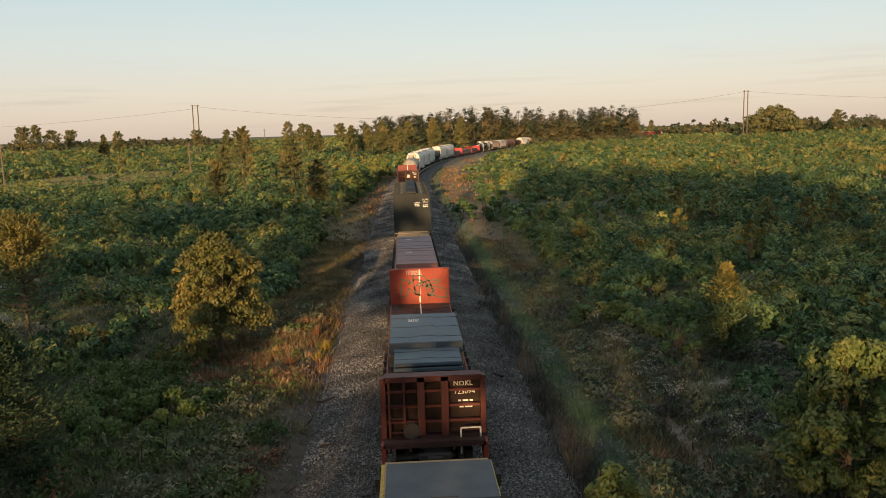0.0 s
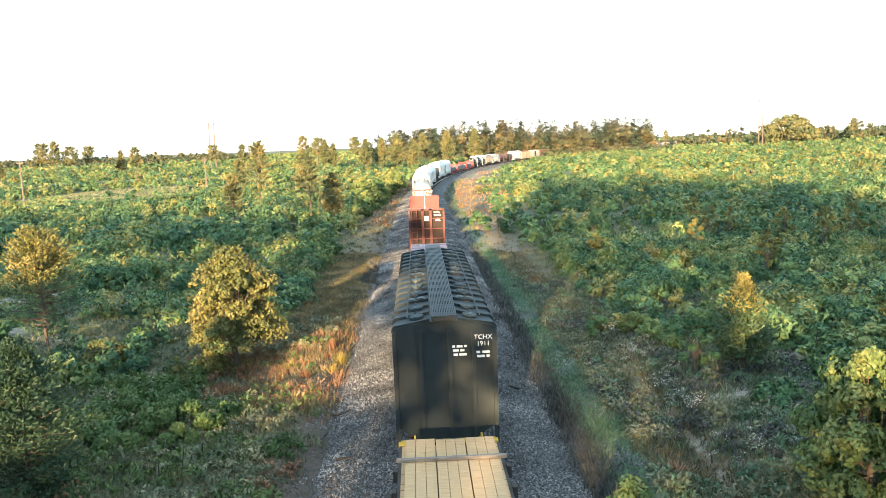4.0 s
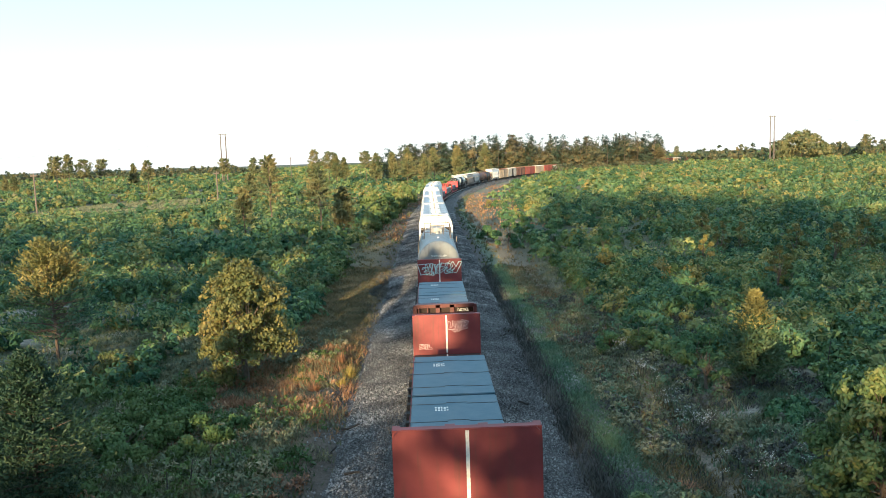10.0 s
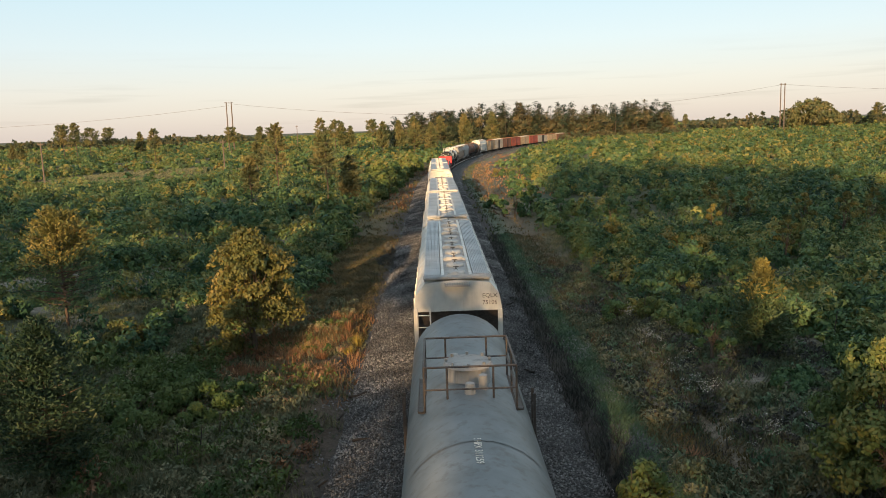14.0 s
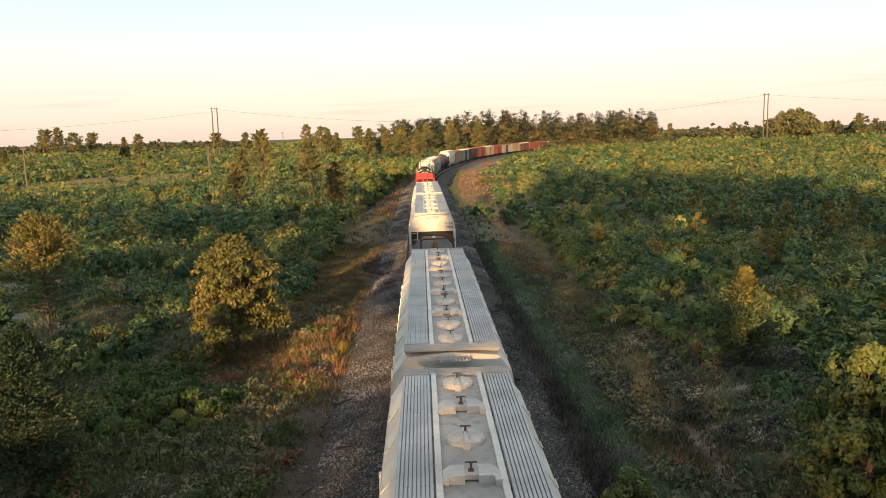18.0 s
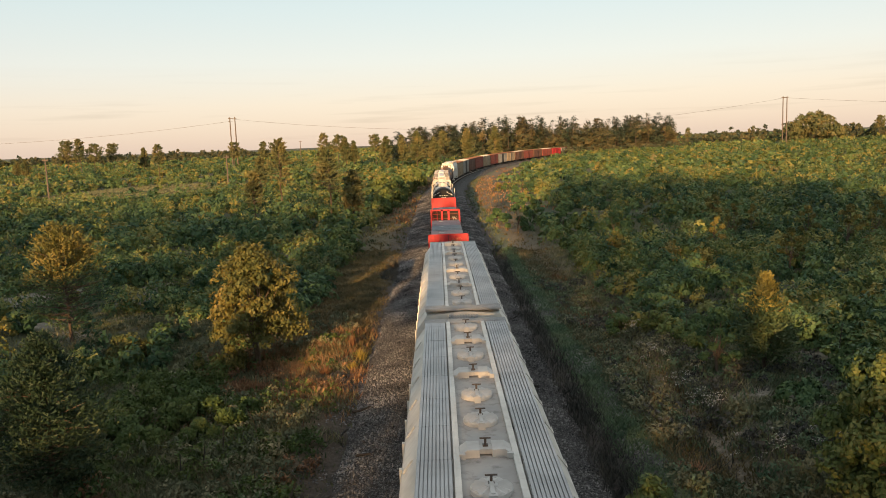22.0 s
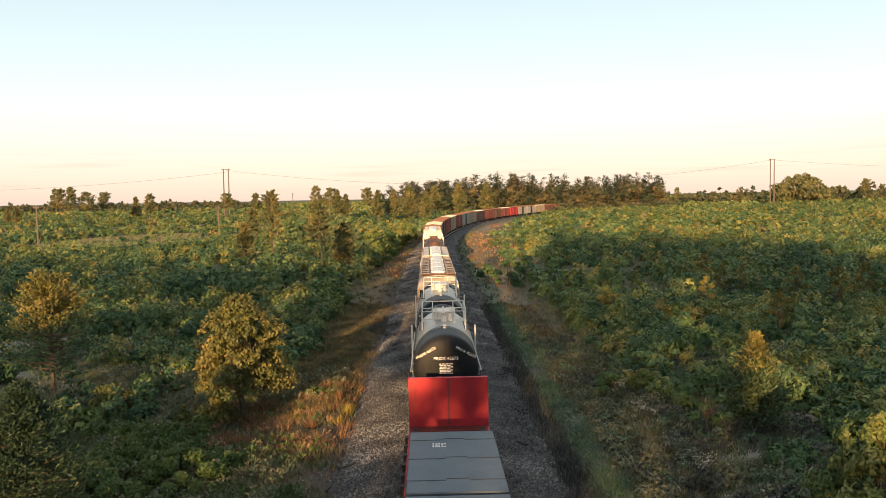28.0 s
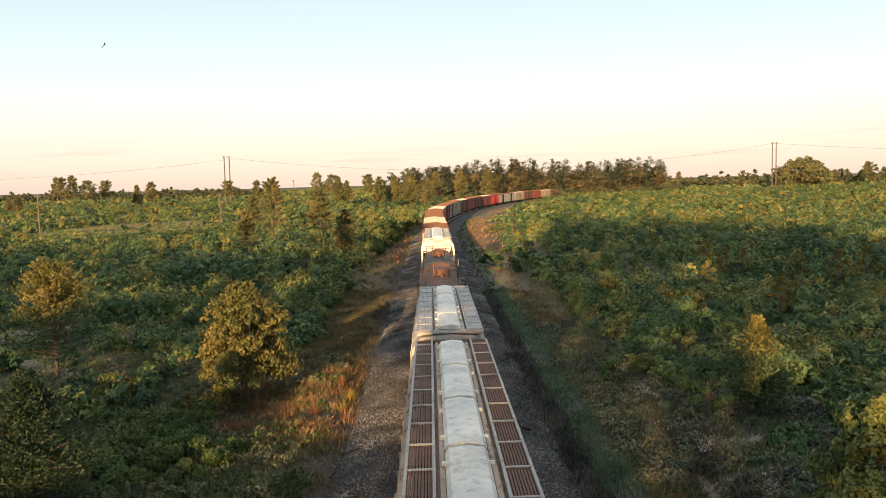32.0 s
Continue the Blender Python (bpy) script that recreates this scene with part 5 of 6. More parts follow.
def tag_marks(bm, x, z, y, cols, rows, w, h):
    """Plain bars in place of printing that cannot be read; they face -y."""
    for i in range(rows):
        at, k, end = x + 0.3 * w * (i % 3), i, x + cols * w * 1.35 * (1.0 - 0.18 * (i % 2))
        while at < end - w:
            run = min(w * (1.6, 3.2, 2.3, 4.1)[k % 4], end - at)
            box(bm, at, at + run, y - 0.012, y, z - i * h * 1.8, z - i * h * 1.8 + h)
            at, k = at + run + 0.8 * w, k + 1


def scrawl(name, parent, strokes, material, y, r=0.025):
    """Spray-painted loops as flat painted lines on a plate that faces -y; one closed or open curve a stroke."""
    bm = bmesh.new()
    for pts in strokes:
        for (a, b), (c, d) in zip(pts, pts[1:]):
            e = Vector((c - a, 0, d - b))
            s = Vector((-e.z, 0, e.x)).normalized() * r
            q = [Vector((a, y, b)) - s, Vector((c, y, d)) - s, Vector((c, y, d)) + s, Vector((a, y, b)) + s]
            bm.faces.new([bm.verts.new(p) for p in q])
    return part(name, bm, material, parent, "sprayed outlines of paint", kind="stuff")


GLYPHS = (
    ((0, 0), (0, 1), (0.25, 1), (0.5, 0.6), (0.75, 1), (1, 1), (1, 0), (0.75, 0), (0.75, 0.55), (0.5, 0.2), (0.25, 0.55), (0.25, 0), (0, 0)),
    ((0, 1), (0, 0.2), (0.3, 0), (0.8, 0), (1, 0.25), (1, 1), (0.7, 1), (0.7, 0.35), (0.5, 0.25), (0.3, 0.4), (0.3, 1), (0, 1)),
    ((1, 0.85), (0.8, 1), (0.2, 1), (0, 0.75), (0.15, 0.5), (0.65, 0.4), (0, 0.22), (0.1, 0), (0.85, 0), (1, 0.3), (0.85, 0.55), (0.35, 0.72), (1, 0.85)),
    ((0, 0), (0, 1), (0.3, 1), (0.3, 0.65), (0.75, 1), (1, 0.9), (0.55, 0.55), (1, 0.1), (0.75, 0), (0.3, 0.4), (0.3, 0), (0, 0)),
    ((0, 0), (0, 1), (1, 1), (1, 0.8), (0.35, 0.75), (0.35, 0.6), (0.8, 0.6), (0.8, 0.42), (0.35, 0.4), (0.35, 0.22), (1.2, 0.2), (1.2, 0), (0, 0)))


def angular(x0, x1, z0, z1, order, seed):
    """Overlapping angular outlines side by side, leaning a little, none of them a word."""
    rng = random.Random(seed)
    w = (x1 - x0) / len(order)
    out = []
    for k, g in enumerate(order):
        lean, drop, back = rng.uniform(-0.35, 0.45), rng.uniform(-0.14, 0.14) * (z1 - z0), k % 2
        out.append([(x0 + w * (k - 0.2 + 1.75 * ((1 - a if back else a) + 1.5 * lean * (b - 0.5)) + rng.uniform(-0.2, 0.2)), z0 + drop + (z1 - z0) * ((1 - b if k % 3 == 1 else b) + rng.uniform(-0.12, 0.12))) for a, b in GLYPHS[g]])
    return out


def bulkhead_flatcar(label, near, far, top, paint, back="maroon", deck=1.42, spray=None, number=""):
    """A flatcar with a steel end wall at each end; near and far are the walls' places along the line at the start."""
    inner = far - near
    L = inner + 1.6
    car = thing("bulkhead_flatcar", label, "freight car", "cars of the train")
    bm = bmesh.new()
    box(bm, -1.42, 1.42, -L / 2, L / 2, deck - 0.12, deck)
    for k in range(int(L / 0.3)):
        y = -L / 2 + 0.15 + k * 0.3
        box(bm, -1.40, 1.40, y - 0.13, y + 0.13, deck, deck + 0.03)
    part("deck", bm, "deck_steel" if paint != "bright_red" else back, car)
    for x in (-1.42, 1.42):
        bm = bmesh.new()
        box(bm, x - 0.06, x + 0.06, -L / 2, L / 2, deck - 0.55, deck - 0.02)
        part("side_sill", bm, paint, car)
    for k in range(int(inner / 0.95)):
        for x in (-1.53, 1.53):
            share("stake_pocket", POCKET, car, pose(x, -inner / 2 + 0.6 + k * 0.95, deck - 0.14))
    for k in range(5):
        for x in (-1.2, 1.2):
            share("tie_down_slot", SLOT, car, pose(x, inner / 2 - 0.38 - k * 0.33, deck + 0.038))
    bm = bmesh.new()
    box(bm, -0.3, 0.3, -L / 2 + 0.2, L / 2 - 0.2, 0.75, deck - 0.12)
    part("centre_sill", bm, "under", car)
    for end in (-1, 1):
        y = end * inner / 2
        wall = bmesh.new()
        edge = [(-1.47, deck + 0.03), (1.47, deck + 0.03), (1.47, top - 0.22), (1.43, top - 0.1), (1.34, top), (-1.34, top), (-1.43, top - 0.1), (-1.47, top - 0.22)]
        loft(wall, [ring_xz(edge, y if end > 0 else y - 0.1), ring_xz(edge, y + 0.1 if end > 0 else y)])
        # the near wall is dark brown, its posts, beam and ladder a darker red
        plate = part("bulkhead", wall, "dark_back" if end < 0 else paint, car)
        out = y + end * 0.1
        o0, o1 = (out, out + 0.3) if end > 0 else (out - 0.3, out)
        for x in (-1.40, -0.33, 0.33, 1.40):
            bm = bmesh.new()
            w = 0.1 if abs(x) < 1 else 0.075
            box(bm, x - w, x + w, o0, o1, deck - 0.45, top - 0.02)
            part("post", bm, paint if end > 0 or paint == "bright_red" else "darker_red", plate)
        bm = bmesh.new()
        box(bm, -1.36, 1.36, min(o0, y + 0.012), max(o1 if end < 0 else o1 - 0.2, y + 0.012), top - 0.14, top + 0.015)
        part("top_beam", bm, paint if end > 0 or paint == "bright_red" else "darker_red", plate)
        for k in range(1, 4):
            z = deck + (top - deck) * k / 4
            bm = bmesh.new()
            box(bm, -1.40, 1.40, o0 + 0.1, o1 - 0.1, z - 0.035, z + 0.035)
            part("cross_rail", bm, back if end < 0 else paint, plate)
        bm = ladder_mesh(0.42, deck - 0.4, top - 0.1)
        lad = part("ladder", bm, paint if end > 0 or paint == "bright_red" else "darker_red", plate)
        lad.matrix_basis = pose(-1.02 * -end, out + end * 0.33, 0)
        bm = bmesh.new()
        for a, b in (((0.75, 0), (0.75, 0.75)), ((0.75, 0.75), (1.3, 0.75)), ((1.3, 0.75), (1.3, 0))):
            rod(bm, (a[0], out + end * 0.42, deck - 0.45 + a[1]), (b[0], out + end * 0.42, deck - 0.45 + b[1]), 0.025)
        part("handrail", bm, "yellow_rail" if top > 4 else "stripe", plate)
        bm = bmesh.new()
        box(bm, -1.1, 0.55, min(out + end * 0.35, out + end * 0.55), max(out + end * 0.35, out + end * 0.55), deck - 0.5, deck - 0.42)
        part("end_platform", bm, "under", plate)
        bm = bmesh.new()
        rod(bm, (-0.62, out + end * 0.32, deck + 0.25), (-0.62, out + end * 0.40, deck + 0.25), 0.24, 0.24, 14)
        part("brake_wheel", bm, "under", plate)
        if end < 0:
            bm = bmesh.new()
            tag_marks(bm, 0.72, top - 0.84, y - 0.13, 6, 3, 0.05, 0.05)
            part("lettering", bm, "lettering", plate, kind="stuff")
            if number:
                text_part("lettering", number, 0.2, "lettering", plate, pose(0.90, y - 0.13, top - 0.62))
                text_part("lettering", "NOKL", 0.2, "lettering", plate, pose(0.86, y - 0.13, top - 0.38))
            if top > 4:
                bm = bmesh.new()
                box(bm, -0.18, 0.18, o0 - 0.02, o0, top - 0.98, top - 0.6)
                part("placard", bm, "stripe", plate)
        else:
            bm = bmesh.new()
            box(bm, -0.035, 0.035, y - 0.006, y, deck + 0.1, top - 0.03)
            part("white_line", bm, "stripe" if paint != "bright_red" else "red", plate)
            if spray:
                kind, mat = spray
                if kind == "row":
                    scrawl("spray_paint", plate, angular(-1.25, 1.05, top - 0.92, top - 0.24, (4, 0, 3, 1, 2, 3), 4), mat, y - 0.008, 0.02)
                elif kind == "tag":
                    scrawl("spray_paint", plate, angular(-0.75, 0.85, deck + 0.45, top - 0.45, (3, 1, 2), 9), mat, y - 0.008, 0.035)
                    scrawl("spray_paint", plate, angular(-0.6, 0.0, top - 0.27, top - 0.1, (0, 4, 2, 3), 3), "paint_pink", y - 0.008, 0.008)
                else:
                    scrawl("spray_paint", plate, angular(0.1, 0.85, top - 0.7, top - 0.32, (1, 3, 0, 2), 12), mat, y - 0.008, 0.01)
                    scrawl("spray_paint", plate, angular(-1.2, -0.8, deck + 0.28, deck + 0.5, (2, 0, 4), 13), mat, y - 0.008, 0.008)
    bm = bmesh.new()
    box(bm, -0.03, 0.03, inner / 2 - 2.2, inner / 2 - 0.02, deck + 0.032, deck + 0.037)
    part("white_line", bm, "stripe" if paint != "bright_red" else "maroon", car)
    running_gear(car, L)
    return ride(car, (near + far) / 2)


def long_flatcar(label, q0, q1, paint="under"):
    """A long flatcar with a deck of cross planks."""
    L = q1 - q0
    car = thing("flatcar", label, "freight car", "cars of the train")
    bm = bmesh.new()
    for x in (-1.38, 1.38):
        box(bm, x - 0.07, x + 0.07, -L / 2, L / 2, 0.75, 1.3)
    box(bm, -0.4, 0.4, -L / 2 + 0.2, L / 2 - 0.2, 0.7, 1.25)
    part("side_sill", bm, paint, car)
    bm = bmesh.new()
    box(bm, -1.36, 1.36, -0.15, 0.15, 0, 0.06)
    finish(bm)
    plank = mesh_of("plank", bm, "deck_wood")
    for k in range(int(L / 0.32)):
        share("plank", plank, car, pose(0, -L / 2 + 0.2 + k * 0.32, 1.28 + 0.012 * ((k * 37) % 5) / 5))
    for k in range(int(L / 1.3)):
        for x in (-1.52, 1.52):
            share("stake_pocket", POCKET, car, pose(x, -L / 2 + 0.6 + k * 1.3, 1.2))
    running_gear(car, L)
    return ride(car, (q0 + q1) / 2)


def pack(label, q0, q1, z0, h, film, w=2.62, name="lumber_pack", marks=True, layers=1, steps=False):
    """A banded pack of boards under plastic film, on thin bearers."""
    L = q1 - q0
    ob = thing(name, label, "lumber pack", "packs on the train")
    hh = h / layers
    for k in range(layers):
        bm = bmesh.new()
        wv = w - (0.03 if k % 2 else 0)
        box(bm, -wv / 2, wv / 2, -L / 2, L / 2, z0 + hh * k + 0.05, z0 + hh * (k + 1))
        part("wrap" if k == layers - 1 else "board_layer", bm, film if k == layers - 1 or layers > 2 else "lumber_edge", ob, bevel=0.025)
    bm = bmesh.new()
    for f in (-0.38, 0.0, 0.38):
        box(bm, -w / 2, w / 2, f * L - 0.05, f * L + 0.05, z0, z0 + 0.05)
    part("bearer", bm, "lumber_edge", ob)
    n = 3 if L > 4 else 2
    for k in range(n):
        y = -L / 2 + L * (k + 0.5) / n
        bm = bmesh.new()
        for a, b in ((-w / 2, -w * 0.1), (w * 0.14, w / 2)):
            box(bm, a, b, y - 0.018, y + 0.018, z0 + h, z0 + h + 0.01)
        for x in (-w / 2 - 0.008, w / 2 - 0.002):
            box(bm, x, x + 0.01, y - 0.02, y + 0.02, z0, z0 + h)
        box(bm, -w * 0.1, w * 0.14, y + 0.10, y + 0.13, z0 + h, z0 + h + 0.01)
        part("strap", bm, "strap", ob)
    if marks:
        bm = bmesh.new()
        for i in range(3):
            for k in range(5 - i % 2):
                x = -0.62 + k * 0.088
                box(bm, x, x + 0.05 + 0.015 * (k % 2), L * 0.2 + i * 0.13, L * 0.2 + i * 0.13 + 0.10 - 0.025 * ((k + i) % 2), z0 + h + 0.002, z0 + h + 0.006)
        part("printing", bm, "stripe", ob, kind="stuff")
    return ride(ob, (q0 + q1) / 2)


def bare_lumber(label, q0, q1, z0, h):
    """Unwrapped boards in three bundles side by side, with grey cross timbers over them."""
    L = q1 - q0
    ob = thing("lumber_pack", label, "lumber pack", "packs on the train")
    for x, dy in ((-0.83, 0.05), (0.0, -0.04), (0.83, 0.02)):
        bm = bmesh.new()
        for k in range(4):
            for j in range(3):
                a = x - 0.40 + j * 0.27
                box(bm, a, a + 0.26, -L / 2 + dy + 0.03 * ((k + j) % 2), L / 2 + dy - 0.05, z0 + h * k / 4 + 0.01, z0 + h * (k + 1) / 4)
        part("bundle", bm, "deck_wood", ob)
    n = max(2, int(L / 2.6))
    for k in range(n):
        y = -L / 2 + L * (k + 0.5) / n
        bm = bmesh.new()
        box(bm, -1.46, 1.44, y - 0.06, y + 0.06, z0 + h, z0 + h + 0.10)
        part("cross_timber", bm, "grey_timber", ob, bevel=0.012)
    return ride(ob, (q0 + q1) / 2)


def hatch_round(bm, r=0.31):
    n = 28
    rows = [(r, 0.0, 0.0), (r, 0.065, 0.0), (r * 0.93, 0.075, 0.03), (r * 0.3, 0.105, 0.012)]
    loft(bm, [[(k * math.cos(i * math.tau / n), k * math.sin(i * math.tau / n), h + (f if i % 2 else 0)) for i in range(n)] for k, h, f in rows])
    box(bm, -0.06, 0.06, -r - 0.1, -r, 0, 0.13)
    box(bm, -0.03, 0.03, -r - 0.05, 0.12, 0.105, 0.14)


def hatch_clamp(bm):
    for s in (-1, 1):
        loft(bm, [[(s * u, -0.2 + v * 0.4, w) for u, w in ((0.1, 0), (0.42, 0), (0.42, 0.05), (0.3, 0.13), (0.1, 0.13))] for v in (0, 1)])
        box(bm, s * 0.38 - 0.05, s * 0.38 + 0.05, -0.26, -0.2, 0, 0.09)
    box(bm, -0.12, 0.12, -0.1, 0.1, 0.02, 0.1)


def hatch_handle(bm):
    """The T-shaped screw on a hatch."""
    rod(bm, (0, 0.05, 0.1), (0, 0.05, 0.24), 0.02)
    rod(bm, (-0.09, 0.05, 0.23), (0.09, 0.05, 0.23), 0.014)
    box(bm, -0.045, 0.045, 0.01, 0.09, 0.1, 0.125)


HATCH = {}


def hatch_meshes(paint):
    """Round lid, clamped lid and handle, one mesh each."""
    if paint not in HATCH:
        out = []
        for name, make, coat in (("hatch", hatch_round, paint), ("hatch", hatch_clamp, paint), ("hatch_handle", hatch_handle, "steel")):
            bm = bmesh.new()
            make(bm)
            finish(bm)
            out.append(mesh_of(name, bm, coat))
        HATCH[paint] = out
    return HATCH[paint]


def hopper(label, q0, q1, paint, marks, roof=4.95, half=1.48, grate="grating", trough="trough", lids="hatch_lid", old=False, mark_size=0.2):
    """A covered hopper car: rounded shoulders, roof walks, a hatch trough, and open ends with slope sheets."""
    L = q1 - q0
    e = L / 2 - 0.35
    car = thing("covered_hopper", label, "freight car", "cars of the train")
    sec = [(-0.7, 1.0), (-half, 1.75), (-half, roof - 1.05), (-half + 0.1, roof - 0.5), (-half + 0.4, roof - 0.1), (0, roof),
           (half - 0.4, roof - 0.1), (half - 0.1, roof - 0.5), (half, roof - 1.05), (half, 1.75), (0.7, 1.0)]
    bm = bmesh.new()
    loft(bm, [ring_xz(sec, -e + 1.9), ring_xz(sec, e - 1.9)])
    body = part("body", bm, paint, car)
    cap = sec[2:9]
    for end in (-1, 1):
        bm = bmesh.new()
        hood = [(-half, roof - 1.05)] + cap[1:-1] + [(half, roof - 1.05)]
        loft(bm, [ring_xz(hood, end * (e - 1.9)), ring_xz(hood, end * e)], True, True)
        part("end_hood", bm, "trough" if paint == "rusty" else paint, body)
        bm = bmesh.new()
        v = [bm.verts.new(p) for p in ((-half + 0.1, end * (e - 0.25), roof - 1.0), (half - 0.1, end * (e - 0.25), roof - 1.0), (half - 0.1, end * (e - 1.9), 1.6), (-half + 0.1, end * (e - 1.9), 1.6),
                                       (-half + 0.1, end * (e - 0.35), roof - 1.0), (half - 0.1, end * (e - 0.35), roof - 1.0), (half - 0.1, end * (e - 2.0), 1.6), (-half + 0.1, end * (e - 2.0), 1.6))]
        for f in ((0, 1, 2, 3), (7, 6, 5, 4), (0, 4, 5, 1), (1, 5, 6, 2), (2, 6, 7, 3), (3, 7, 4, 0)):
            bm.faces.new([v[i] for i in f])
        part("slope_sheet", bm, "under" if old else "steel", body)
        for x in ((-half + 0.08, half - 0.08) if not old else (-half + 0.08, -0.75, -0.25, 0.95, half - 0.08)):
            bm = bmesh.new()
            box(bm, x - 0.07, x + 0.07, end * e - 0.08, end * e + 0.08, 1.2, roof - 1.0)
            part("end_post", bm, paint, body)
        bm = bmesh.new()
        box(bm, -half, half, min(end * e - 0.1, end * (e - 1.9)), max(end * e + 0.1, end * (e - 1.9)), 1.12, 1.24)
        box(bm, -0.35, 0.35, min(end * (e - 2), end * e), max(end * (e - 2), end * e), 0.75, 1.15)
        part("end_sill", bm, paint, car)
        lad = part("ladder", ladder_mesh(0.45, 1.2, roof - 0.9), paint, body)
        lad.matrix_basis = pose(-1.15 * -end, end * (e + 0.1), 0)
        bm = bmesh.new()
        box(bm, -0.42, 0.42, min(end * e, end * (e + 0.28)), max(end * e, end * (e + 0.28)), roof - 0.18, roof - 0.13)
        for k in range(11):
            x = -0.4 + 0.08 * k
            box(bm, x - 0.02, x + 0.02, min(end * e, end * (e + 0.28)), max(end * e, end * (e + 0.28)), roof - 0.13, roof - 0.09)
        part("end_step", bm, grate, body)
        bm = bmesh.new()
        box(bm, -1.12, 1.12, min(end * (e - 0.02), end * (e - 0.44)), max(end * (e - 0.02), end * (e - 0.44)), roof + 0.03, roof + 0.07)
        for k in range(10):
            y = end * (e - 0.05 - 0.04 * k)
            box(bm, -1.12, 1.12, y - 0.008, y + 0.008, roof + 0.07, roof + 0.095)
        part("cross_walk", bm, grate, body, kind="stuff")
    # roof
    bm = bmesh.new()
    tw = 0.47 if not old else 0.5
    box(bm, -tw, tw, -e + 0.3, e - 0.3, roof - 0.02, roof + 0.03)
    part("hatch_trough", bm, trough, body)
    for x in (-tw, tw):
        bm = bmesh.new()
        box(bm, x - 0.05, x + 0.05, -e + 0.3, e - 0.3, roof - 0.05, roof + 0.09)
        part("trough_rim", bm, paint if not old else trough, body)
    w0, w1 = (0.55, 1.10) if not old else (0.66, 1.20)
    for side in (-1, 1):
        bm = bmesh.new()
        n = 9
        for k in range(n):
            x = side * (w0 + (w1 - w0) * (k + 0.5) / n)
            box(bm, x - 0.022, x + 0.022, -e + 0.5, e - 0.5, roof + 0.05, roof + 0.1)
        if not old:
            box(bm, min(side * w0, side * w1), max(side * w0, side * w1), -e + 0.1, e - 0.1, roof + 0.035, roof + 0.06)
        k = -e + 0.4
        while k < e:
            box(bm, min(side * w0, side * w1), max(side * w0, side * w1), k - 0.02, k + 0.02, roof - 0.12, roof + 0.075)
            k += 1.5
        part("roof_walk", bm, grate, body, kind="stuff")
        if old:
            bm = bmesh.new()
            for x in (w0, w1):
                box(bm, side * x - 0.03, side * x + 0.03, -e + 0.1, e - 0.1, roof + 0.04, roof + 0.12)
            k = -e + 0.15
            while k < e:
                box(bm, min(side * w0, side * w1), max(side * w0, side * w1), k - 0.035, k + 0.035, roof + 0.1, roof + 0.125)
                k += 1.45
            part("walk_frame", bm, "trough", body)
        bm = bmesh.new()
        k = -e + 0.8
        while k < e - 0.5:
            rod(bm, (side * (half - 0.28), k, roof - 0.18), (side * (half - 0.12), k + 0.05, roof - 0.42), 0.015, sides=4)
            rod(bm, (side * (half - 0.12), k + 0.05, roof - 0.42), (side * (half - 0.12), k + 0.35, roof - 0.42), 0.015, sides=4)
            k += 1.55
        part("grab_iron", bm, paint, body, kind="stuff")
        bm = bmesh.new()
        box(bm, -0.05, 0.05, -0.05, 0.05, 1.75, roof - 1.05)
        finish(bm)
        stake = mesh_of("side_stake", bm, paint)
        k = -e + 2.2
        while k < e - 1.9:
            share("side_stake", stake, body, pose(side * half, k, 0))
            k += 1.3
    rnd, clamp, grip = hatch_meshes(lids)
    if old:
        for k in range(4):
            bm = bmesh.new()
            y0 = -e + 0.6 + k * (2 * e - 1.2) / 4
            y1 = y0 + (2 * e - 1.2) / 4 - 0.18
            pts = [(-0.44, roof + 0.08), (-0.36, roof + 0.2), (0, roof + 0.25), (0.36, roof + 0.2), (0.44, roof + 0.08)]
            loft(bm, [ring_xz(pts, y0), ring_xz(pts, y1)])
            for y in (y0 + 0.7, y1 - 0.7):
                for x in (-0.45, 0.45):
                    box(bm, x - 0.06, x + 0.06, y - 0.04, y + 0.04, roof + 0.05, roof + 0.16)
            part("hatch_cover", bm, lids, body)
    else:
        n = max(6, int((2 * e - 1.6) / 1.32))
        for k in range(n):
            y = -e + 1.0 + k * (2 * e - 2.0) / (n - 1)
            share("hatch", clamp if k in (2, 4, 7, 9) else rnd, body, pose(0, y, roof + 0.03))
            share("hatch_handle", grip, body, pose(0, y, roof + 0.03))
    bm = bmesh.new()
    for k in range(3):
        y = (k - 1) * L * 0.27
        secs = [(-1.2, 1.7), (-0.45, 0.55), (0.45, 0.55), (1.2, 1.7)]
        loft(bm, [ring_xz(secs, y - 1.5), [(x * 0.6, y, 0.45 if z < 1 else z) for x, z in secs], ring_xz(secs, y + 1.5)])
    part("discharge_bays", bm, "under", car)
    for i, words in enumerate(marks):
        text_part("lettering", words, mark_size, "dark_line" if paint in ("white", "rusty") else "lettering", body, pose(half * 0.72, -e - 0.012, roof - 0.62 - i * mark_size * 1.15))
    running_gear(car, L)
    return ride(car, (q0 + q1) / 2)


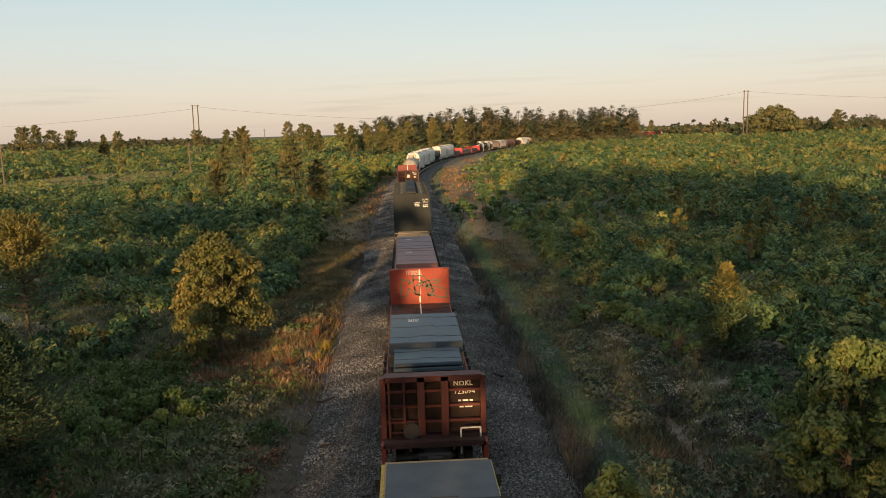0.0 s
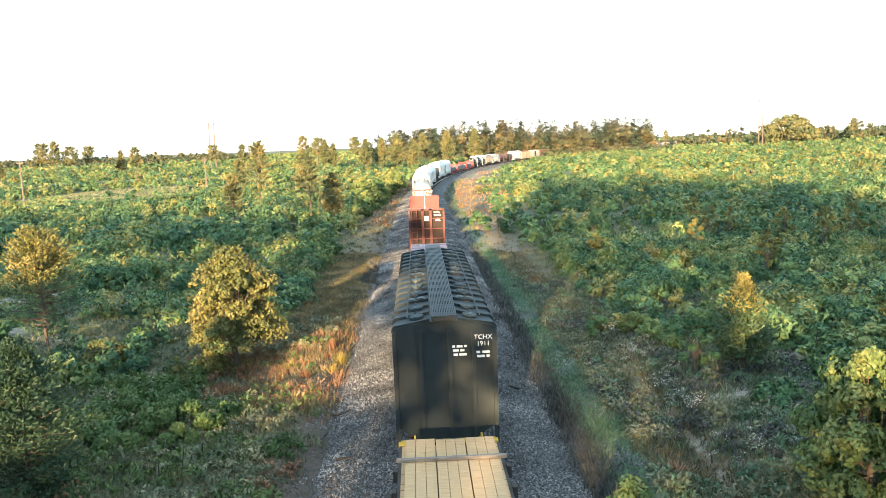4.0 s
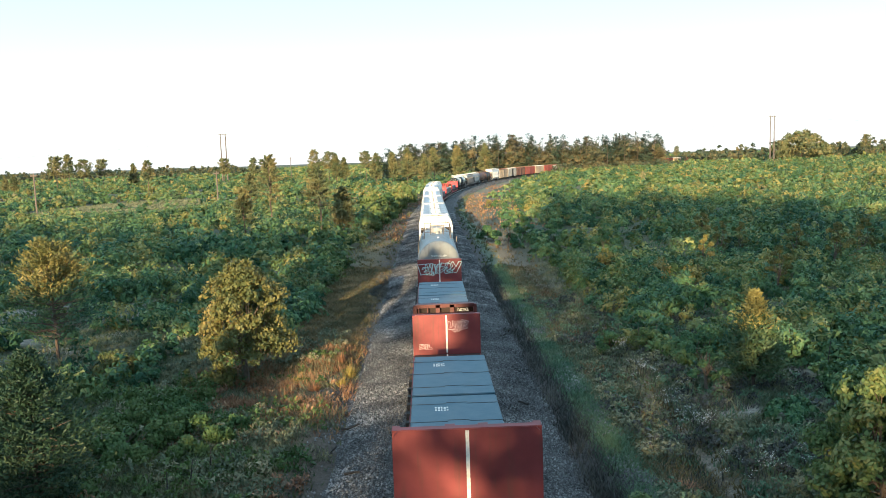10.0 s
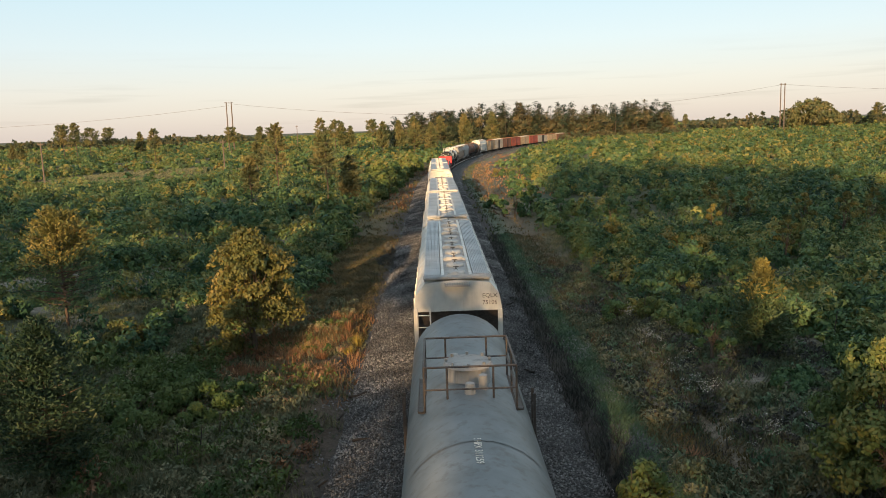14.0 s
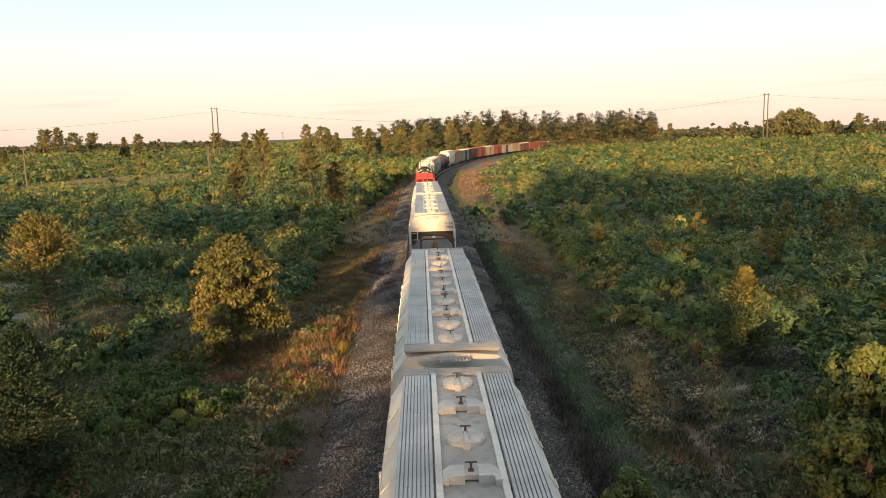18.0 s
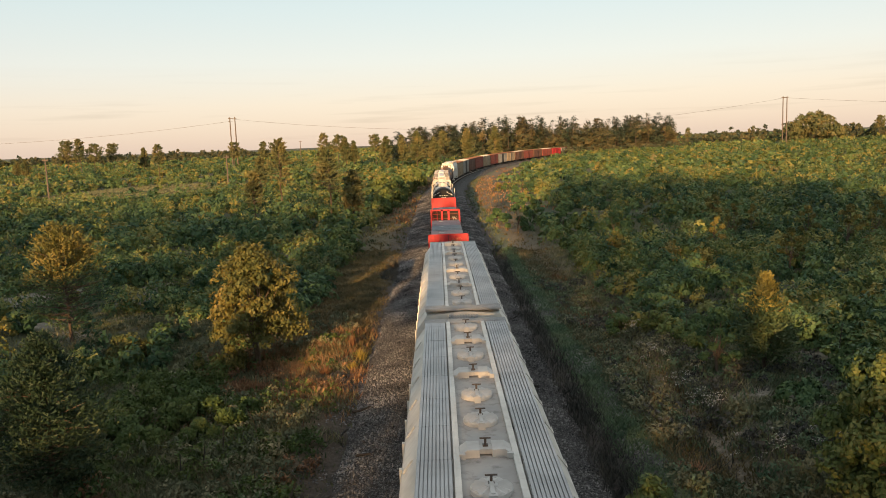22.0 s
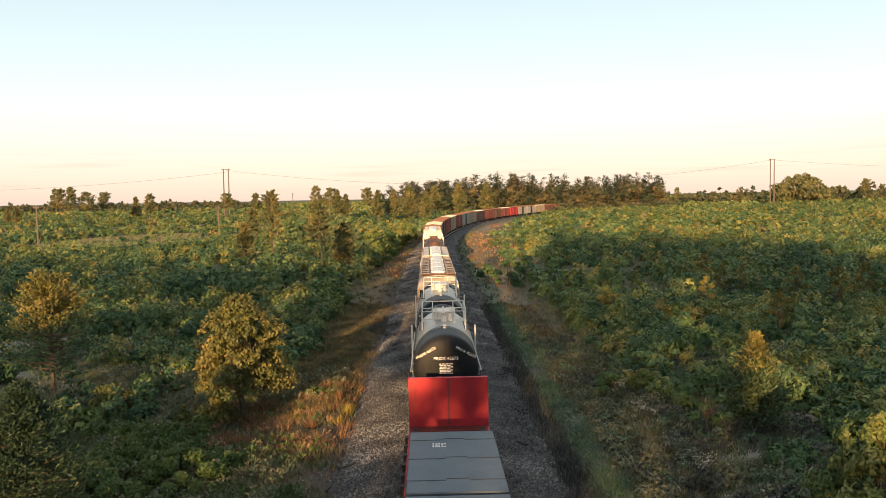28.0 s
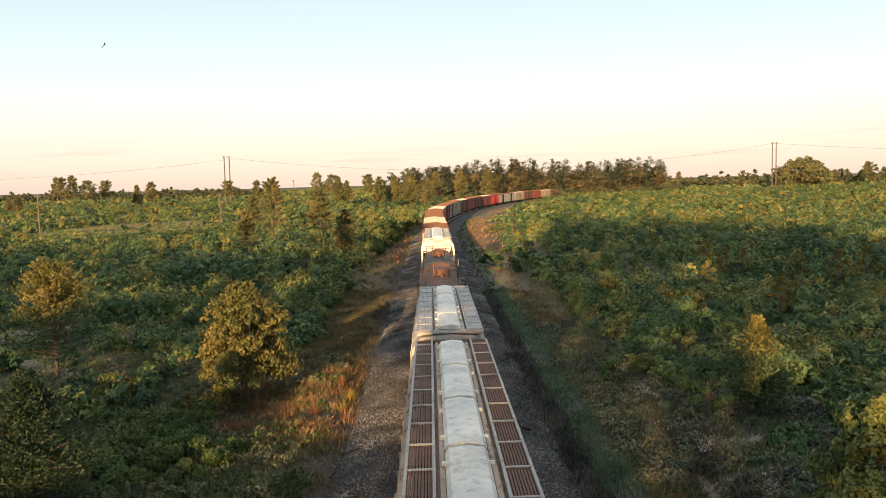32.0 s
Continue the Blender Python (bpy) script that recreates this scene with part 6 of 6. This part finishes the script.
def black_hopper(label, q0, q1, roof=4.75):
    L = q1 - q0
    e = L / 2 - 0.3
    car = thing("covered_hopper", label, "freight car", "cars of the train")
    sec = [(-0.8, 1.0), (-1.55, 1.5), (-1.55, roof - 0.32), (-1.42, roof - 0.22), (0, roof), (1.42, roof - 0.22), (1.55, roof - 0.32), (1.55, 1.5), (0.8, 1.0)]
    bm = bmesh.new()
    loft(bm, [ring_xz(sec, -e), ring_xz(sec, e)])
    body = part("body", bm, "black", car)
    for x in (-1.5, -0.72, 0.15, 0.86, 1.5):
        bm = bmesh.new()
        box(bm, x - 0.06, x + 0.06, -e - 0.1, -e + 0.05, 0.9, roof - 0.35)
        part("end_post", bm, "black", body)
    n = 15
    for k in range(n + 1):
        y = -e + 0.1 + (2 * e - 0.2) * k / n
        for side in (-1, 1):
            bm = bmesh.new()
            pts = [(side * 0.42, roof - 0.04), (side * 1.5, roof - 0.23), (side * 1.58, roof - 0.33), (side * 1.58, roof - 0.45), (side * 1.5, roof - 0.36), (side * 0.42, roof - 0.14)]
            loft(bm, [ring_xz([(x, z + 0.07) for x, z in pts], y - 0.05), ring_xz([(x, z + 0.07) for x, z in pts], y + 0.05)])
            part("roof_rib", bm, "black", body)
    bm = bmesh.new()
    for k in range(15):
        x = -0.36 + 0.72 * k / 14
        box(bm, x - 0.015, x + 0.015, -e - 0.25, e + 0.2, roof + 0.12, roof + 0.17)
    k = -e - 0.2
    while k < e + 0.2:
        box(bm, -0.37, 0.37, k - 0.03, k + 0.03, roof + 0.02, roof + 0.13)
        k += 1.2
    part("roof_walk", bm, "black_grate", body, kind="stuff")
    for side in (-1, 1):
        bm = bmesh.new()
        rod(bm, (side * 1.1, -e + 0.3, roof + 0.0), (side * 1.1, e - 0.3, roof + 0.0), 0.022, sides=5)
        part("latch_rod", bm, "black", body)
    rnd, clamp, grip = hatch_meshes("black_lid")
    for g in range(12):
        for side in (-1, 1):
            y = -e + 0.85 + g * (2 * e - 1.7) / 11
            at = pose(side * 0.82, y, roof - 0.10, 0, side * 8, 0) @ Matrix.Scale(0.74, 4)
            share("hatch", clamp if g % 4 == 2 else rnd, body, at)
            share("hatch_handle", grip, body, at)
    bm = bmesh.new()
    tag_marks(bm, 0.22, roof - 0.85, -e - 0.1, 6, 3, 0.055, 0.07)
    tag_marks(bm, 0.94, roof - 1.05, -e - 0.1, 5, 2, 0.07, 0.07)
    part("lettering", bm, "lettering", body, kind="stuff")
    text_part("lettering", "TCHX", 0.2, "lettering", body, pose(1.15, -e - 0.11, roof - 0.62))
    text_part("lettering", "1911", 0.2, "lettering", body, pose(1.15, -e - 0.11, roof - 0.82))
    bm = bmesh.new()
    for x in (-1.0, 1.0):
        rod(bm, (x, -e - 0.3, 1.0), (x, -e - 0.3, 1.3), 0.03)
    box(bm, -1.5, 1.5, -e - 0.35, -e, 0.95, 1.05)
    part("end_sill", bm, "yellow_rail", car)
    running_gear(car, L)
    return ride(car, (q0 + q1) / 2)


def tank_car(label, q0, q1, shell, head, r=1.42, axis=2.82, words="", rails="tank_white", band=None, dome="tank_white", end_bars=False, side_walk=False, hoops=False):
    """A tank car: shell with dished heads, a manway with its railed platform, saddles and sill."""
    L = q1 - q0
    e = L / 2 - 0.75
    car = thing("tank_car", label, "freight car", "cars of the train")
    n = 32

    def ring(y, k):
        return [(r * k * math.sin(i * math.tau / n), y, axis + r * k * math.cos(i * math.tau / n)) for i in range(n)]

    bm = bmesh.new()
    cap = 2.2 if head != shell else 0.0
    loft(bm, [ring(-e + cap, 1)] + [ring(-e + cap + (2 * e - 2 * cap) * k / 4, 1) for k in range(1, 5)], True, False)
    body = part("shell", bm, shell, car, smooth=True)
    for end in (-1, 1):
        bm = bmesh.new()
        prof = ([(e - cap, 1.0)] if cap else []) + [(e, 1.0), (e + 0.09, 0.985), (e + 0.18, 0.945), (e + 0.26, 0.84), (e + 0.31, 0.6), (e + 0.34, 0.2)]
        loft(bm, [ring(end * y, k) for y, k in prof], True, True)
        part("head", bm, head, body, smooth=True)
    if band:
        bm = bmesh.new()
        loft(bm, [ring(-0.9, 1.004), ring(0.9, 1.004)], True, False)
        part("band", bm, band, body, smooth=True)
    bm = bmesh.new()
    for y in (-e * 0.6, 0, e * 0.6):
        loft(bm, [ring(y - 0.03, 1.012), ring(y + 0.03, 1.012)], True, False)
    part("weld_seams", bm, shell, body, smooth=True)
    top = axis + r
    if not hoops:
        bm = bmesh.new()
        disc(bm, 0, 0, top - 0.1, 0.52, 0.42, 20)
        disc(bm, 0, 0, top + 0.32, 0.58, 0.07, 20)
        for k in range(8):
            a = k * math.tau / 8
            rod(bm, (0.5 * math.cos(a), 0.5 * math.sin(a), top + 0.3), (0.5 * math.cos(a), 0.5 * math.sin(a), top + 0.46), 0.035)
        rod(bm, (-0.3, 0.7, top - 0.05), (-0.3, 0.7, top + 0.35), 0.12, 0.1, 10)
        rod(bm, (0.3, -0.75, top - 0.05), (0.3, -0.75, top + 0.28), 0.1, 0.1, 10)
        rod(bm, (0.0, -1.1, top - 0.05), (0.0, -1.1, top + 0.22), 0.14, 0.1, 10)
        part("manway", bm, dome, body)
    else:
        for y, h in ((0.4, 0.36), (-1.7, 0.22)):
            bm = bmesh.new()
            rod(bm, (0, y, top - 0.05), (0, y, top + 0.1), 0.2, 0.17, 14)
            rod(bm, (0, y, top + 0.1), (0, y, top + h), 0.1, 0.07, 10)
            for k in range(5):
                g = k * math.tau / 5
                rod(bm, (0.14 * math.cos(g), y + 0.14 * math.sin(g), top + 0.05), (0.14 * math.cos(g), y + 0.14 * math.sin(g), top + 0.19), 0.032)
            rod(bm, (-0.2, y, top + 0.17), (0.2, y, top + 0.17), 0.035)
            part("valve", bm, "brass", body, "weathered brass valve")
        bm = bmesh.new()
        tag_marks(bm, -0.3, top + 0.0, -2.1, 8, 2, 0.05, 0.04)
        part("lettering", bm, "lettering", body, kind="stuff")
    bm = bmesh.new()
    for x in (-0.85, 0.85):
        box(bm, x - 0.3, x + 0.3, -1.15, 1.15, top - 0.42, top - 0.38)
        for k in range(6):
            rod(bm, (x - 0.3 + k * 0.12, -1.15, top - 0.37), (x - 0.3 + k * 0.12, 1.15, top - 0.37), 0.014, sides=4)
    part("platform", bm, "steel", body)
    bm = bmesh.new()
    if hoops:
        for y in (-0.85, 0.75):
            arch = [(-0.72, y, top - 0.3), (-0.72, y, top + 0.42), (-0.6, y, top + 0.58), (0.75, y, top + 0.58), (1.0, y, top + 0.45), (1.05, y, top - 0.5)]
            for u, v in zip(arch, arch[1:]):
                rod(bm, u, v, 0.035)
        for z in (top - 0.1, top + 0.45):
            rod(bm, (1.05, -0.85, z), (1.05, 0.75, z), 0.03)
    else:
        for x in (-1.0, 1.0):
            for y in (-1.2, 0, 1.2):
                rod(bm, (x, y, top - 0.4), (x, y, top + 0.62), 0.024)
            for z in (top + 0.12, top + 0.62):
                rod(bm, (x, -1.2, z), (x, 1.2, z), 0.024)
        for y in (-1.2, 1.2):
            for x in (-0.5, 0.5):
                rod(bm, (x, y, top - 0.15), (x, y, top + 0.62), 0.024)
            rod(bm, (-1.0, y, top + 0.62), (1.0, y, top + 0.62), 0.024)
            rod(bm, (-1.0, y, top + 0.12), (1.0, y, top + 0.12), 0.02)
    part("railing", bm, rails, body)
    for x in (-1.5, 1.5):
        lad = part("ladder", ladder_mesh(0.4, 0.9, top - 0.38), rails, body)
        lad.matrix_basis = pose(x, 0, 0, 0, 0, 90)
        bm = bmesh.new()
        rod(bm, (x * 0.98, -e, axis - 0.15), (x * 0.98, e, axis - 0.15), 0.02)
        for k in range(7):
            y = -e + 2 * e * k / 6
            rod(bm, (x * 0.92, y, axis - 0.15), (x * 0.98, y, axis - 0.15), 0.018, sides=4)
        part("side_handrail", bm, rails, body)
    if side_walk:
        bm = bmesh.new()
        for k in range(5):
            rod(bm, (-1.42 + k * 0.08, -e, axis + 0.75), (-1.42 + k * 0.08, e, axis + 0.75), 0.014, sides=4)
        for k in range(12):
            y = -e + 2 * e * k / 11
            box(bm, -1.45, -1.05, y - 0.03, y + 0.03, axis + 0.70, axis + 0.74)
            rod(bm, (-1.46, y, axis + 0.1), (-1.46, y, axis + 1.55), 0.025, sides=5)
        for z in (1.1, 1.55):
            rod(bm, (-1.46, -e, axis + z), (-1.46, e, axis + z), 0.025, sides=5)
        part("side_walk", bm, "steel", body)
    bm = bmesh.new()
    box(bm, -0.32, 0.32, -L / 2 + 0.05, L / 2 - 0.05, 0.8, 1.25)
    for end in (-1, 1):
        y = end * (e - 0.6)
        loft(bm, [[(x, y + d, z) for x, z in ((-1.1, 1.2), (1.1, 1.2), (1.25, 1.9), (0.6, 1.55), (-0.6, 1.55), (-1.25, 1.9))] for d in (-0.3, 0.3)])
        box(bm, -1.5, 1.5, end * (L / 2 - 0.3) - 0.25, end * (L / 2 - 0.3) + 0.25, 1.15, 1.23)
    part("underframe", bm, "under", car)
    if words:
        first, number = words.split()
        text_part("lettering", words, 0.19, "lettering", body, pose(0, -e - 0.345, axis + 0.36))
        for side in (() if end_bars else (-1, 1)):
            text_part("lettering", words, 0.17, "lettering", body, pose(side * 0.80, -e - 0.335, axis + 0.62, 0, side * 28, 0))
    if side_walk or words:
        mark = words or "GATX73771"
        y = -e + 2.6 if words else e - 0.3
        text_part("lettering", mark, 0.2 if words else 0.26, "stripe", body, pose(-0.06, y, axis + r + 0.006, 0, 0, -90) @ pose(0, 0, 0, -90, 0, 0), "LEFT")
    if words or end_bars:
        bm = bmesh.new()
        tag_marks(bm, -0.28, axis + 0.18, -e - 0.345, 10, 7 if not end_bars else 2, 0.042, 0.036)
        part("lettering", bm, "lettering", body, kind="stuff")
    running_gear(car, L)
    return ride(car, (q0 + q1) / 2)


def boxcar(label, q0, q1, paint, roof_paint, door, seed):
    L = q1 - q0
    e = L / 2 - 0.4
    car = thing("boxcar", label, "freight car", "cars of the train")
    top = 4.75
    bm = bmesh.new()
    box(bm, -1.5, 1.5, -e, e, 1.15, top - 0.25)
    body = part("body", bm, paint, car)
    bm = bmesh.new()
    pts = [(-1.55, top - 0.28), (-1.55, top - 0.2), (0, top), (1.55, top - 0.2), (1.55, top - 0.28)]
    loft(bm, [ring_xz(pts, -e - 0.03), ring_xz(pts, e + 0.03)])
    for k in range(13):
        y = -e + 2 * e * k / 12
        rib = [(-1.56, top - 0.2), (0, top + 0.0), (1.56, top - 0.2), (1.56, top - 0.14), (0, top + 0.06), (-1.56, top - 0.14)]
        loft(bm, [ring_xz(rib, y - 0.05), ring_xz(rib, y + 0.05)])
    part("roof", bm, roof_paint, body)
    rib_mesh = block_mesh("door_rib", 0.12, 3.0, 0.1, door)
    for side in (-1, 1):
        post = block_mesh("side_post", 0.1, 0.14, top - 1.43, paint)
        for k in range(15):
            y = -e + 0.1 + (2 * e - 0.2) * k / 14
            if abs(y) > 1.7:
                share("side_post", post, body, pose(side * 1.5, y, (top - 0.28 + 1.15) / 2))
        bm = bmesh.new()
        x = side * 1.54
        box(bm, x - 0.04, x + 0.04, -1.55, 1.55, 1.2, top - 0.4)
        leaf = part("door", bm, door, body)
        for k in range(6):
            share("door_rib", rib_mesh, leaf, pose(x, 0, 1.4 + k * 0.5))
    bm = bmesh.new()
    for k in range(9):
        z = 1.35 + k * 0.36
        for y in (-e, e):
            box(bm, -1.4, 1.4, y - 0.06, y + 0.06, z, z + 0.14)
    part("end_ribs", bm, paint, body)
    for x, y in ((-1.2, -e - 0.1), (1.2, e + 0.1)):
        lad = part("ladder", ladder_mesh(0.4, 1.0, top - 0.3), paint, body)
        lad.matrix_basis = pose(x, y, 0)
    bm = bmesh.new()
    box(bm, -0.4, 0.4, -L / 2 + 0.1, L / 2 - 0.1, 0.75, 1.15)
    part("centre_sill", bm, "under", car)
    running_gear(car, L)
    return ride(car, (q0 + q1) / 2)


def train():
    # first flatcar, leaving under the camera
    long_flatcar("wooden-decked flatcar carrying a dark wrapped pack", -9.0, 19.8, "yellow_rail")
    pack("dark film-wrapped lumber pack on a flatcar", 6.0, 18.0, 1.36, 0.75, "film_dark", 2.5, marks=False)
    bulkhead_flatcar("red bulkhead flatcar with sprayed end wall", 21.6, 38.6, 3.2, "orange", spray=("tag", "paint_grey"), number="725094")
    pack("grey film-wrapped board pack, strapped", 27.8, 32.3, 1.46, 0.95, "film_grey", 2.7, layers=2)
    pack("short grey board pack set lower", 25.9, 27.7, 1.46, 0.75, "film_grey", 2.35, marks=False, layers=4)
    pack("short grey board pack set lower", 24.2, 25.8, 1.46, 0.45, "film_grey", 2.4, marks=False, layers=3)
    long_flatcar("long flatcar with bare plank deck showing", 40.2, 66.0)
    pack("brown-red wrapped lumber pack on plank deck", 46.5, 52.6, 1.36, 0.8, "film_maroon", 2.5, layers=2)
    pack("brown-red wrapped lumber pack on plank deck", 52.8, 58.8, 1.36, 0.8, "film_mauve", 2.5, layers=2)
    bare_lumber("bare tan boards under grey cross timbers", 40.7, 46.3, 1.36, 0.36)
    bare_lumber("bare tan boards under grey cross timbers", 59.1, 65.4, 1.36, 0.36)
    black_hopper("black covered hopper with round roof hatches", 66.8, 83.6)
    long_flatcar("flatcar loaded with wrapped lumber", 84.6, 107.4, "maroon")
    pack("dusty mauve wrapped lumber pack", 86.6, 92.6, 1.36, 1.25, "film_mauve", 2.62, layers=2)
    pack("teal-grey wrapped lumber pack", 92.8, 96.6, 1.36, 1.25, "film_grey", 2.62, layers=2)
    pack("brown-red wrapped lumber pack", 96.8, 98.9, 1.36, 1.25, "film_maroon", 2.62, layers=2)
    pack("dusty mauve wrapped lumber pack", 99.1, 102.3, 1.36, 1.25, "film_mauve", 2.62, layers=2)
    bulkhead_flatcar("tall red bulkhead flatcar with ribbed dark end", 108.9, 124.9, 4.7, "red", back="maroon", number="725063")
    pack("slate-blue wrapped board pack, strapped", 110.3, 114.5, 1.46, 1.2, "film_teal", 2.66, layers=3)
    pack("slate-blue wrapped board pack, strapped", 114.7, 119.0, 1.46, 1.2, "film_teal", 2.66, layers=3)
    bulkhead_flatcar("faded red bulkhead flatcar with chalk-like scribbles", 127.8, 143.8, 3.2, "red", spray=("small", "paint_pink"))
    pack("blue wrapped board pack, strapped", 129.5, 134.4, 1.46, 1.0, "film_teal", 2.66, layers=3)
    pack("blue wrapped board pack, strapped", 134.6, 139.5, 1.46, 1.0, "film_teal", 2.66, layers=3)
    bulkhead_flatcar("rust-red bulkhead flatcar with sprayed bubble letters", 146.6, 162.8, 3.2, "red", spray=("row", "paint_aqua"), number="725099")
    pack("slate wrapped board pack, strapped", 148.6, 153.0, 1.46, 1.0, "film_grey", 2.66, layers=4)
    pack("slate wrapped board pack, strapped", 153.2, 157.8, 1.46, 1.0, "film_teal", 2.66, layers=3)
    tank_car("grey tank car with dark head and dome platform", 164.6, 178.6, "grey", "grey", r=1.48, axis=2.75, rails="steel", dome="trough", end_bars=True, words="SHPX 311259")
    hopper("white covered hopper with long roof walks", 179.3, 196.6, "white", ("EQLX", "75106"))
    hopper("white covered hopper with closely set grey hatches", 197.4, 214.6, "white", ())
    hopper("white covered hopper with round roof hatches", 215.4, 232.4, "white", ("MLLX",))
    tank_car("weathered dark tank car with side walkway", 233.4, 246.2, "tank_black", "tank_black", r=1.36, axis=2.6, rails="under", dome="brown", side_walk=True, hoops=True)
    hopper("white covered hopper with ladder at its open end", 247.1, 264.0, "white", ("GPLX", "75062"))
    hopper("white covered hopper with stained hatch trough", 264.6, 281.2, "white", ())
    bulkhead_flatcar("bright red bulkhead flatcar with faint scribbles", 283.4, 299.2, 3.25, "bright_red", spray=("small", "paint_faint"))
    pack("slate-grey wrapped board pack, strapped", 284.8, 289.8, 1.46, 1.0, "film_grey", 2.66, layers=3)
    pack("slate-grey wrapped board pack, strapped", 290.0, 295.1, 1.46, 1.0, "film_grey", 2.66, layers=3)
    long_flatcar("flatcar with wrapped packs between red ends", 300.4, 319.2, "maroon")
    pack("low teal wrapped pack", 301.4, 303.6, 1.36, 0.7, "film_teal", 2.3, marks=False, layers=4)
    pack("grey wrapped lumber pack", 303.8, 308.4, 1.36, 1.15, "film_mauve", 2.62, layers=3)
    pack("slate-grey wrapped lumber pack", 308.6, 312.6, 1.36, 1.15, "film_grey", 2.62, layers=3)
    pack("dusty brown wrapped lumber pack", 312.8, 317.2, 1.36, 1.15, "film_mauve", 2.62, layers=3)
    bulkhead_flatcar("bright red bulkhead flatcar with open ribbed end", 320.8, 336.8, 3.25, "bright_red")
    pack("slate-blue wrapped board pack, strapped", 322.4, 327.4, 1.46, 1.0, "film_grey", 2.66, layers=4)
    pack("slate-blue wrapped board pack, strapped", 327.6, 332.8, 1.46, 1.0, "film_grey", 2.66, layers=4)
    tank_car("white tank car with black ends and white railing", 339.8, 350.6, "silver", "tank_black", r=1.36, axis=2.86, words="PROX 42673")
    tank_car("white tank car with black ends and white railing", 351.1, 362.1, "silver", "tank_black", r=1.36, axis=2.86, words="PROX 42695")
    hopper("rust-streaked covered hopper with mesh roof walks", 363.2, 379.4, "rusty", ("AEX", "17617"), roof=4.42, grate="brown", trough="rusty", lids="tank_white", old=True)
    hopper("pale covered hopper with mesh roof walks", 380.0, 393.4, "trough", (), roof=4.45, grate="grating", trough="trough", lids="tank_white", old=True)
    tank_car("dark brown tank car with railed dome", 394.4, 407.0, "brown", "brown", rails="steel", dome="brown")
    tank_car("dark brown tank car with railed dome", 407.6, 420.6, "tank_black", "brown", rails="steel", dome="brown")
    hopper("white covered hopper with pale sides", 421.6, 437.6, "white", (), old=True, lids="tank_white")
    rng = random.Random(7)
    q, k = 438.6, 0
    order = ("tan", "box_grey", "brown", "box_red", "tan", "box_red", "box_grey", "tan", "brown", "box_red", "brown", "box_red", "bright_red", "box_grey", "box_grey", "tan", "brown", "box_red", "tan", "brown")
    roofs = ("brown", "trough", "brown", "brown", "trough", "brown", "brown")
    names = {"tan": "tan boxcar with weathered ribbed sides", "brown": "rusty brown boxcar with ribbed sides", "box_red": "faded red boxcar with ribbed sides", "box_grey": "dusty grey boxcar with dark door", "bright_red": "bright red boxcar with pale roof"}
    for paint in order:
        L = rng.choice((16.6, 17.2, 18.6))
        boxcar(names[paint], q, q + L, paint, roofs[k % 7], "under" if paint == "box_grey" else paint, k)
        q += L + 0.7
        k += 1


train()


def motions():
    for ob, q, x, z in RIDERS:
        walk(ob, [(t, on_track(q - SPEED * t, x, z)) for t in range(0, 33)])
    for ob, (a, b, c), rows in BIRDS:
        walk(ob, [(t, pose(x, y, z, a, b, c)) for t, x, y, z in rows])


motions()
